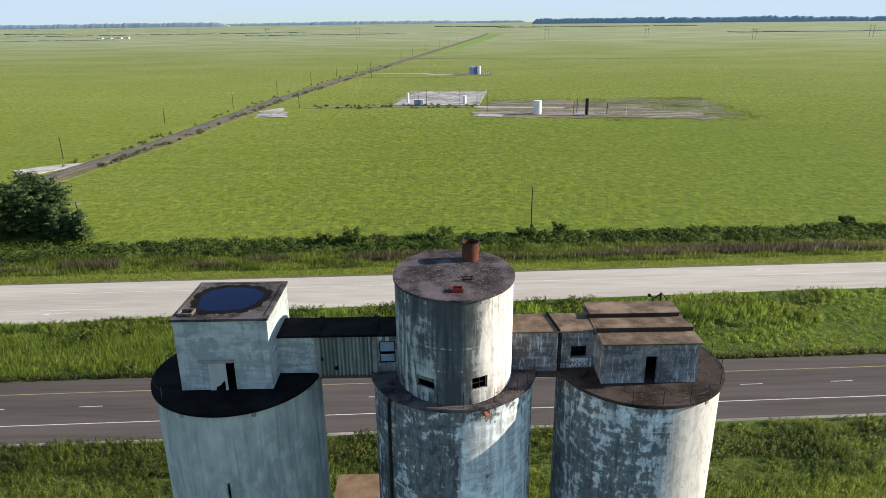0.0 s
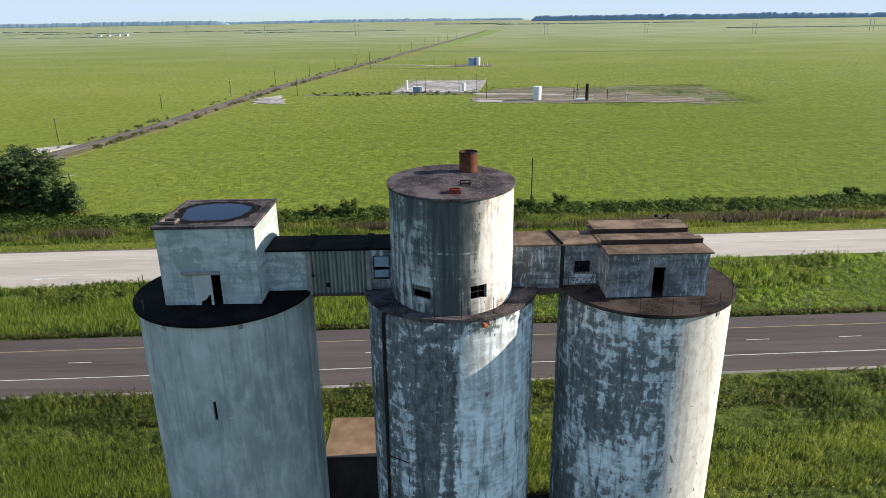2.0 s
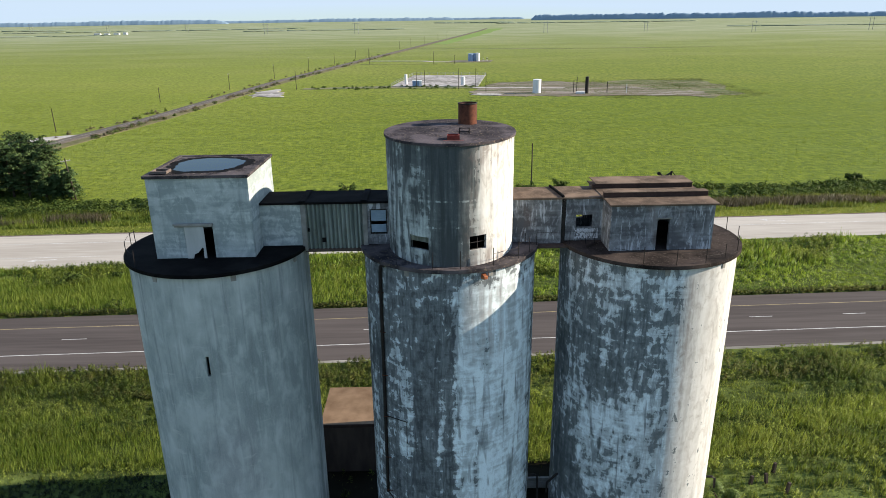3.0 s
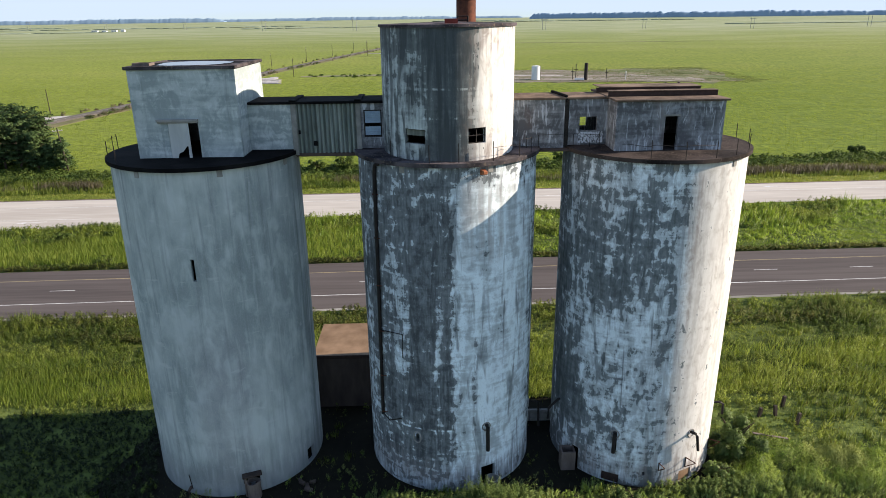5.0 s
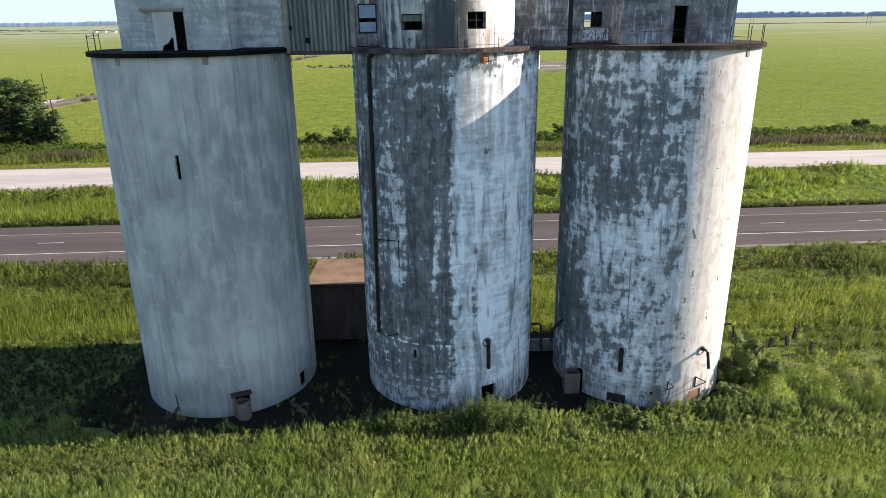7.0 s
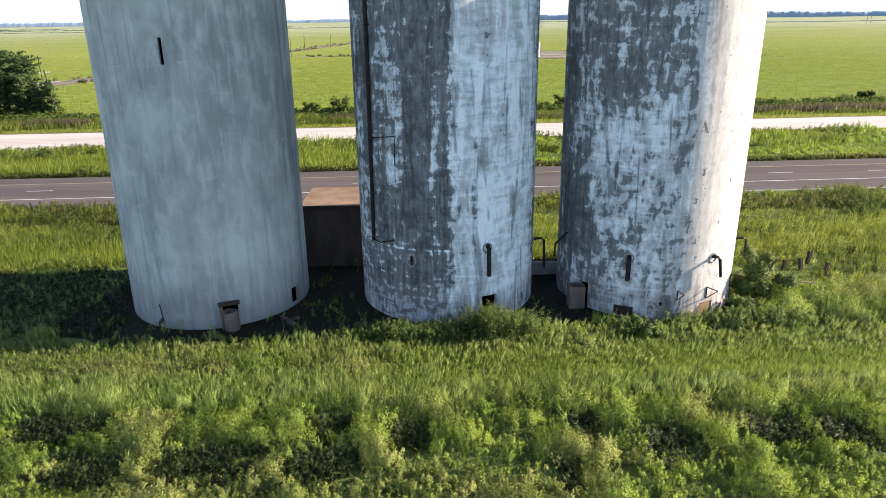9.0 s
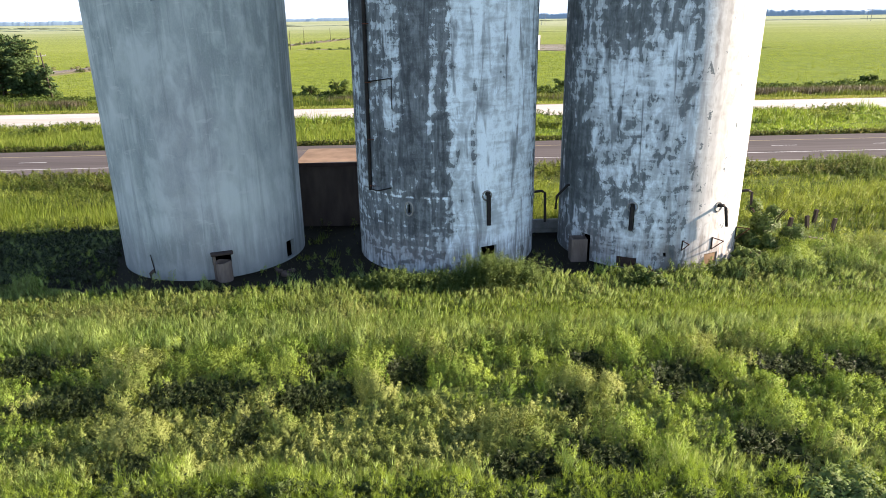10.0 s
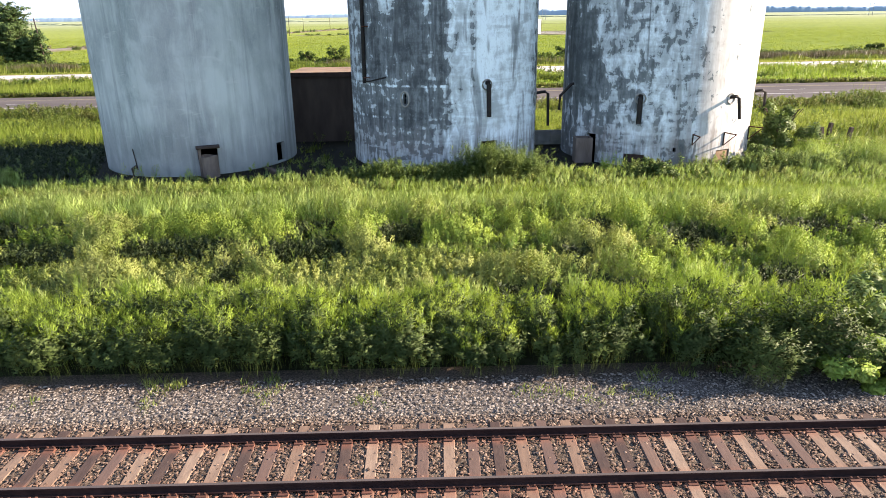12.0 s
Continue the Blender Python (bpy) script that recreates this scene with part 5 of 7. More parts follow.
def wall_plate(cx, a0, a1, z0, z1, mat, label, root, name="hatch_door"):
    bm = shell([a0 + (a1 - a0) * k / 4 for k in range(5)], [z0, z1], [], lambda u, v, q: ((SR - 0.06 - 0.05 * q) * math.sin(u), -(SR - 0.06 - 0.05 * q) * math.cos(u), v))
    part(name, bm, mat, root, label)


wall_plate(RX, -0.575, -0.375, 0.07, 0.74, M["dark_beam"], "rusty steel clean-out door", silo_r)
wall_plate(RX, 0.365, 0.545, 0.12, 0.94, M["rust_roof"], "rusty steel clean-out door", silo_r)


def bracket(a, z, size, label):
    root = thing("wall_bracket", label, "bracket", "steel wall brackets", at=tuple(on_wall(RX, a, z)))
    root.rotation_euler = (0, 0, a)
    part("upright", tubes([(0, -0.03, -size), (0, -0.03, 0.02)], radius=0.04, sides=5), M["dark_steel"], root)
    part("arm", tubes([(0, -0.03, 0), (0.15, -size, -0.05)], radius=0.035, sides=5), M["rust"], root)
    part("strut", tubes([(0, -0.03, -size), (0.15, -size, -0.05)], radius=0.03, sides=5), M["rust"], root)


bracket(0.44, 1.95, 0.75, "rusty triangular steel bracket on a silo wall")
bracket(0.98, 1.95, 0.8, "rusty triangular steel bracket beside a bush")
bracket(0.08, 1.95, 0.6, "small rusty steel bracket on a silo wall")

outlet = thing("wall_bracket", "small orange painted steel bracket under a silo roof edge", "bracket", at=tuple(on_wall(CX, 0.335, 22.1)))
outlet.rotation_euler = (0, 0, 0.335)
part("plate", boxes((-0.16, 0.16, -0.05, 0.0, -0.12, 0.22), bevel=0.01), M["orange"], outlet)
part("spout", boxes((-0.13, 0.13, -0.42, -0.05, -0.04, 0.18), bevel=0.03), M["orange"], outlet)
rubble_at = random.Random(21)
for k, (x, y) in enumerate([(-9.0, 38.2), (-9.4, 38.5), (-8.7, 38.6), (-9.6, 38.8), (-8.9, 37.8)]):
    lump = thing("rubble", "broken dark concrete lump lying at a silo foot", "rubble", "rubble at the silo foot", at=(x, y, 0.04))
    lump.rotation_euler = (rubble_at.uniform(-0.4, 0.4), rubble_at.uniform(-0.4, 0.4), rubble_at.uniform(0, 3))
    q = rubble_at.uniform(0.16, 0.34)
    part("piece", boxes((-q, q, -q * 0.5, q * 0.5, -0.05, q * 0.7), bevel=q * 0.14), M["dark_concrete"], lump)
# low block wall and box in the gap between two silos
gap_wall = thing("low_wall", "low pale concrete block wall between two silos", "wall", at=(7.9, 45.6, 0))
for k in range(3):
    for row in range(3):
        part("block", boxes((-1.35 + k * 0.9 + 0.01, -0.47 + k * 0.9, -0.12 + 0.006 * row, 0.12, row * 0.34, row * 0.34 + 0.325), bevel=0.012), M["concrete"], gap_wall)
pit = thing("concrete_box", "tall narrow concrete box against a silo foot", "box", at=(9.3, 39.75, 0))
part("wall", shell([-0.5, 0.5], [-0.45, 0.45], [(-0.38, 0.38, -0.33, 0.33)], lambda u, v, q: (u, v, 1.5 * (1 - q) - 0.1 * q)), M["brown_concrete"], pit)

# shed behind the silos
shed = thing("shed", "low dark shed with a rusted flat roof behind the silos", "shed", at=(0, 0, 0))
part("front_wall", panel_wall("y", 48.2, 0.2, -9.7, -5.4, -0.1, 4.75), M["dark_concrete"], shed)
part("back_wall", panel_wall("y", 53.8, -0.2, -9.7, -5.4, -0.1, 4.75), M["dark_concrete"], shed)
part("side_wall", panel_wall("x", -9.7, 0.2, 48.4, 53.6, -0.1, 4.75), M["dark_concrete"], shed)
part("side_wall", panel_wall("x", -5.4, -0.2, 48.4, 53.6, -0.1, 4.75), M["dark_concrete"], shed)
part("roof", boxes((-9.9, -5.25, 48.0, 54.0, 4.753, 4.86), bevel=0.02), M["rust_roof"], shed, "rust-brown flat roof")
part("fascia", boxes((-9.92, -5.23, 47.94, 47.996, 4.6, 4.9)), M["dark_beam"], shed)

# loose timbers and old posts beside the right silo
for x, y, hgt, lean in ((25.9, 45.4, 0.95, 4), (27.3, 45.5, 1.0, -6), (28.5, 46.8, 1.1, 3), (28.3, 44.2, 1.2, 5)):
    post = thing("old_post", "weathered dark fence post leaning in the weeds", "post", "old fence posts", at=(x, y, -0.1))
    post.rotation_euler = (radians(lean), radians(lean * 0.6), 0.3)
    part("stake", boxes((-0.13, 0.13, -0.11, 0.11, 0, hgt), bevel=0.02), M["wood_pole"], post)
plank = thing("plank", "pale weathered plank lying in the weeds", "plank", at=(25.2, 42.2, 0.45))
plank.rotation_euler = (0.05, 0.12, -0.15)
part("board", boxes((-1.3, 1.3, -0.09, 0.09, -0.03, 0.03), bevel=0.008), M["brown_concrete"], plank)
# ---- the road to the horizon, pads and poles ----
TRACK = [(-126.5, 150), (-125, 195), (-121.5, 222), (-113.5, 267), (-98.5, 420), (-77.5, 556), (-14, 955), (128, 1877), (290, 3090), (520, 4800)]


def ribbon(offset0, offset1, z, path=None):
    """A band beside the track's middle line."""
    pts = path or TRACK
    bm = bmesh.new()
    rows = []
    for i, (x, y) in enumerate(pts):
        a, b = pts[max(i - 1, 0)], pts[min(i + 1, len(pts) - 1)]
        d = Vector((b[0] - a[0], b[1] - a[1])).normalized()
        n = Vector((d.y, -d.x))
        rows.append([bm.verts.new((x + n.x * o, y + n.y * o, h)) for o, h in ((offset0 - 0.2, 0), (offset0, z), (offset1, z), (offset1 + 0.2, 0))])
    for p, q in zip(rows, rows[1:]):
        for k in range(3):
            bm.faces.new((p[k], p[k + 1], q[k + 1], q[k]))
    return bm


track = tagged(mesh_object("road", ribbon(-3.0, 2.8, 0.3), M["grit"]), "narrow grey road on a low bank running to the horizon", "road", kind="structure")
part("surface", ribbon(-2.3, 2.1, 0.42), M["track_grey"], track, "worn grey asphalt")
part("edge_line", ribbon(0.2, 0.5, 0.43), M["gravel_dull"], track, "pale worn strip")
part("verge", ribbon(3.1, 8.0, 0.12), M["brush_ground"], track, "brown scrubby verge")


def slab(name, pts, z, mat, label):
    bm = bmesh.new()
    top = [bm.verts.new((x, y, z)) for x, y in pts]
    low = [bm.verts.new((x, y, -0.02)) for x, y in pts]
    bm.faces.new(top)
    for k in range(len(pts)):
        m = (k + 1) % len(pts)
        bm.faces.new((low[k], low[m], top[m], top[k]))
    bmesh.ops.recalc_face_normals(bm, faces=bm.faces)
    return tagged(mesh_object(name, bm, mat), label, "pad", kind="structure")


def wobbly(pts, amount, seed, parts=6):
    """The outline with more points, each pushed a little off the line."""
    r = random.Random(seed)
    out = []
    for (xa, ya), (xb, yb) in zip(pts, pts[1:] + pts[:1]):
        for k in range(parts):
            f = k / parts
            out.append((xa + (xb - xa) * f + r.uniform(-amount, amount), ya + (yb - ya) * f + r.uniform(-amount, amount)))
    return out


slab("pavement", wobbly([(-94, 366), (-92, 345), (-73, 341), (-78, 352), (-86, 380)], 2.2, 1), 0.25, M["pad_pale"], "pale gravel patch beside the narrow road")
pad = slab("pavement", [(-23, 386), (26, 381), (36, 454), (-12, 460)], 0.3, M["pad_pale"], "fenced pale gravel well pad")
slab("pavement", wobbly([(20, 341), (40, 330), (70, 327), (130, 318), (136, 335), (118, 352), (95, 392), (60, 408), (36, 398), (24, 372)], 2.5, 3), 0.16, M["pad_brown"], "bare brown ground with gravel round an oil well")
slab("pavement", wobbly([(96, 340), (130, 312), (152, 330), (160, 398), (120, 408), (92, 396)], 3.5, 5), 0.08, M["pad_mud"], "muddy overgrown ground")
slab("pavement", wobbly([(21, 372), (70, 362), (72, 366), (22, 377)], 0.6, 6), 0.2, M["gravel"], "pale gravel lane on a well pad")
slab("pavement", wobbly([(20, 338), (34, 333), (36, 340), (24, 344)], 0.8, 8), 0.26, M["gravel"], "pale gravel heap edge")
slab("pavement", [(-56, 629), (-5, 618), (3, 605), (18, 601), (17, 596), (0, 600), (-9, 613), (-56, 624)], 0.2, M["gravel"], "pale access lane")
slab("pavement", wobbly([(12, 592), (50, 588), (56, 615), (20, 620)], 1.5, 9), 0.15, M["pad_brown"], "gravel tank pad")
slab("pavement", [(-60, 582), (20, 570), (20, 573), (-60, 585)], 0.1, M["pad_mud"], "dark ditch line along an access lane")
slab("pavement", [(-72, 385), (-24, 392), (22, 378), (22, 371), (-24, 378), (-72, 378)], 0.1, M["pad_mud"], "dark scrubby ditch line")


slab("pavement", wobbly([(-140.5, 220), (-135.5, 224.5), (-131.5, 227.7), (-124.5, 231.5), (-121, 231.5), (-124.5, 225), (-127, 220), (-130, 215.5), (-136.5, 214.5)], 0.4, 31, 3), 0.32, M["gravel"], "pale gravel turnout beside the narrow road")
slab("pavement", wobbly([(0, 990), (26, 1000), (112, 1500), (212, 2100), (395, 3300), (332, 3300), (172, 2100), (80, 1500)], 3, 12), 0.1, M["bright_grass"], "bright green pasture strip beside the narrow road")
slab("pavement", wobbly([(-30, 862), (130, 815), (330, 800), (330, 806), (130, 823), (-30, 872)], 1.5, 13), 0.12, M["pad_mud"], "dark ditch across the pasture")


def round_tank(name, x, y, r, h, mat, label, ladder=False):
    root = thing(name, label, "tank", at=(x, y, 0.15))
    part("shell", disc(bmesh.new(), 0, 0, r, r, 0, h, 32, 0.0), mat, root, smooth=40)
    part("lid", disc(bmesh.new(), 0, 0, r + 0.06, r + 0.06, h + 0.003, h + 0.12, 32, r * 0.14), mat, root, smooth=30)
    if ladder:
        part("ladder", tubes([(r + 0.15, -0.3, 0), (r + 0.15, -0.3, h)], [(r + 0.15, 0.3, 0), (r + 0.15, 0.3, h)], radius=0.05), M["dark_steel"], root)


round_tank("storage_tank", 53.1, 342.5, 2.1, 6.5, M["white_tank"], "tall white oil storage tank on a well pad", True)
round_tank("storage_tank", 34.4, 603.0, 2.2, 6.2, M["blue_tank"], "pale blue storage tank on a far pad")
round_tank("storage_tank", 37.6, 604.5, 1.6, 6.4, M["blue_tank"], "slim blue storage tank on a far pad")
round_tank("storage_tank", 40.6, 602.5, 1.8, 6.7, M["white_tank"], "white storage tank on a far pad")
round_tank("separator", -14.9, 397.0, 0.8, 5.6, M["white_tank"], "slim white upright separator vessel on a pad")
round_tank("separator", 17.9, 388.5, 1.15, 4.6, M["white_tank"], "white upright vessel on a pad")
round_tank("flare_stack", 77.0, 336.5, 0.85, 8.0, M["dark_steel"], "tall black burner stack on a well pad")
cabin = thing("cabin", "small blue and white equipment cabin on a pad", "cabin", at=(-8.3, 386.5, 0.28))
part("body", boxes((-2.6, 1.2, -1.5, 1.5, 0, 2.9), bevel=0.05), M["blue_tank"], cabin)
part("end_wall", boxes((1.23, 2.7, -1.55, 1.55, 0, 3.0), bevel=0.05), M["white_tank"], cabin, "white end section")
part("roof", boxes((-2.7, 1.21, -1.6, 1.6, 2.903, 3.02)), M["white_tank"], cabin)
skid = thing("equipment_skid", "low white equipment box beside a black stack", "equipment", at=(73.5, 334.5, 0.15))
part("body", boxes((-2.2, 2.2, -0.8, 0.8, 0.2, 1.2), bevel=0.05), M["white_tank"], skid)
part("runner", boxes((-2.4, 2.4, -0.7, -0.5, 0, 0.19)), M["dark_steel"], skid)
part("runner", boxes((-2.4, 2.4, 0.5, 0.7, 0, 0.19)), M["dark_steel"], skid)
for x, y, hgt in ((71.5, 341.5, 6.2), (73.4, 343, 7.4), (87.6, 338, 5.4), (97.1, 337, 4.1), (45.0, 598, 3.0), (49, 605, 3.2)):
    mast = thing("pipe_mast", "slender steel mast with a short cross pipe on a pad", "mast", "pad masts", at=(x, y, 0.1))
    part("tube", tubes([(0, 0, 0), (0, 0, hgt)], radius=0.16), M["dark_steel"] if hgt > 4.5 else M["white_tank"], mast)
    part("cross_pipe", tubes([(-0.9, 0, hgt * 0.62), (0.9, 0, hgt * 0.62)], radius=0.12), M["dark_steel"], mast)
pad_fence = thing("pad_fence", "low wire fence with steel posts round a gravel pad", "fence", at=(0, 0, 0))
corners = [(-23, 386), (-12, 460), (36, 454), (26, 381)]
post_mesh = None
for (xa, ya), (xb, yb) in zip(corners, corners[1:]):
    n = int(math.hypot(xb - xa, yb - ya) / 5)
    for k in range(n + 1):
        x, y = xa + (xb - xa) * k / n, ya + (yb - ya) * k / n
        if post_mesh is None:
            o = part("post", tubes([(0, 0, 0.2), (0, 0, 2.2)], radius=0.09, sides=4), M["sheet"], pad_fence)
            post_mesh = o.data
        else:
            o = new("post", post_mesh)
            o.parent = pad_fence
        o.location = (x, y, 0)
    part("wire", tubes([(xa, ya, 2.1), (xb, yb, 2.1)], [(xa, ya, 1.3), (xb, yb, 1.3)], radius=0.05, sides=3), M["sheet"], pad_fence)


def utility_pole(h, arm, wire=False):
    root = thing("utility_pole", "weathered wooden utility pole with a crossarm in a field", "utility pole", "utility poles")
    part("shaft", tube(bmesh.new(), [(0, 0, -0.3), (0, 0, h)], [0.2, 0.14], 8), M["wood_pole"], root)
    if arm:
        part("crossarm", boxes((-arm / 2, arm / 2, -0.07, 0.07, h - 0.75, h - 0.6)), M["pole_arm"], root)
        for k in (-0.45, -0.15, 0.15, 0.45):
            part("insulator", tubes([(arm * k, 0, h - 0.6), (arm * k, 0, h - 0.42)], radius=0.05, sides=5), M["white_tank"], root)
    return root


tall, bare = utility_pole(10.0, 2.4), utility_pole(10.0, 0)
POLES = [(22.06, 145.8, 10.4, 0), (-78.85, 143.3, 9.4, 2), (-134.6, 240.3, 8.3, 0), (-131.2, 328.4, 7.2, 0), (-113.3, 383, 9.2, 1), (-103.7, 452.7, 9.3, 1), (-93.3, 523.6, 10, 1), (-82.8, 590, 9.4, 0),
         (-73, 667.5, 9, 1), (-52, 580, 12.5, 0), (-39.2, 864, 9.5, 0), (-26.9, 928, 11, 0), (-75.2, 379, 10, 0), (-8.5, 381.5, 8.6, 0), (-3.9, 382, 9.2, 0), (14.5, 367.5, 11, 0), (28.1, 352, 9.4, 0), (24.5, 379, 10.2, 0),
         (1.85, 571.5, 10.5, 1), (19.3, 569, 7.4, 0), (-60.2, 665.4, 10, 1), (-10, 1040, 11, 0), (12, 1180, 11, 0), (30, 1300, 12, 0), (52, 1440, 12, 0)]
for x, y, hgt, kind in POLES:
    p = copy_thing(tall if kind else bare, pose(x, y, 0, 0, -4 if kind == 2 else random.uniform(-1.2, 1.2), 20 if kind == 2 else random.uniform(60, 110)))
    p.scale = (0.8, 0.8, hgt / 10)
for o in (tall, bare):
    for c in list(o.children):
        bpy.data.objects.remove(c)
    bpy.data.objects.remove(o)

pylon = thing("power_pylon", "far H-frame transmission pylon with two slim legs", "pylon", "transmission pylons")
part("leg", tube(bmesh.new(), [(-4, 0, 0), (-4, 0, 26)], [0.55, 0.4], 6), M["pylon"], pylon)
part("leg", tube(bmesh.new(), [(4, 0, 0), (4, 0, 26)], [0.55, 0.4], 6), M["pylon"], pylon)
part("crossbar", boxes((-8, 8, -0.3, 0.3, 22.5, 23.2)), M["pylon"], pylon)
for i, (x, y, sc) in enumerate([(-1424, 2517, 1.3), (-1081, 2360, 1.1), (-785, 2265, 1.05), (-433, 1843, 1.1), (-185, 1743, 1.1), (258, 1565, 0.95), (483, 1562, 0.85), (655, 1406, 0.85), (929, 1460, 1.0)]):
    m = Matrix.Translation((x, y, 0)) @ Matrix.Diagonal((sc, sc, sc, 1))
    if i:
        copy_thing(pylon, pose(x, y, 0)).scale = (sc, sc, sc)
    else:
        pylon.matrix_basis = m

for k, (x, w, hgt) in enumerate([(-1000, 18, 3.0), (-968, 14, 2.6), (-935, 15, 4.0), (-906, 10, 5.5)]):
    farm = thing("farm_building", "far pale low farm building in the fields", "building", "far farm buildings", at=(x, 2110 - k * 8, 0))
    part("wall", boxes((-w / 2, w / 2, -5, 5, 0, hgt)), M["white_tank"], farm)
    bm = bmesh.new()
    v = [bm.verts.new(p) for p in ((-w / 2 - 0.5, -5.5, hgt + 0.01), (w / 2 + 0.5, -5.5, hgt + 0.01), (w / 2 + 0.5, 5.5, hgt + 0.01), (-w / 2 - 0.5, 5.5, hgt + 0.01), (-w / 2 - 0.5, 0, hgt + 2), (w / 2 + 0.5, 0, hgt + 2))]
    for f in ((0, 1, 5, 4), (2, 3, 4, 5), (0, 4, 3), (1, 2, 5), (3, 2, 1, 0)):
        bm.faces.new([v[i] for i in f])
    part("roof", bm, M["sheet"], farm)
    for dx in (-0.3, 0.0, 0.3):
        part("window", boxes((dx * w - 0.8, dx * w + 0.8, -5.08, -5.01, 1.2, 2.8)), M["dark_steel"], farm)


def woods(name, spans, seed, mat, label):
    """A far wood edge: thousands of rough crowns, one beside and behind the other."""
    r = np.random.default_rng(seed)
    base = np.array([(math.cos(a) * w, math.sin(a) * w, z) for z, w in ((0.0, 0.75), (0.45, 1.0), (0.8, 0.7)) for a in [k * math.pi / 3 for k in range(6)]] + [(0, 0, 1.0)])
    tri = []
    for q in range(2):
        for k in range(6):
            a, b, c, d = q * 6 + k, q * 6 + (k + 1) % 6, (q + 1) * 6 + (k + 1) % 6, (q + 1) * 6 + k
            tri += [(a, b, c), (a, c, d)]
    tri += [(12 + k, 12 + (k + 1) % 6, 18) for k in range(6)]
    tri = np.array(tri)
    V, F, n = [], [], 0
    for x0, x1, y0, y1, h, count in spans:
        for _ in range(count):
            f = r.random()
            c = np.array((x0 + (x1 - x0) * f + r.normal(0, 3), y0 + (y1 - y0) * f + r.normal(0, 14), 0))
            c[2] = far_rise(c[1]) - 0.2
            hh = h * (0.72 + 0.28 * lattice_noise(c[0], 0.0, 130.0, seed)) * r.uniform(0.9, 1.05)
            w = r.uniform(14, 30)
            V.append(base * (w, w, hh) * r.uniform(0.85, 1.15, (19, 1)) + c)
            F.append(tri + n)
            n += 19
    tagged(raw_mesh(name, np.concatenate(V), np.concatenate(F), mat), label, "woods", kind="stuff")


def far_ridge(name, spans, mat, label):
    """Far woods as one long uneven mass of crowns: (x0, x1, y0, y1, height) for each stretch."""
    bm = bmesh.new()
    for x0, x1, y0, y1, h in spans:
        n = max(8, int(abs(x1 - x0) / 5))
        rows = []
        for k in range(n + 1):
            f = k / n
            x, y = x0 + (x1 - x0) * f, y0 + (y1 - y0) * f
            ends = min(1.0, 30 * f, 30 * (1 - f)) ** 0.5
            top = h * ends * (0.56 + 0.22 * float(lattice_noise(x, y, 160.0, 5)) + 0.22 * float(lattice_noise(x, y, 40.0, 6)) + 0.24 * float(lattice_noise(x, y, 12.0, 7)))
            g = far_rise(y) - 0.5
            wob = 2.5 * float(lattice_noise(x, 0.0, 25.0, 8))
            rows.append([bm.verts.new(p) for p in ((x, y - wob - 6, g), (x, y - wob, g + top * 0.75), (x, y + 6, g + top), (x, y + 45, g + top * 0.9), (x, y + 60, g))])
        for p, q in zip(rows, rows[1:]):
            for k in range(4):
                bm.faces.new((p[k], q[k], q[k + 1], p[k + 1]))
    for f in bm.faces:
        f.smooth = True
    tagged(mesh_object(name, bm, mat), label, "woods", kind="stuff")


far_ridge("far_woods", [(-3000, -1300, 4300, 4500, 27), (-1500, -600, 4560, 4650, 19), (-800, 160, 4600, 4700, 21), (600, 1360, 4150, 4000, 32), (1300, 3400, 4000, 3700, 31), (-4500, -2880, 4500, 4350, 22), (40, 640, 4780, 4770, 14)], M["far_wood"], "long far edge of woods on the horizon, haze mixed into their colour")
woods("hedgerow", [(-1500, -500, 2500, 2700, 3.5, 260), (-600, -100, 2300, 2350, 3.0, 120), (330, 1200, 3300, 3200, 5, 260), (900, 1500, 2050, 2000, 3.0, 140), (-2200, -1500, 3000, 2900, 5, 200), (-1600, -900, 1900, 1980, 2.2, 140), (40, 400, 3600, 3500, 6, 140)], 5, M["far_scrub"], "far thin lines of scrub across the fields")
# ---- railway in front of the silos ----
RY, RZ = 10.675, 0.55  # middle of the track, top of rail


def rail_profile(y, x0, x1):
    """Flat-bottom rail swept along x: foot, web, head; the head's top is a part of its own."""
    pts = [(-0.07, 0.0), (0.07, 0.0), (0.07, 0.012), (0.012, 0.03), (0.01, 0.11), (0.036, 0.125), (0.036, 0.158), (-0.036, 0.158), (-0.036, 0.125), (-0.01, 0.11), (-0.012, 0.03), (-0.07, 0.012)]
    bm = bmesh.new()
    a = [bm.verts.new((x0, y + p, RZ - 0.16 + q)) for p, q in pts]
    b = [bm.verts.new((x1, y + p, RZ - 0.16 + q)) for p, q in pts]
    for k in range(len(pts)):
        m = (k + 1) % len(pts)
        bm.faces.new((a[k], a[m], b[m], b[k]))
    bm.faces.new(a[::-1])
    bm.faces.new(b)
    bmesh.ops.recalc_face_normals(bm, faces=bm.faces)
    return bm


def rust_halo(s):
    """Rust washed out of both rails into what lies beside them."""
    y = s.math("ABSOLUTE", s.math("SUBTRACT", s.xyz()[1], RY))
    off = s.math("ABSOLUTE", s.math("SUBTRACT", y, 0.7525))
    return s.step(s.math("ADD", off, s.math("MULTIPLY", s.noise(4.0, 4, 0.6), 0.3)), 0.58, 0.2)


railway = thing("railway_track", "single railway track with rusty rails and wooden ties on ballast", "railway")
for y in (RY - 0.7525, RY + 0.7525):
    r = part("rail", rail_profile(y, -60, 60), M["rail"], railway, "dark rusty steel rail")
    part("rail_head", boxes((-60, 60, y - 0.031, y + 0.031, RZ - 0.0015, RZ + 0.002)), M["rail_top"], r, "worn bright running surface")

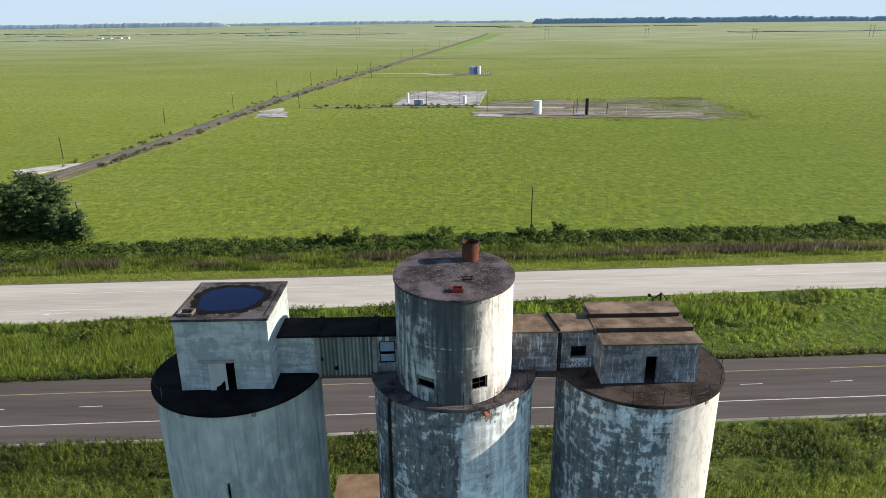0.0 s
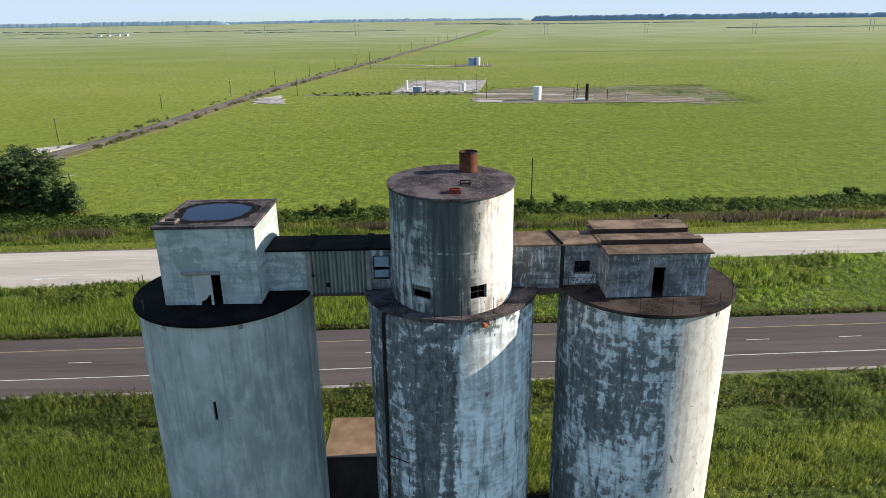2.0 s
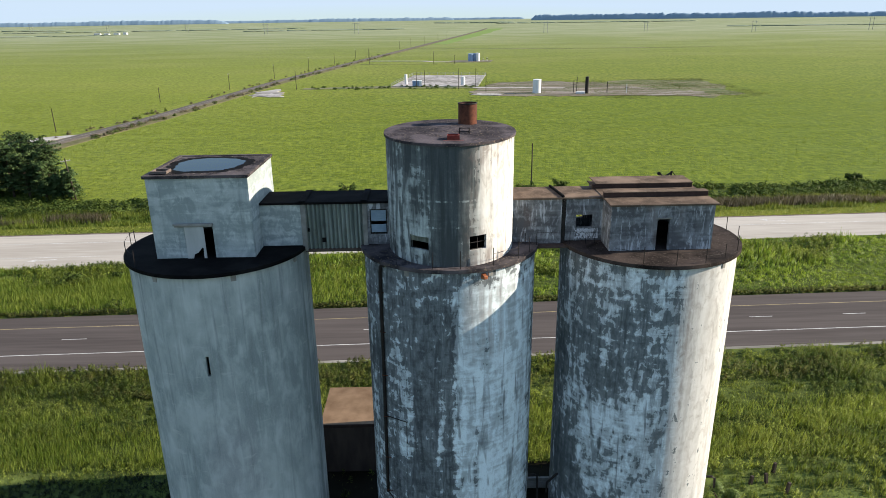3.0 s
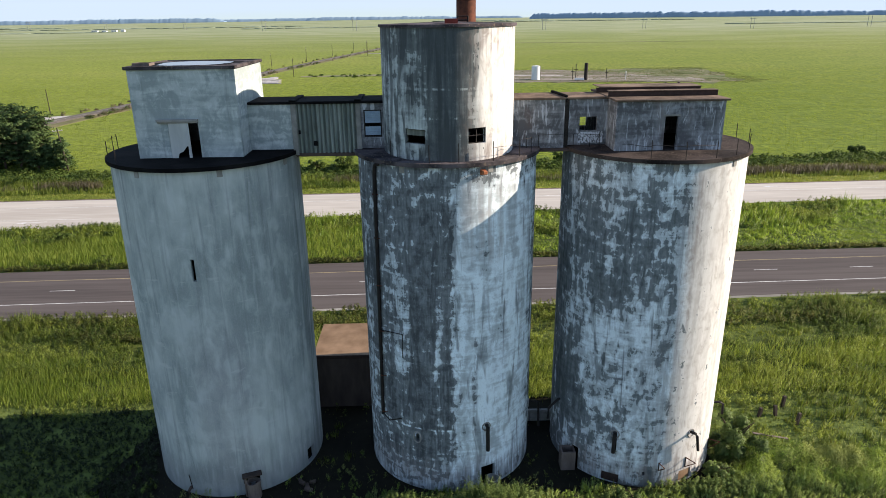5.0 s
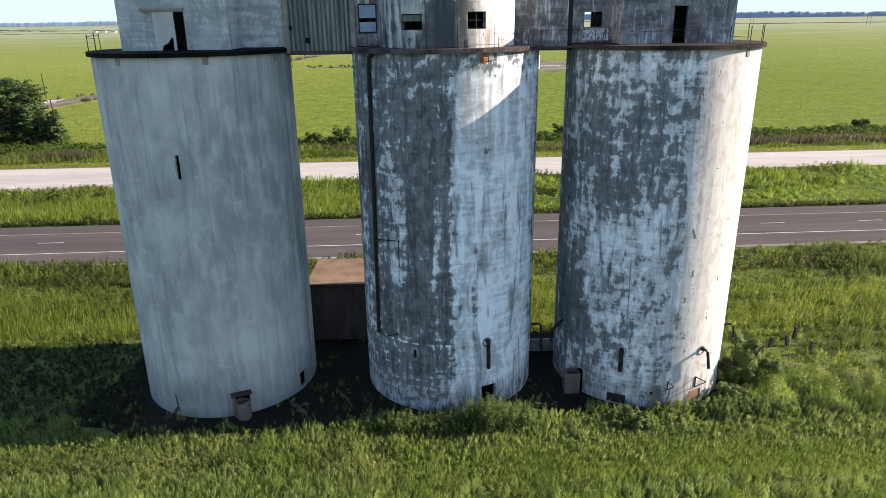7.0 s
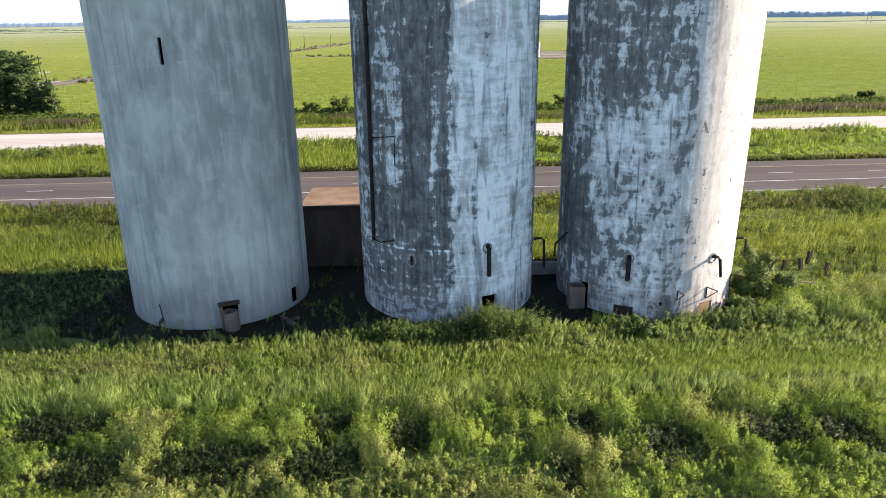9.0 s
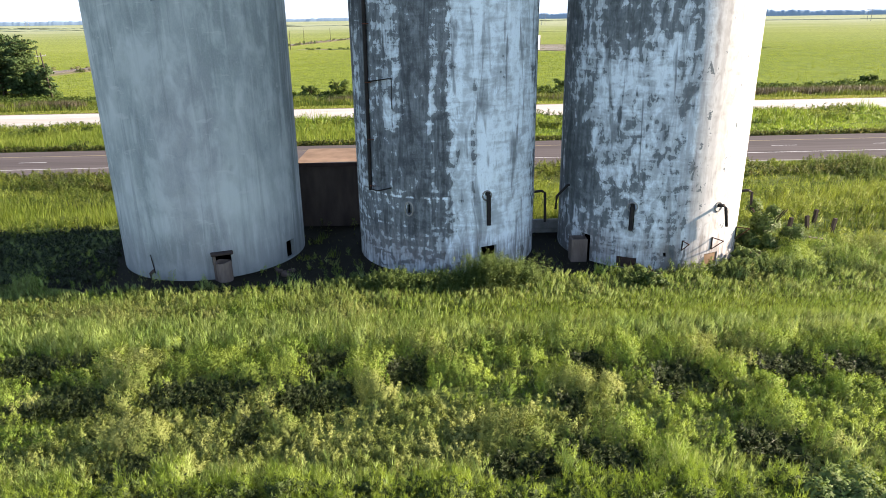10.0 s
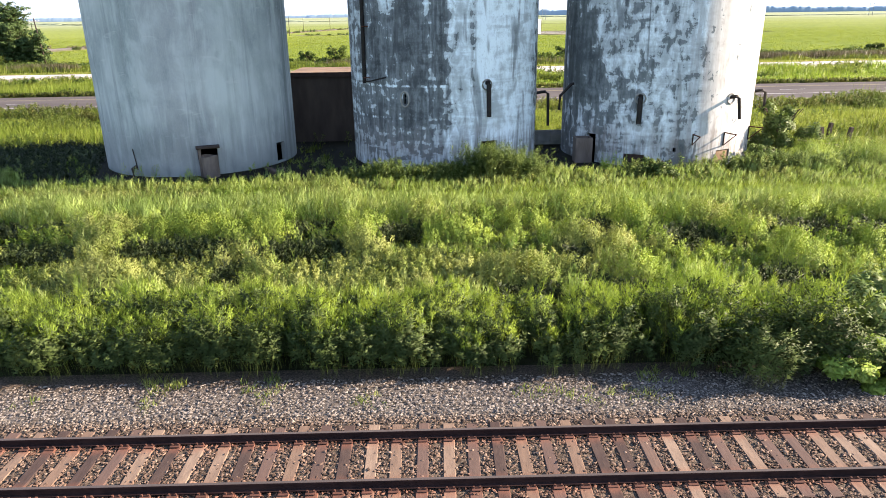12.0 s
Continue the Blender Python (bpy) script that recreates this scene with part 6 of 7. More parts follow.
s = Shader("railway_tie_wood", 0.92)
rnd = s.random()
grain = s.noise(2.6, 6, 0.65, (3.0, 0.9, 3))
base = s.mix(s.step(rnd, 0.25, 0.45), (0.045, 0.028, 0.024), (0.10, 0.062, 0.05))
base = s.mix(s.step(rnd, 0.55, 0.6), base, s.mix(s.step(rnd, 0.6, 1.0), (0.155, 0.10, 0.07), (0.225, 0.16, 0.117)))
s.bump(grain, 0.6, 0.02)
base = s.mix(s.math("MULTIPLY", s.step(grain, 0.38, 0.68), 0.42), base, (0.085, 0.055, 0.043))
M["tie"] = s.done(s.mix(s.math("MULTIPLY", s.math("MULTIPLY", rust_halo(s), s.step(s.xyz()[1], 11.56, 11.44)), 0.6), base, (0.20, 0.075, 0.045)))

tie_meshes = []
for k in range(3):
    bm = boxes((-0.115, 0.115, -1.255, 1.255, -0.16, 0.0), bevel=0.012)
    for v in bm.verts:
        v.co += Vector((random.uniform(-0.006, 0.006), random.uniform(-0.015, 0.015), random.uniform(-0.005, 0.003)))
    me = bpy.data.meshes.new("tie")
    bm.to_mesh(me)
    bm.free()
    me.materials.append(M["tie"])
    tie_meshes.append(me)
bm = boxes((-0.095, 0.095, -0.16, 0.16, 0.0, 0.02), bevel=0.004)
for sx in (-0.06, 0.06):
    for sy in (-0.09, 0.09):
        box(bm, sx - 0.016, sx + 0.016, sy - 0.016, sy + 0.016, 0.02, 0.055)
plate_mesh = bpy.data.meshes.new("tie_plate")
bm.to_mesh(plate_mesh)
bm.free()
plate_mesh.materials.append(M["rust_plate"])
TIE_TOP = RZ - 0.18
tie_x = []
x, i = -34.0, 0
while x < 34:
    tie_x.append(x)
    t = new("tie", tie_meshes[i % 3])
    t.parent = railway
    t.matrix_basis = pose(x, RY + random.uniform(-0.03, 0.03), TIE_TOP + random.uniform(-0.012, 0.0), 0, 0, random.uniform(-1.2, 1.2))
    if abs(x) < 16:
        for y in (RY - 0.7525, RY + 0.7525):
            p = new("tie_plate", plate_mesh)
            p.parent = railway
            p.matrix_basis = pose(x, y, TIE_TOP + 0.001)
    x += 0.497 + random.uniform(-0.025, 0.025)
    i += 1

# ballast bed and its stones
bm = bmesh.new()
prof = [(5.6, -0.02), (7.6, TIE_TOP - 0.06), (8.4, TIE_TOP - 0.05), (9.4, TIE_TOP - 0.035), (11.95, TIE_TOP - 0.035), (12.35, TIE_TOP - 0.08), (13.2, 0.16), (14.6, 0.04), (15.2, -0.03)]
rows = [[bm.verts.new((x, y, z)) for y, z in prof] for x in range(-60, 61, 5)]
for p, q in zip(rows, rows[1:]):
    for k in range(len(prof) - 1):
        bm.faces.new((p[k], q[k], q[k + 1], p[k + 1]))
s = Shader("ballast_bed_grit", 0.95)
n1, n2 = s.noise(22, 4, 0.65), s.noise(2.0, 4, 0.6)
c = s.mix(s.step(n1, 0.35, 0.7), (0.03, 0.021, 0.015), (0.15, 0.11, 0.08))
pale = s.mix(s.step(n1, 0.32, 0.66), (0.04, 0.033, 0.029), (0.14, 0.12, 0.105))
shoulder = s.math("MULTIPLY", s.step(s.xyz()[1], 12.0, 12.5), s.step(s.math("ADD", s.xyz()[1], s.math("MULTIPLY", n2, 1.2)), 15.0, 14.2))
s.bump(n1, 0.8, 0.03)
tagged(mesh_object("ballast_bed", bm, s.done(s.mix(shoulder, c, pale))), "low bank of grey-brown railway ballast", "ballast", kind="structure")


def ballast(n, x_half, seed):
    """Loose angular stones lying on the bank."""
    r = np.random.default_rng(seed)
    base = np.array([(1, 0, 0), (-0.9, 0.2, 0), (0.1, 1, 0.1), (0, -0.95, -0.1), (0.1, 0.1, 0.8), (-0.1, 0, -0.7), (0.6, 0.55, 0.45), (-0.55, -0.5, 0.45)])
    tri = np.array([(4, 0, 6), (4, 6, 2), (0, 2, 6), (4, 2, 1), (4, 1, 7), (4, 7, 3), (1, 3, 7), (4, 3, 0)])
    y = np.where(r.random(n) < 0.62, r.uniform(9.0, 12.3, n), r.uniform(12.0, 14.3, n))
    x = r.uniform(-1, 1, n) * x_half * (y + 1.5) / 16
    z = np.interp(y, [p[0] for p in prof], [p[1] for p in prof])
    size = r.uniform(0.017, 0.04, n) * np.where(r.random(n) < 0.06, 1.45, 1.0)
    a = r.uniform(0, 2 * np.pi, n)
    V = base[None] * r.uniform(0.45, 1.45, (n, 8, 1)) * (1.25, 0.7, 0.62) + r.normal(0, 0.14, (n, 8, 3))
    c, s_ = np.cos(a)[:, None], np.sin(a)[:, None]
    V = np.stack([V[..., 0] * c - V[..., 1] * s_, V[..., 0] * s_ + V[..., 1] * c, V[..., 2]], -1) * size[:, None, None]
    V += np.stack([x, y, z + size * 0.35 + r.uniform(0, 0.02, n)], -1)[:, None]
    on_tie = np.abs(x[:, None] - np.array(tie_x)).min(1) < 0.12
    keep = ~(on_tie & (np.abs(y - RY) < 1.28)) | (r.random(n) < 0.06)
    F = (tri[None] + 8 * np.arange(n)[:, None, None])[keep].reshape(-1, 3)
    tagged(raw_mesh("ballast_stones", V.reshape(-1, 3), F, M["stone"]), "loose angular grey and brown ballast stones", "ballast", kind="stuff")


s = Shader("ballast_stone", 0.9)
isl = s.island()
near_track = s.step(s.xyz()[1], 12.6, 11.6)
dirt = s.math("MULTIPLY", near_track, s.step(s.noise(1.2, 3, 0.5), 0.35, 0.6))
c = s.mix(s.step(isl, 0.0, 0.75), (0.04, 0.031, 0.025), (0.175, 0.143, 0.113))
c = s.mix(s.step(isl, 0.72, 0.98), c, (0.32, 0.275, 0.23))
c = s.mix(s.math("MULTIPLY", near_track, 0.75), c, s.mix(isl, (0.03, 0.016, 0.011), (0.225, 0.134, 0.09)))
c = s.mix(s.math("MULTIPLY", rust_halo(s), 0.6), c, s.mix(isl, (0.06, 0.018, 0.01), (0.22, 0.08, 0.042)))
yy = s.xyz()[1]
c = s.mix(s.math("MULTIPLY", s.math("MULTIPLY", s.step(yy, 12.1, 12.7), s.step(yy, 14.5, 13.7)), s.math("MULTIPLY", s.step(isl, 0.1, 0.8), 0.85)), c, (0.225, 0.196, 0.174))
s.bump(s.noise(60, 3), 0.4, 0.004)
M["stone"] = s.done(c)
ballast(35000, 12.5, 11)
# ---- plants ----
def blades(name, x, y, z, h, w, mat, label, lean=0.35, category="grass", seed=1, bent=True, stray=0.25):
    """Grass: one tapered, bent blade at each place."""
    r = np.random.default_rng(seed)
    n = len(x)
    a, b = r.uniform(0, 2 * np.pi, n), r.uniform(0, 2 * np.pi, n)
    side = np.stack([np.cos(a), np.sin(a), np.zeros(n)], -1) * (w / 2)[:, None]
    bend = np.stack([np.cos(b), np.sin(b), np.zeros(n)], -1) * (h * lean * r.uniform(0.2, 1.3, n))[:, None]
    root = np.stack([x, y, z - 0.03], -1)
    up = np.stack([np.zeros(n), np.zeros(n), h], -1)
    tip = root + bend + up
    k = np.arange(n)[:, None]
    if bent:
        mid = root + bend * 0.32 + up * 0.58
        V = np.stack([root - side, root + side, mid - side * 0.85, mid + side * 0.85, tip], 1)
        F = np.stack([k * 5 + np.array([[0, 1, 3]]), k * 5 + np.array([[0, 3, 2]]), k * 5 + np.array([[2, 3, 4]])], 1)
    else:
        V = np.stack([root - side, root + side, tip], 1)
        F = k * 3 + np.array([[0, 1, 2]])
    N = unit(np.array((0, 0, 1.0)) + unit(bend) * 0.3 + r.normal(0, stray, (n, 3)))
    return tagged(raw_mesh(name, V.reshape(-1, 3), F.reshape(-1, 3), mat, np.repeat(N, V.shape[1], 0)), label, category, kind="stuff")


def scatter(n, y0, y1, half, seed, dense=None, sloped=False):
    """Places over a widening stretch of ground, thinned out by dense(x, y) from 0 to 1."""
    r = np.random.default_rng(seed)
    y = np.sqrt(r.uniform(y0 * y0, y1 * y1, n)) if y0 > 0 else r.uniform(y0, y1, n)
    x = r.uniform(-1, 1, n) * (half[0] + (half[1] - half[0]) * (y - y0) / (y1 - y0))
    if sloped:
        y = y + SLOPE * x
    keep = np.ones(n, bool)
    for cx in (LX, CX, RX):
        keep &= np.hypot(x - cx, y - CY) > SR + 0.12
    keep &= ~((x > -9.9) & (x < -5.2) & (y > 47.9) & (y < 54.1))
    keep &= ~bare(x, y) | (r.random(n) < 0.05)
    if dense is not None:
        keep &= r.random(n) < dense(x, y)
    return x[keep], y[keep]


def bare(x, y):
    """Where other plants are kept away: the bare earth and the ground in the silos' shadow."""
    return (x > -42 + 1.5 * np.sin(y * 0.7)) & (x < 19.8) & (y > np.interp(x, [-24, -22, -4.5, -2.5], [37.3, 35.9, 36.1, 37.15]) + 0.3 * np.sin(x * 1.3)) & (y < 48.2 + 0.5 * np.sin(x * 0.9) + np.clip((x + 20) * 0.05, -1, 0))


def leaves(centres, per, size, seed, flat=0.5, squash=1.0):
    """Leaf quads on ragged domes: centres are (x, y, z, radius, height)."""
    r = np.random.default_rng(seed)
    c = np.repeat(np.asarray(centres, float), per, 0)
    n = len(c)
    d = r.normal(0, 1, (n, 3))
    d[:, 2] = np.abs(d[:, 2]) * 0.9
    d /= np.linalg.norm(d, axis=1, keepdims=True)
    rad = r.uniform(0.25, 1.0, n) ** 0.45
    lump = 0.75 + 0.5 * lattice_noise(c[:, 0] * 3 + np.arctan2(d[:, 1], d[:, 0]) * 1.6, c[:, 1] * 3 + d[:, 2] * 3.0, 0.7, seed + 1)
    p = np.stack([c[:, 0] + d[:, 0] * rad * c[:, 3] * lump, c[:, 1] + d[:, 1] * rad * c[:, 3] * lump, c[:, 2] + (0.06 + d[:, 2] * rad * lump) * c[:, 4] * squash], -1)
    nrm = d * (1 - flat) + np.array((0, 0, flat)) + r.normal(0, 0.45, (n, 3))
    nrm /= np.linalg.norm(nrm, axis=1, keepdims=True)
    t = np.cross(nrm, r.normal(0, 1, (n, 3)))
    t /= np.linalg.norm(t, axis=1, keepdims=True)
    s = np.cross(nrm, t)
    L = (size * r.uniform(0.6, 1.3, n))[:, None]
    V = np.stack([p - t * L, p - s * L * 0.42 + nrm * L * 0.1, p + t * L, p + s * L * 0.42 + nrm * L * 0.1], 1)
    k = np.arange(n)[:, None] * 4
    F = np.stack([k + np.array([[0, 1, 2]]), k + np.array([[0, 2, 3]])], 1)
    N = unit(d * (1.0, 1.0, 0.9) + np.array((0, 0, 0.35)) + r.normal(0, 0.25, (n, 3)))
    return V.reshape(-1, 3), F.reshape(-1, 3), np.repeat(N, 4, 0)


def clumps(n, y0, y1, half, rad, high, seed, dense=None):
    r = np.random.default_rng(seed)
    x, y = scatter(n, y0, y1, half, seed, dense)
    m = len(x)
    s = r.uniform(0.6, 1.25, m)
    return np.stack([x, y, np.zeros(m), rad * s, high * s * r.uniform(0.8, 1.2, m)], -1)


# the weedy ground between the railway and the silos
def tufts(name, c, per, w, mat, label, seed, bent=True, spread=0.75):
    """Grass in clumps: c is (x, y, radius, height); the blades lean outwards from each clump's middle."""
    r = np.random.default_rng(seed)
    q = np.repeat(c, per, 0)
    n = len(q)
    a, d = r.uniform(0, 2 * np.pi, n), np.sqrt(r.random(n))
    out = np.stack([np.cos(a), np.sin(a), np.zeros(n)], -1)
    root = np.stack([q[:, 0], q[:, 1], np.full(n, -0.03)], -1) + out * (d * q[:, 2] * 0.7)[:, None]
    h = q[:, 3] * (1.05 - 0.5 * d * d) * r.uniform(0.65, 1.15, n)
    b = a + r.normal(0, 0.6, n)
    bend = np.stack([np.cos(b), np.sin(b), np.zeros(n)], -1) * (h * spread * (0.15 + 0.6 * d) * r.uniform(0.4, 1.3, n))[:, None]
    s = r.uniform(0, 2 * np.pi, n)
    ww = w * r.uniform(0.6, 1.4, n)
    side = np.stack([np.cos(s), np.sin(s), np.zeros(n)], -1) * (ww / 2)[:, None]
    up = np.stack([np.zeros(n), np.zeros(n), h], -1)
    tip = root + bend + up
    k = np.arange(n)[:, None]
    if bent:
        mid = root + bend * 0.3 + up * 0.62
        V = np.stack([root - side * 0.7, root + side * 0.7, mid - side, mid + side, tip], 1)
        F = np.stack([k * 5 + np.array([[0, 1, 3]]), k * 5 + np.array([[0, 3, 2]]), k * 5 + np.array([[2, 3, 4]])], 1)
    else:
        V = np.stack([root - side, root + side, tip], 1)
        F = k * 3 + np.array([[0, 1, 2]])
    N = unit(np.array((0, 0, 0.8)) + out * d[:, None] * 0.9 + r.normal(0, 0.22, (n, 3)))
    return tagged(raw_mesh(name, V.reshape(-1, 3), F.reshape(-1, 3), mat, np.repeat(N, V.shape[1], 0)), label, "grass", kind="stuff")


def tuft_spots(n, y0, y1, half, rad, high, seed, dense=None, cell=3.0, sloped=False):
    r = np.random.default_rng(seed + 500)
    x, y = scatter(n, y0, y1, half, seed, dense, sloped)
    f = lattice_noise(x, y * 1.5, cell, seed + 1) * 0.6 + lattice_noise(x, y * 1.5, cell * 2.7, seed + 2) * 0.6
    hh = high * (0.3 + 2.1 * f ** 3) * r.uniform(0.7, 1.25, len(x))
    return np.stack([x, y, rad * r.uniform(0.6, 1.3, len(x)), hh], -1)


def strip_mown(y, x):
    """A lower, smoother strip in front of the silos."""
    return np.exp(-((y - 31.6 - 0.8 * np.sin(x * 0.12)) / 1.9) ** 4) * np.interp(x, [-4, 5], [0.1, 1.0])


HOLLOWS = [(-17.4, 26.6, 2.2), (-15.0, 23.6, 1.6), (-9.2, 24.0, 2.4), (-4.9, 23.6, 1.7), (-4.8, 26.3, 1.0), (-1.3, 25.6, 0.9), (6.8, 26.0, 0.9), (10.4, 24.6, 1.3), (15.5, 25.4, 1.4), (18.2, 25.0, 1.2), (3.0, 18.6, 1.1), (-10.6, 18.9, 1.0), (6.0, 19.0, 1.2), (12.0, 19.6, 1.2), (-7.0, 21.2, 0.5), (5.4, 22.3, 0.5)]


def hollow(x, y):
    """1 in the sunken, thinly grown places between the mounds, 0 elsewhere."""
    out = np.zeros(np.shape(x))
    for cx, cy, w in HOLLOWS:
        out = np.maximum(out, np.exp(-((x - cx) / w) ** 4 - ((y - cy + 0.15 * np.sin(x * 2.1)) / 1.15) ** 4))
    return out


def hedge_line(x):
    """Where the front of the hedge stands along the railway."""
    return 14.5 - 0.04 * x - 0.1 * np.clip(x - 6, 0, 6)


def weed_mounds():
    """(x, y, radius, height) of every bush and tussock between the railway and the silos."""
    rm = np.random.default_rng(77)
    out = [(-6.3, 24.9, 0.85, 1.7), (16.9, 25.5, 0.8, 1.6), (-3.0, 24.8, 1.2, 1.3), (-2.4, 26.4, 1.0, 1.3), (-8.3, 25.4, 1.2, 1.2), (-13.2, 25.4, 1.3, 1.2), (11.7, 25.3, 0.9, 1.3), (0.9, 25.4, 1.1, 1.0), (-6.9, 27.2, 1.2, 1.2), (19.6, 26.0, 1.3, 1.2),
           (-0.4, 27.6, 1.2, 1.2), (4.2, 27.6, 1.0, 1.0), (8.6, 26.8, 1.1, 1.1)]
    for row, y0, gap, rad, high in ((0, 0.3, 0.8, 0.75, 1.4), (1, 1.1, 0.95, 0.9, 1.7), (2, 2.1, 1.1, 0.9, 1.5), (3, 3.1, 1.3, 0.9, 1.1)):
        x = -19.0
        while x < 19:
            out.append((x, hedge_line(x) + y0 + rm.normal(0, 0.2), rad * rm.uniform(0.7, 1.25), high * rm.uniform(0.7, 1.12) * (1.2 if x > 6 else 1.0)))
            x += gap * rm.uniform(0.6, 1.5)
    for n, y0, y1, r0, r1, h0, h1 in ((1300, 18.0, 23.2, 0.18, 0.42, 0.35, 0.62), (300, 23.4, 28.4, 0.3, 0.9, 0.5, 1.0), (200, 28.2, 30.6, 0.5, 1.1, 0.45, 0.75), (130, 32.6, 36.2, 0.4, 0.9, 0.3, 0.5), (420, 36.2, 41.0, 0.4, 0.9, 0.4, 0.9)):
        y = rm.uniform(y0, y1, n)
        x = rm.uniform(-1, 1, n) * (16 + (y - 18) * 0.85)
        out += list(zip(x, y, rm.uniform(r0, r1, n), rm.uniform(h0, h1, n)))
    y = rm.uniform(36.6, 40.6, 70)
    out += list(zip(rm.uniform(20.5, 36, 70), y, rm.uniform(0.7, 1.3, 70), rm.uniform(0.9, 1.6, 70)))
    for cx, cy, w in HOLLOWS:
        for k in range(3):
            out.append((cx + w * rm.uniform(-0.9, 0.9), cy + rm.uniform(1.7, 2.1), rm.uniform(0.8, 1.3), rm.uniform(0.9, 1.3)))
        out.append((cx + w + 0.7, cy + rm.uniform(-0.2, 0.5), rm.uniform(0.7, 1.0), rm.uniform(0.9, 1.35)))
    return np.array(out)


# the height of the growth, kept on a fine grid with its slopes
GX, GY, GS = np.arange(-38, 38, 0.1), np.arange(12.5, 41, 0.1), 0.1
gx, gy = np.meshgrid(GX, GY, indexing="ij")
growth = 0.14 + 0.28 * lattice_noise(gx, gy, 1.7, 202) + 0.3 * np.clip((gy - 28) / 1.5, 0, 1) * np.clip((34 - gy) / 2.0, 0, 1)
growth[gy < hedge_line(gx) + 0.5 * lattice_noise(gx, gy, 0.9, 206) - 0.2] = 0.0
for mx, my, mr, mh in weed_mounds():
    i0, i1, j0, j1 = (int(max(0, v)) for v in ((mx - mr + 38) * 10, (mx + mr + 38) * 10 + 2, (my - mr - 12.5) * 10, (my + mr - 12.5) * 10 + 2))
    q = ((gx[i0:i1, j0:j1] - mx) ** 2 + (gy[i0:i1, j0:j1] - my) ** 2) / mr ** 2
    growth[i0:i1, j0:j1] = np.maximum(growth[i0:i1, j0:j1], mh * np.clip(1 - q, 0, 1) ** 0.45)
growth *= (1 - 0.85 * strip_mown(gy, gx)) * (1 - 0.88 * hollow(gx, gy))
slope_x, slope_y = np.gradient(growth, GS)
for _ in range(3):
    slope_x, slope_y = [(v + np.roll(v, 1, 0) + np.roll(v, -1, 0) + np.roll(v, 1, 1) + np.roll(v, -1, 1)) / 5 for v in (slope_x, slope_y)]


def on_grid(table, x, y):
    return table[np.clip(((x + 38) / GS).astype(int), 0, len(GX) - 1), np.clip(((y - 12.5) / GS).astype(int), 0, len(GY) - 1)]


def weed_height(x, y):
    return on_grid(growth, x, y)


def sprigs(name, x, y, h, per, size, mat, label, seed, start=0.3, bushy=0.16, stalk=0.008, tip=(0, 0), rise=(0.1, 1.1), slim=0.2, mass=True):
    """Leafy upright weeds: each stem carries narrow leaves that point up and outwards and get shorter towards the tip; leaves face the way their mound slopes."""
    r = np.random.default_rng(seed)
    n = len(x)
    lean = (r.normal(0, 0.16, (n, 2)) + np.array(tip)) * h[:, None]
    f = np.sort(r.random((n, per)) ** 0.8, 1) * (1 - start) + start
    a, up = r.uniform(0, 2 * np.pi, (n, per)), r.uniform(rise[0], rise[1], (n, per))
    side = bushy * (1.15 - f) * r.random((n, per)) * h[:, None]
    P = np.stack([x[:, None] + lean[:, :1] * f ** 2 + np.cos(a) * side, y[:, None] + lean[:, 1:] * f ** 2 + np.sin(a) * side, h[:, None] * f], -1)
    D = np.stack([np.cos(a) * np.cos(up), np.sin(a) * np.cos(up), np.sin(up)], -1)
    L = (size * (1.25 - 0.6 * f) * r.uniform(0.7, 1.3, (n, per)))[..., None]
    S = unit(np.cross(D, r.normal(0, 0.5, (n, per, 3)) + np.array((0, 0, 1.0))))
    V = np.stack([P - S * L * slim, P + S * L * slim, P + D * L], 2).reshape(-1, 3)
    if mass:
        g = np.stack([-on_grid(slope_x, x, y), -on_grid(slope_y, x, y)], -1)
        g /= np.maximum(1.0, np.linalg.norm(g, axis=1, keepdims=True) / 2.4)
    else:
        g = np.zeros((n, 2))
    out = np.stack([np.cos(a), np.sin(a)], -1) * 0.3 + g[:, None] * (1.25 - 0.5 * f)[..., None]
    N = unit(np.concatenate([out, np.full((n, per, 1), 0.5)], -1) + r.normal(0, 0.14, (n, per, 3)))
    N = np.repeat(N.reshape(-1, 3), 3, 0)
    stem = np.stack([np.stack([x - stalk, y, np.full(n, -0.03)], -1), np.stack([x + stalk, y, np.full(n, -0.03)], -1), np.stack([x + lean[:, 0], y + lean[:, 1], h], -1)], 1).reshape(-1, 3)
    V, N = np.concatenate([V, stem]), np.concatenate([N, np.repeat(np.array([[0, -0.7, 0.7]]), len(stem), 0)])
    return tagged(raw_mesh(name, V, np.arange(len(V)).reshape(-1, 3), mat, N), label, "weeds", kind="stuff")


strip_mown_at = lambda x, y: strip_mown(y, x)
r = np.random.default_rng(5)
full = lambda x, y: np.clip((weed_height(x, y) - 0.12) / 0.4, 0.3, 1)
vivid = lambda x, y: np.clip((lattice_noise(x, y * 1.2, 3.2, 301) - 0.45) * 5 + np.exp(-((y - 26.0) / 2.2) ** 4) * 1.1 + np.exp(-((y - 17.5) / 1.4) ** 4) * 0.5, 0, 1)
feathery = lambda x, y: np.clip(np.exp(-((y - 29.6) / 1.7) ** 4) * 0.9 + np.exp(-((y - 18.3) / 1.0) ** 4) * 0.8 + np.interp(y, [32, 33], [0, 0.35]) + 0.4 * strip_mown(y, x), 0.03, 1)
x, y = scatter(36000, 18.0, 40.9, (16, 34), 53, lambda x, y: full(x, y) * (1 - vivid(x, y)) * (1 - 0.8 * feathery(x, y)) * (1 - 0.9 * hollow(x, y)))
h = weed_height(x, y) * r.uniform(0.75, 1.12, len(x))
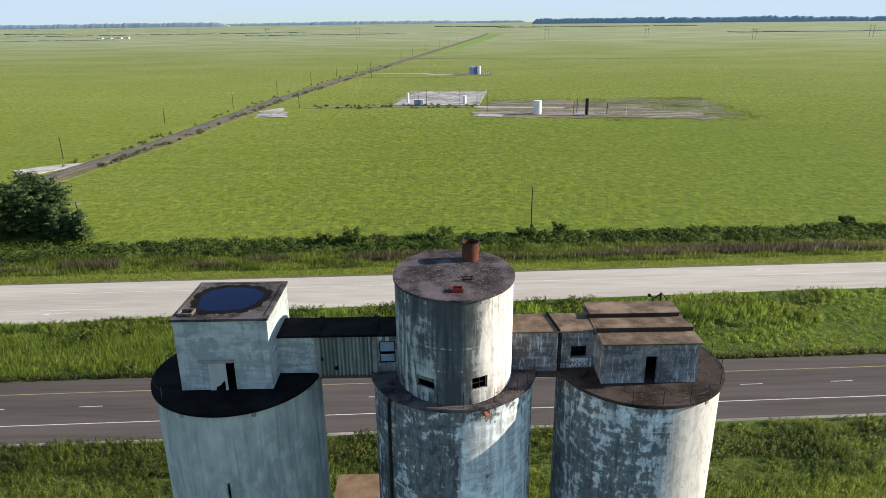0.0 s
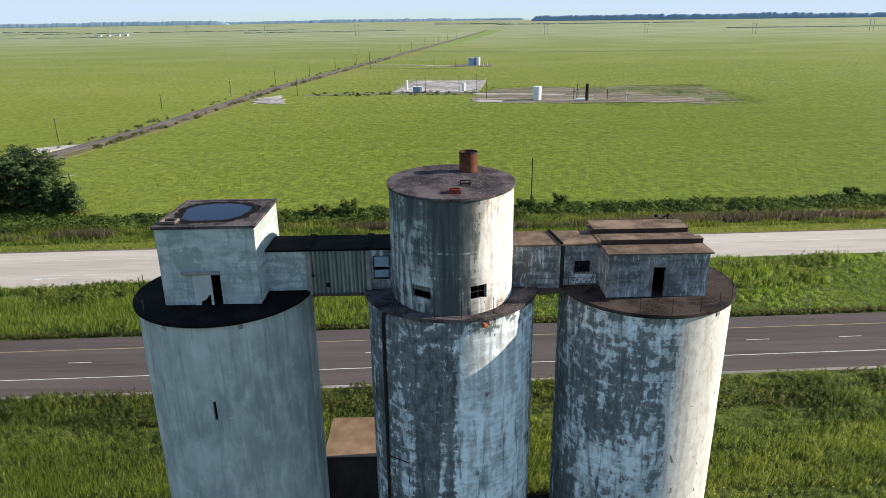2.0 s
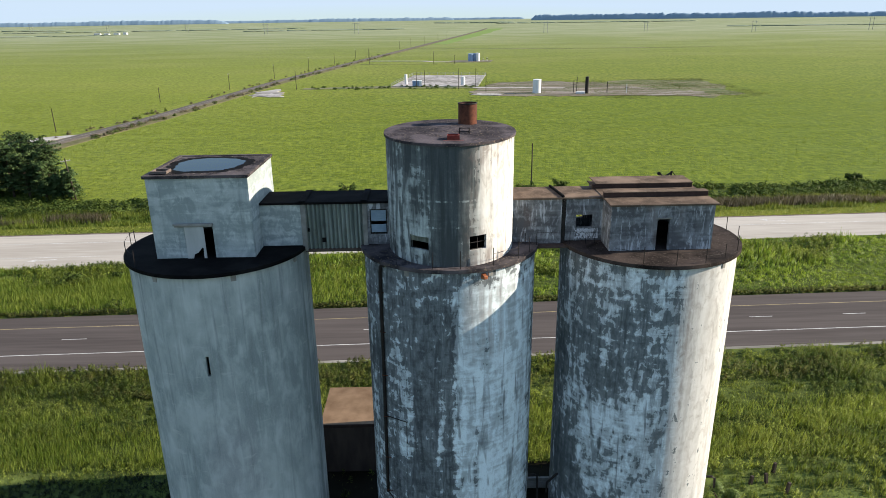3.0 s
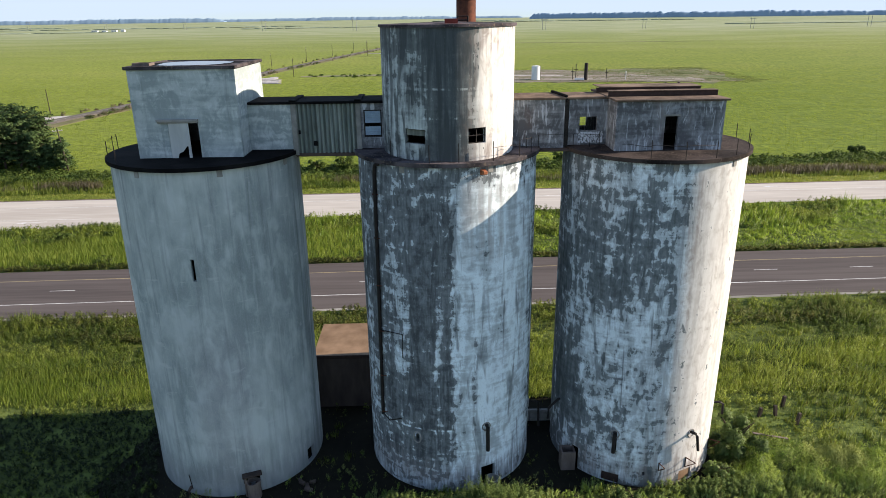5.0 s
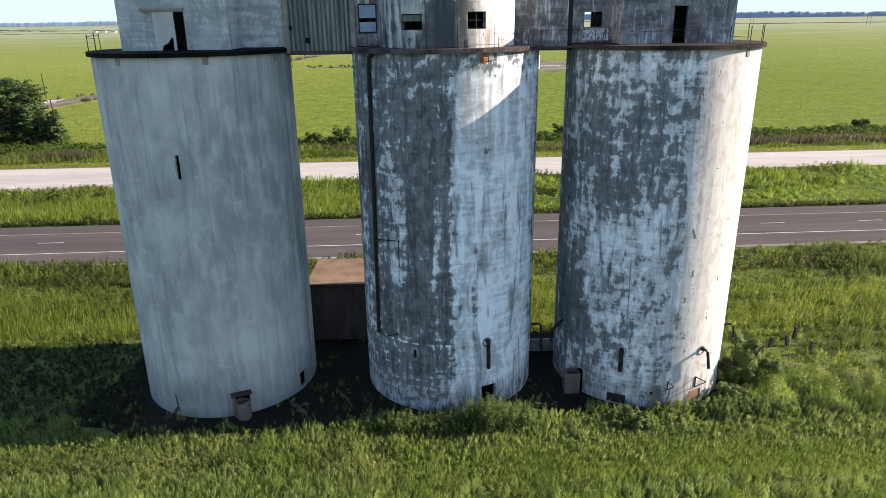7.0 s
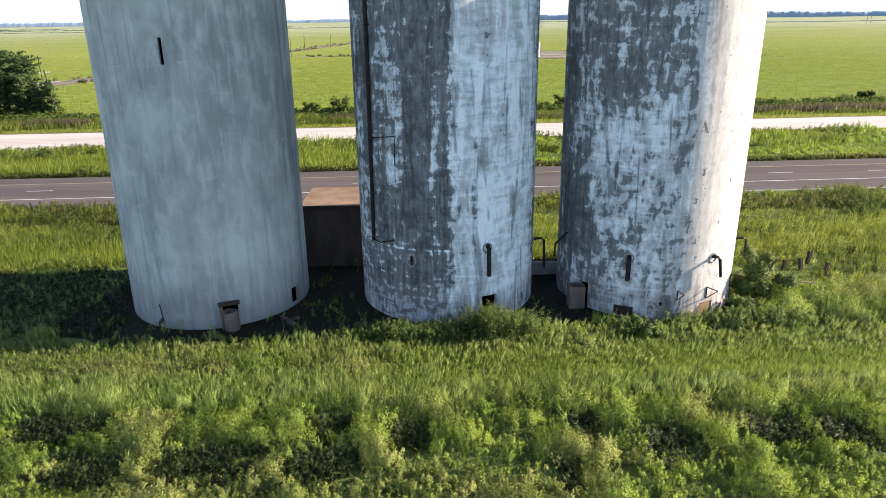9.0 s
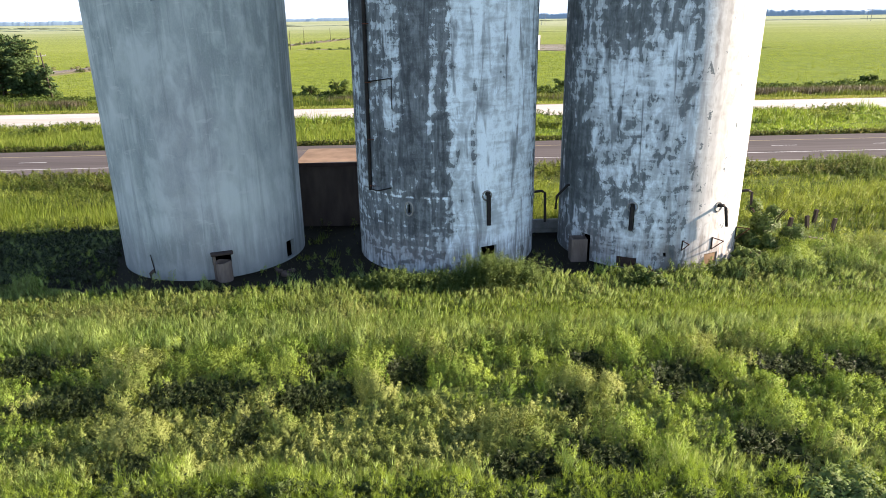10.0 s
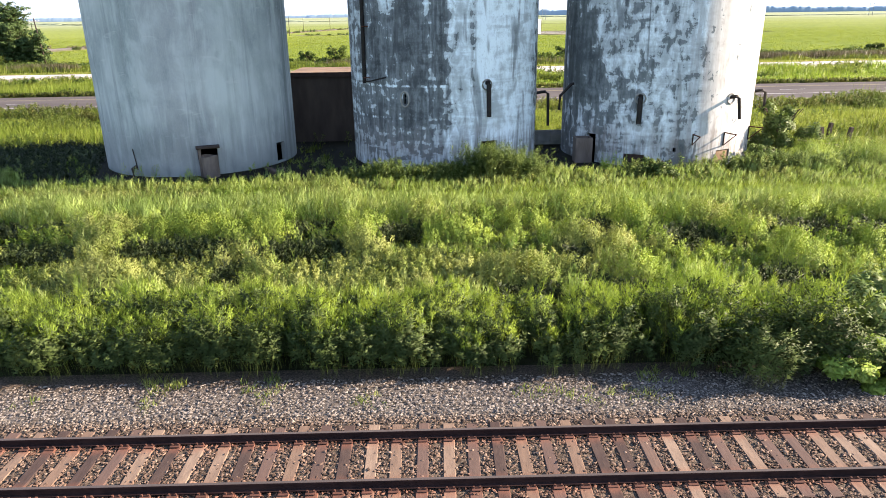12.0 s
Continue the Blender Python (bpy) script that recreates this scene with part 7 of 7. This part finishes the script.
sprigs("olive_weeds", x, y, h, 46, 0.104, M["weed_olive"], "olive green scrubby weeds in low tussocks", 62, 0.1, 0.34, 0.002, (0, 0), (0.1, 1.1), 0.2)
x, y = scatter(24000, 18.0, 40.9, (16, 34), 54, lambda x, y: full(x, y) * vivid(x, y) * (1 - 0.7 * feathery(x, y)) * (1 - 0.95 * hollow(x, y)))
h = weed_height(x, y) * r.uniform(0.75, 1.15, len(x))
sprigs("vivid_weeds", x, y, h, 47, 0.107, M["weed_vivid"], "vivid green leafy weeds growing in uneven mounds", 66, 0.1, 0.32, 0.002, (0, 0), (0.2, 1.2), 0.19)
x, y = scatter(30000, 17.0, 37.4, (16, 31), 55, lambda x, y: full(x, y) * feathery(x, y) * (1 - hollow(x, y)))
h = weed_height(x, y) * r.uniform(0.8, 1.3, len(x)) + 0.05
sprigs("feathery_grass", x, y, h, 17, 0.32, M["weed_pale"], "pale feathery grass standing in soft bands", 67, 0.1, 0.12, 0.003, (0, 0), (0.9, 1.45), 0.035)
x, y = scatter(110000, 28.8, 35.2, (24, 30), 56, lambda x, y: np.maximum(strip_mown(y, x), 0.3))
blades("low_grass_strip", x, y, np.zeros(len(x)), r.uniform(0.12, 0.32, len(x)) * (0.7 + 0.6 * lattice_noise(x, y, 1.1, 57)), r.uniform(0.018, 0.036, len(x)), M["strip_grass"], "smooth strip of short bright green grass in front of the silos", 0.5, seed=143, bent=False, stray=0.12)
x, y = scatter(100000, 16.5, 40.5, (16, 34), 39, lambda x, y: 1 - 0.85 * hollow(x, y))
blades("undergrowth", x, y, np.zeros(len(x)), r.uniform(0.1, 0.34, len(x)), r.uniform(0.035, 0.07, len(x)), M["grass_low"], "low green undergrowth between the weeds", 0.6, seed=40, bent=False)
# darker leaf below, brighter on top: the hedge's self-shading put into colour
x, y = scatter(8600, 13.2, 17.8, (14.5, 17), 51)
h = weed_height(x, y)
ok = h > 0.85
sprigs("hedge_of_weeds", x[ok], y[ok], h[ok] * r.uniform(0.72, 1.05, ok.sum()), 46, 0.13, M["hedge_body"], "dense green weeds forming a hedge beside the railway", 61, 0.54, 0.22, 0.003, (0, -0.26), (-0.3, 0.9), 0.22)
x, y = scatter(5600, 14.4, 18.9, (14.5, 18), 57)
h = weed_height(x, y) * r.uniform(0.95, 1.25, len(x))
ok = (h > 1.0) & (weed_height(x, y - 0.5) > 0.4)
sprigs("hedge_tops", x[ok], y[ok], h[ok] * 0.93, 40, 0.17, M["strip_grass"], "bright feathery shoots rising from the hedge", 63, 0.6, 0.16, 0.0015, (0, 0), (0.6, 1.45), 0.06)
foot = np.concatenate([np.stack([r.normal(cx, w, n), r.normal(cy, 0.38, n), r.uniform(0.6, 1.05, n) * h], -1) for cx, cy, w, h, n in ((-2.4, 35.6, 0.5, 1.2, 90), (-0.4, 35.5, 0.8, 0.9, 90), (1.5, 35.4, 0.7, 1.0, 90), (3.3, 35.5, 0.8, 2.0, 210), (5.0, 35.9, 0.6, 1.6, 110), (-5.2, 35.9, 0.5, 0.7, 40), (-3.7, 36.0, 0.5, 0.7, 50), (11.9, 35.8, 0.5, 0.9, 60), (20.0, 36.8, 2.0, 1.0, 260))])
ok = np.all([np.hypot(foot[:, 0] - cx, foot[:, 1] - CY) > SR + 0.15 for cx in (LX, CX, RX)], 0)
foot = foot[ok]
sprigs("foot_weeds", foot[:, 0], foot[:, 1], foot[:, 2], 80, 0.13, M["foot_leaf"], "leafy dark green weeds crowding the feet of the silos", 68, 0.1, 0.3, 0.004, (0, -0.05), (-0.1, 1.2), 0.2, False)
# weeds across the silo's shadow, which is painted into their leaf colour
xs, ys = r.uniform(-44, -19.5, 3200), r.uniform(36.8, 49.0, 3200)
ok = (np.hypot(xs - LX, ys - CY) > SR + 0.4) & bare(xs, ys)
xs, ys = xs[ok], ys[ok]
sprigs("low_dark_weeds", xs, ys, r.uniform(0.2, 0.55, len(xs)), 26, 0.14, M["shade_toned_leaf"], "low weeds beside a silo, its shadow painted into their green", 65, 0.05, 0.35, mass=False)
# shade of the hollows is put into these leaves' dark colour
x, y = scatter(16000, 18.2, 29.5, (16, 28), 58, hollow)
sprigs("shaded_weeds", x, y, r.uniform(0.15, 0.45, len(x)), 34, 0.14, M["shade_toned_leaf"], "low weeds in the hollows between the mounds, shade painted into their green", 64, 0.1, 0.3)
x, y = scatter(900, 12.6, 14.4, (12, 14), 66, lambda x, y: np.clip(4 * lattice_noise(x, y, 1.3, 67) - 2.5, 0, 1))
blades("ballast_tufts", np.repeat(x, 14) + r.normal(0, 0.06, len(x) * 14), np.repeat(y, 14) + r.normal(0, 0.05, len(x) * 14), np.full(len(x) * 14, 0.1), r.uniform(0.08, 0.28, len(x) * 14), r.uniform(0.01, 0.02, len(x) * 14), M["grass_near"], "small bright grass tufts in the ballast", 0.7, seed=42)

# the rough ground on both sides of that stretch and behind the railway
x, y = r.uniform(-70, 70, 60000), r.uniform(-22, 41, 60000)
ok = ((np.abs(x) > 13.5 + (y - 15) * 0.8) & (y > 14.6) | (y < 5.4)) & ~bare(x, y) & (lattice_noise(x, y, 2.4, 211) > 0.3)
x, y = x[ok], y[ok]
blades("rough_grass", x, y, np.zeros(len(x)), (0.25 + 0.8 * lattice_noise(x, y, 3.0, 212)) * r.uniform(0.6, 1.2, len(x)), r.uniform(0.05, 0.12, len(x)), M["grass_near"], "rough uneven grass along the railway", 0.6, seed=213, bent=False)

# behind the silos, the verge and the median
low_bushes = []
verge = tuft_spots(2800, 40.5, 67.2, (42, 60), 0.62, 0.6, 32, None, 4.0)
verge[:, 1] += SLOPE * verge[:, 0] * 0.8
shade = np.hypot(verge[:, 0] - LX, verge[:, 1] - CY) > SR + 0.5
for cx in (CX, RX):
    shade &= np.hypot(verge[:, 0] - cx, verge[:, 1] - CY) > SR + 0.5
verge = verge[shade]
tufts("verge_grass", verge, 36, 0.055, M["verge_leaf"], "rough green grass between the silos and the highway", 43, False)
x, y = scatter(70000, 40.5, 67.2, (42, 60), 38)
blades("verge_undergrowth", x, y + SLOPE * x * 0.8, np.zeros(len(x)), r.uniform(0.1, 0.35, len(x)), r.uniform(0.04, 0.09, len(x)), M["verge_leaf"], "short grass between the verge tufts", 0.5, seed=48, bent=False)
x, y = scatter(9500, 40.5, 67.6, (38, 54), 156)
f1, f2 = lattice_noise(x, y * 1.3, 2.4, 157), lattice_noise(x, y * 1.6, 6.0, 158)
ok = f1 * 0.6 + f2 * 0.6 > 0.5
x, y, h = x[ok], (y + SLOPE * x * 0.8)[ok], (0.25 + 0.9 * f1 * f2 * 1.6)[ok]
sprigs("verge_weeds", x, y, h, 28, 0.185, M["verge_leaf"], "leafy weeds standing in clumps in the verge grass", 159, 0.1, 0.35, mass=False)
x, y = scatter(4000, 61.0, 67.8, (50, 56), 160, lambda x, y: np.clip(0.35 + 1.3 * (lattice_noise(x, y * 1.5, 4.0, 161) - 0.35), 0, 1))
sprigs("roadside_weeds", x, y + SLOPE * x * 0.8, r.uniform(0.4, 1.0, len(x)), 32, 0.23, M["verge_rough"], "dark brownish weeds along the edge of the highway", 162, 0.1, 0.35, mass=False)
med = tuft_spots(4200, 83.6, 106.5, (72, 92), 0.9, 0.85, 33, None, 5.0, True)
med[:, 3] *= np.interp(med[:, 1] - SLOPE * med[:, 0], [84, 92, 96, 106], [0.5, 0.55, 1.0, 1.0])
med = med[med[:, 1] < np.array([turn_edge(v) for v in med[:, 0]]) + SLOPE * med[:, 0] - 0.9]
tufts("median_grass", med, 29, 0.11, M["grass_mid"], "long green grass on the highway median", 44, False)
x, y = scatter(60000, 83.4, 106.8, (72, 92), 37, None, True)
ok = y < np.array([turn_edge(v) for v in x]) + SLOPE * x - 0.4
x, y = x[ok], y[ok]
blades("median_undergrowth", x, y, np.zeros(len(x)), r.uniform(0.1, 0.35, len(x)), r.uniform(0.08, 0.16, len(x)), M["grass_mid"], "short grass between the median tufts", 0.5, seed=49, bent=False)

x, y = r.uniform(-62, 58, 140000), r.uniform(48.8, 58.5, 140000)
ok = ~bare(x, y) & (r.random(len(x)) < np.clip(0.25 + 1.5 * (lattice_noise(x * 0.5, y * 1.5, 3.0, 221) - 0.2), 0, 1) * np.interp(y, [48.8, 50.5, 55.0, 58.5], [0.5, 1, 1, 0.1]))
x, y = x[ok], y[ok]
blades("long_grass", x, y, np.zeros(len(x)), r.uniform(0.45, 1.0, len(x)), r.uniform(0.03, 0.06, len(x)), M["grass_long"], "long soft yellow-green grass behind the silos", 0.4, seed=222, bent=False)
x, y = r.uniform(-88, -6, 80000), r.uniform(83.8, 103.5, 80000)
ok = r.random(len(x)) < np.clip(0.2 + 1.7 * (lattice_noise(x * 0.6, y * 1.6, 4.5, 223) - 0.25), 0, 1) * np.interp(x, [-25, -6], [1, 0.3])
x, y = x[ok], (y + SLOPE * x)[ok]
ok = y < np.array([turn_edge(v) for v in x]) + SLOPE * x - 0.7
x, y = x[ok], y[ok]
blades("long_grass", x, y, np.zeros(len(x)), r.uniform(0.5, 1.15, len(x)), r.uniform(0.05, 0.1, len(x)), M["grass_long"], "long yellow-green grass on the highway median", 0.4, seed=224, bent=False)
for k, (x, y, rad, high) in enumerate(((-54.5, 94.0, 1.5, 1.3), (-48.5, 95.6, 0.8, 1.0), (-39.2, 87.5, 0.8, 0.8), (-44.0, 84.6, 1.2, 0.7))):
    low_bushes.append((x, y, rad, high, 230 + k))
x, y = scatter(2600, 83.1, 84.3, (72, 74), 173, None, True)
sprigs("road_fringe", x, y, r.uniform(0.25, 0.6, len(x)), 14, 0.28, M["verge_rough"], "dark weedy fringe along the asphalt edge", 174, 0.1, 0.4, mass=False)
x, y = scatter(6500, 93.0, 106.5, (60, 70), 170, lambda x, y: np.clip(3.2 * lattice_noise(x, y * 1.4, 6.0, 171) - 1.2, 0, 1), True)
ok = y < np.array([turn_edge(v) for v in x]) + SLOPE * x - 1.0
x, y = x[ok], y[ok]
sprigs("median_weeds", x, y, r.uniform(0.5, 1.3, len(x)), 22, 0.35, M["verge_leaf"], "clumps of tall leafy weeds on the highway median", 172, 0.1, 0.4, mass=False)
# beyond the highway: mown edge, reeds, brush, then the marsh
x, y = scatter(30000, 119.9, 124.5, (92, 96), 34, None, True)
blades("mown_verge", x, y, np.zeros(len(x)), r.uniform(0.1, 0.3, len(x)), r.uniform(0.08, 0.16, len(x)), M["mown"], "short mown grass edge along the highway", 0.5, seed=45, bent=False)
x, y = scatter(60000, 124.2, 134.5, (92, 100), 35, lambda x, y: np.clip(0.35 + lattice_noise(x, y * 2, 6.0, 29), 0, 1), True)
blades("tall_grass", x, y, np.zeros(len(x)), (0.3 + 1.1 * lattice_noise(x, y * 2, 4.0, 30)) * r.uniform(0.7, 1.2, len(x)), r.uniform(0.06, 0.14, len(x)), M["verge_leaf"], "belt of tall green grass beyond the highway", 0.35, seed=46, bent=False)
x, y = scatter(60000, 126.6, 130.8, (94, 98), 135, lambda x, y: np.clip(2.6 * lattice_noise(x * 0.6, y * 3, 7.0, 130) - 1.05 + np.interp(x, [-60, -5, 25], [0.0, 0.0, 0.4]), 0, 1), True)
blades("reeds", x, y, np.zeros(len(x)), r.uniform(0.9, 1.7, len(x)), r.uniform(0.06, 0.12, len(x)), M["grass_dry"], "belt of dead tan and purple-brown reeds beyond the highway", 0.2, "reeds", 146, False)
brush = clumps(2500, 133.0, 143.5, (104, 112), 1.15, 1.0, 58, lambda x, y: np.clip(2.6 * lattice_noise(x, y * 1.6, 7.0, 59) - 0.2, 0.1, 1))
brush[:, 1] += SLOPE * brush[:, 0]
brush[:, 4] *= 0.6 + 0.9 * lattice_noise(brush[:, 0], brush[:, 1], 9.0, 60)
v, f, nrm = leaves(brush, 36, 0.29, 65)
tagged(raw_mesh("brush", v, f, M["brush"], nrm), "uneven line of low dark green brush", "brush", kind="stuff")
x, y = scatter(330000, 134.0, 430.0, (118, 320), 36, lambda x, y: np.clip(0.15 + 1.5 * lattice_noise(x, y * 2.2, 9.0, 37), 0, 1) * np.interp(y, [240, 430], [1, 0]))
ok = ~((x > -26) & (x < 162) & (y > 308) & (y < 462)) & (np.abs(x - np.interp(y, [p[1] for p in TRACK], [p[0] for p in TRACK])) > 9)
x, y = x[ok], y[ok]
blades("marsh_grass", x, y, np.zeros(len(x)), r.uniform(0.15, 0.42, len(x)), r.uniform(0.07, 0.18, len(x)), M["field_tuft"], "tufted green marsh grass over a wide field", 0.6, seed=47, bent=False, stray=0.3)
x, y = scatter(15000, 310.0, 410.0, (165, 165), 136, lambda x, y: ((x > 18) & (x < 162)) * np.clip(lattice_noise(x * 0.5, y * 1.6, 9.0, 137) * 1.6 - 0.75 + np.interp(x, [40, 85, 140], [0.0, 0.3, 0.75]), 0, 1))
blades("pad_weeds", np.repeat(x, 4) + r.normal(0, 0.7, len(x) * 4), np.repeat(y, 4) + r.normal(0, 0.5, len(x) * 4), np.full(len(x) * 4, 0.1), r.uniform(0.2, 0.6, len(x) * 4), r.uniform(0.1, 0.28, len(x) * 4), M["verge_rough"], "green weeds creeping over the bare well ground", 0.7, "weeds", 147, False)
scrub = []
rr = random.Random(9)
for k in range(210):
    y = 225 + 520 * rr.random() ** 1.3
    x = float(np.interp(y, [p[1] for p in TRACK], [p[0] for p in TRACK])) + rr.choice((-1, 1, 1, 1)) * rr.uniform(3.6, 8)
    scrub.append((x, y, 0, rr.uniform(0.6, 1.7), rr.uniform(0.6, 1.9)))
for k in range(60):
    scrub.append((rr.uniform(-72, 24), rr.uniform(372, 388), 0, rr.uniform(0.7, 1.4), rr.uniform(0.6, 1.3)))
green = [b for k, b in enumerate(scrub) if k % 3 == 0 or k >= 210]
brown = [(b[0], b[1], b[2], b[3] * 0.8, b[4] * 0.8) for k, b in enumerate(scrub) if k % 3 and k < 210]
v, f, nrm = leaves(green, 130, 0.22, 68)
tagged(raw_mesh("roadside_scrub", v, f, M["brush"], nrm), "dark scrub bushes along the narrow road", "scrub", kind="stuff")
v, f, nrm = leaves(brown, 130, 0.2, 69)
tagged(raw_mesh("dry_scrub", v, f, M["dry_scrub"], nrm), "dry grey-brown scrub along the narrow road", "scrub", kind="stuff")


def shrub(x, y, rad, high, seed, label, leaf_size=0.1, per=900, mat="shrub"):
    root = thing("shrub", label, "shrub", at=(x, y, 0))
    rs = random.Random(seed)
    stems = [[(0, 0, -0.1), (rs.uniform(-0.3, 0.3) * rad, rs.uniform(-0.3, 0.3) * rad, high * 0.4), (rs.uniform(-0.7, 0.7) * rad, rs.uniform(-0.7, 0.7) * rad, high * 0.8)] for _ in range(7)]
    part("stem", tubes(*stems, radius=0.03, sides=5), M["bark"], root)
    cl = [(rs.uniform(-0.8, 0.8) * rad, rs.uniform(-0.8, 0.8) * rad, high * rs.uniform(0.0, 0.7), rad * rs.uniform(0.18, 0.4), high * rs.uniform(0.15, 0.34)) for _ in range(26)]
    v, f, nrm = leaves(cl, per // 13, leaf_size, seed)
    o = raw_mesh("foliage", v, f, M[mat], nrm)
    o.parent = root


shrub(21.9, 40.6, 1.7, 3.6, 71, "round green bush against the foot of a silo", 0.1, 6500)
shrub(19.6, 38.2, 1.0, 1.2, 72, "low green bush beside a silo foot", 0.09, 1200)
shrub(12.7, 35.6, 0.95, 1.1, 73, "small leafy bush in front of a silo", 0.08, 1300)
shrub(10.1, 13.75, 1.1, 1.3, 74, "bright green leafy bush beside the ballast", 0.075, 6000, "weed_vivid")
shrub(12.2, 15.6, 1.5, 2.1, 75, "tall dark green bush beside the railway", 0.08, 5000, "foot_leaf")
for x, y, rad, high, seed in low_bushes:
    shrub(x, y, rad, high, seed, "low dark green bush in the median grass", 0.13, 1300, "brush")
for x, y, rad, high, seed in ((-24.3, 139, 1.9, 2.6, 76), (-18.6, 140, 2.2, 3.6, 77), (1.0, 141, 3.2, 3.4, 78), (20.5, 143, 2.2, 2.6, 79), (28.5, 144.5, 1.7, 2.6, 80), (97, 148, 1.7, 2.0, 81)):
    shrub(x, y, rad, high, seed, "dark bush standing out of the far brush", 0.22, 900, "brush")


def tree(x, y, high, rad, seed):
    """A bushy roadside pine: tapered trunk, limbs, and ragged clumps of needles at their ends."""
    rs = random.Random(seed)
    root = thing("tree", "dark green bushy pine tree at the edge of a field", "tree", "trees beside the field", at=(x, y, 0))
    bend = [(0, 0, -0.2), (rs.uniform(-0.2, 0.2), rs.uniform(-0.2, 0.2), high * 0.4), (rs.uniform(-0.4, 0.4), rs.uniform(-0.4, 0.4), high * 0.93)]
    part("trunk", tube(bmesh.new(), bend, [0.26, 0.2, 0.05], 8), M["bark"], root, smooth=50)
    cl, limbs = [], []
    for k in range(64):
        f = 0.12 + 0.87 * ((k + rs.random()) / 64)
        reach = rad * (1.0 - 0.5 * max(0.0, f - 0.45)) * rs.uniform(0.45, 1.0) * (0.8 + 0.4 * math.sin(k * 0.9 + seed))
        a = k * 2.4 + rs.uniform(-0.4, 0.4)
        p0 = Vector((0, 0, high * f * 0.93))
        p1 = p0 + Vector((math.cos(a) * reach, math.sin(a) * reach, high * rs.uniform(0.0, 0.07)))
        limbs.append([p0, (p0 + p1) / 2 + Vector((0, 0, 0.1)), p1])
        for q in (1.0, 0.62):
            c = p0.lerp(p1, q) + Vector((rs.uniform(-0.3, 0.3), rs.uniform(-0.3, 0.3), -0.15))
            cl.append((c.x, c.y, c.z, rad * rs.uniform(0.17, 0.31), rad * rs.uniform(0.11, 0.2)))
    part("limb", tubes(*limbs, radius=0.05, sides=4), M["bark"], root)
    v, f, nrm = leaves(cl, 34, 0.27, seed, 0.45, 1.15)
    o = raw_mesh("crown", v, f, M["pine"], nrm)
    o.parent = root


for k, (x, y, hgt, rad) in enumerate([(-86, 147.5, 12.5, 3.4), (-90, 145.5, 11.5, 3.6), (-94.5, 147, 13, 3.8), (-98.5, 144.5, 14, 3.8), (-90.5, 152, 14, 3.8), (-95.5, 155, 14.5, 4.0), (-101, 150, 13.5, 3.8), (-104, 145.5, 14.5, 4.0), (-108, 152, 14.5, 4.2), (-79.9, 143.8, 7.6, 2.3), (-83.2, 144.5, 6.0, 2.4), (-112, 147, 14.5, 4), (-100, 159, 14, 4.0), (-88, 150, 13, 3.4), (-93, 151, 13.5, 3.6), (-97, 149.5, 13.5, 3.6), (-106.5, 149, 14, 3.8), (-85.5, 144, 9.5, 2.8)]):
    tree(x, y, hgt * 0.93, rad, 90 + k)
under = [(rr.uniform(-112, -79), rr.uniform(140.5, 152), 0, rr.uniform(1.0, 1.8), rr.uniform(0.6, 1.4)) for _ in range(110)]
v, f, nrm = leaves(under, 110, 0.24, 168)
tagged(raw_mesh("tree_undergrowth", v, f, M["brush"], nrm), "dark brush crowding the feet of the pines", "brush", kind="stuff")
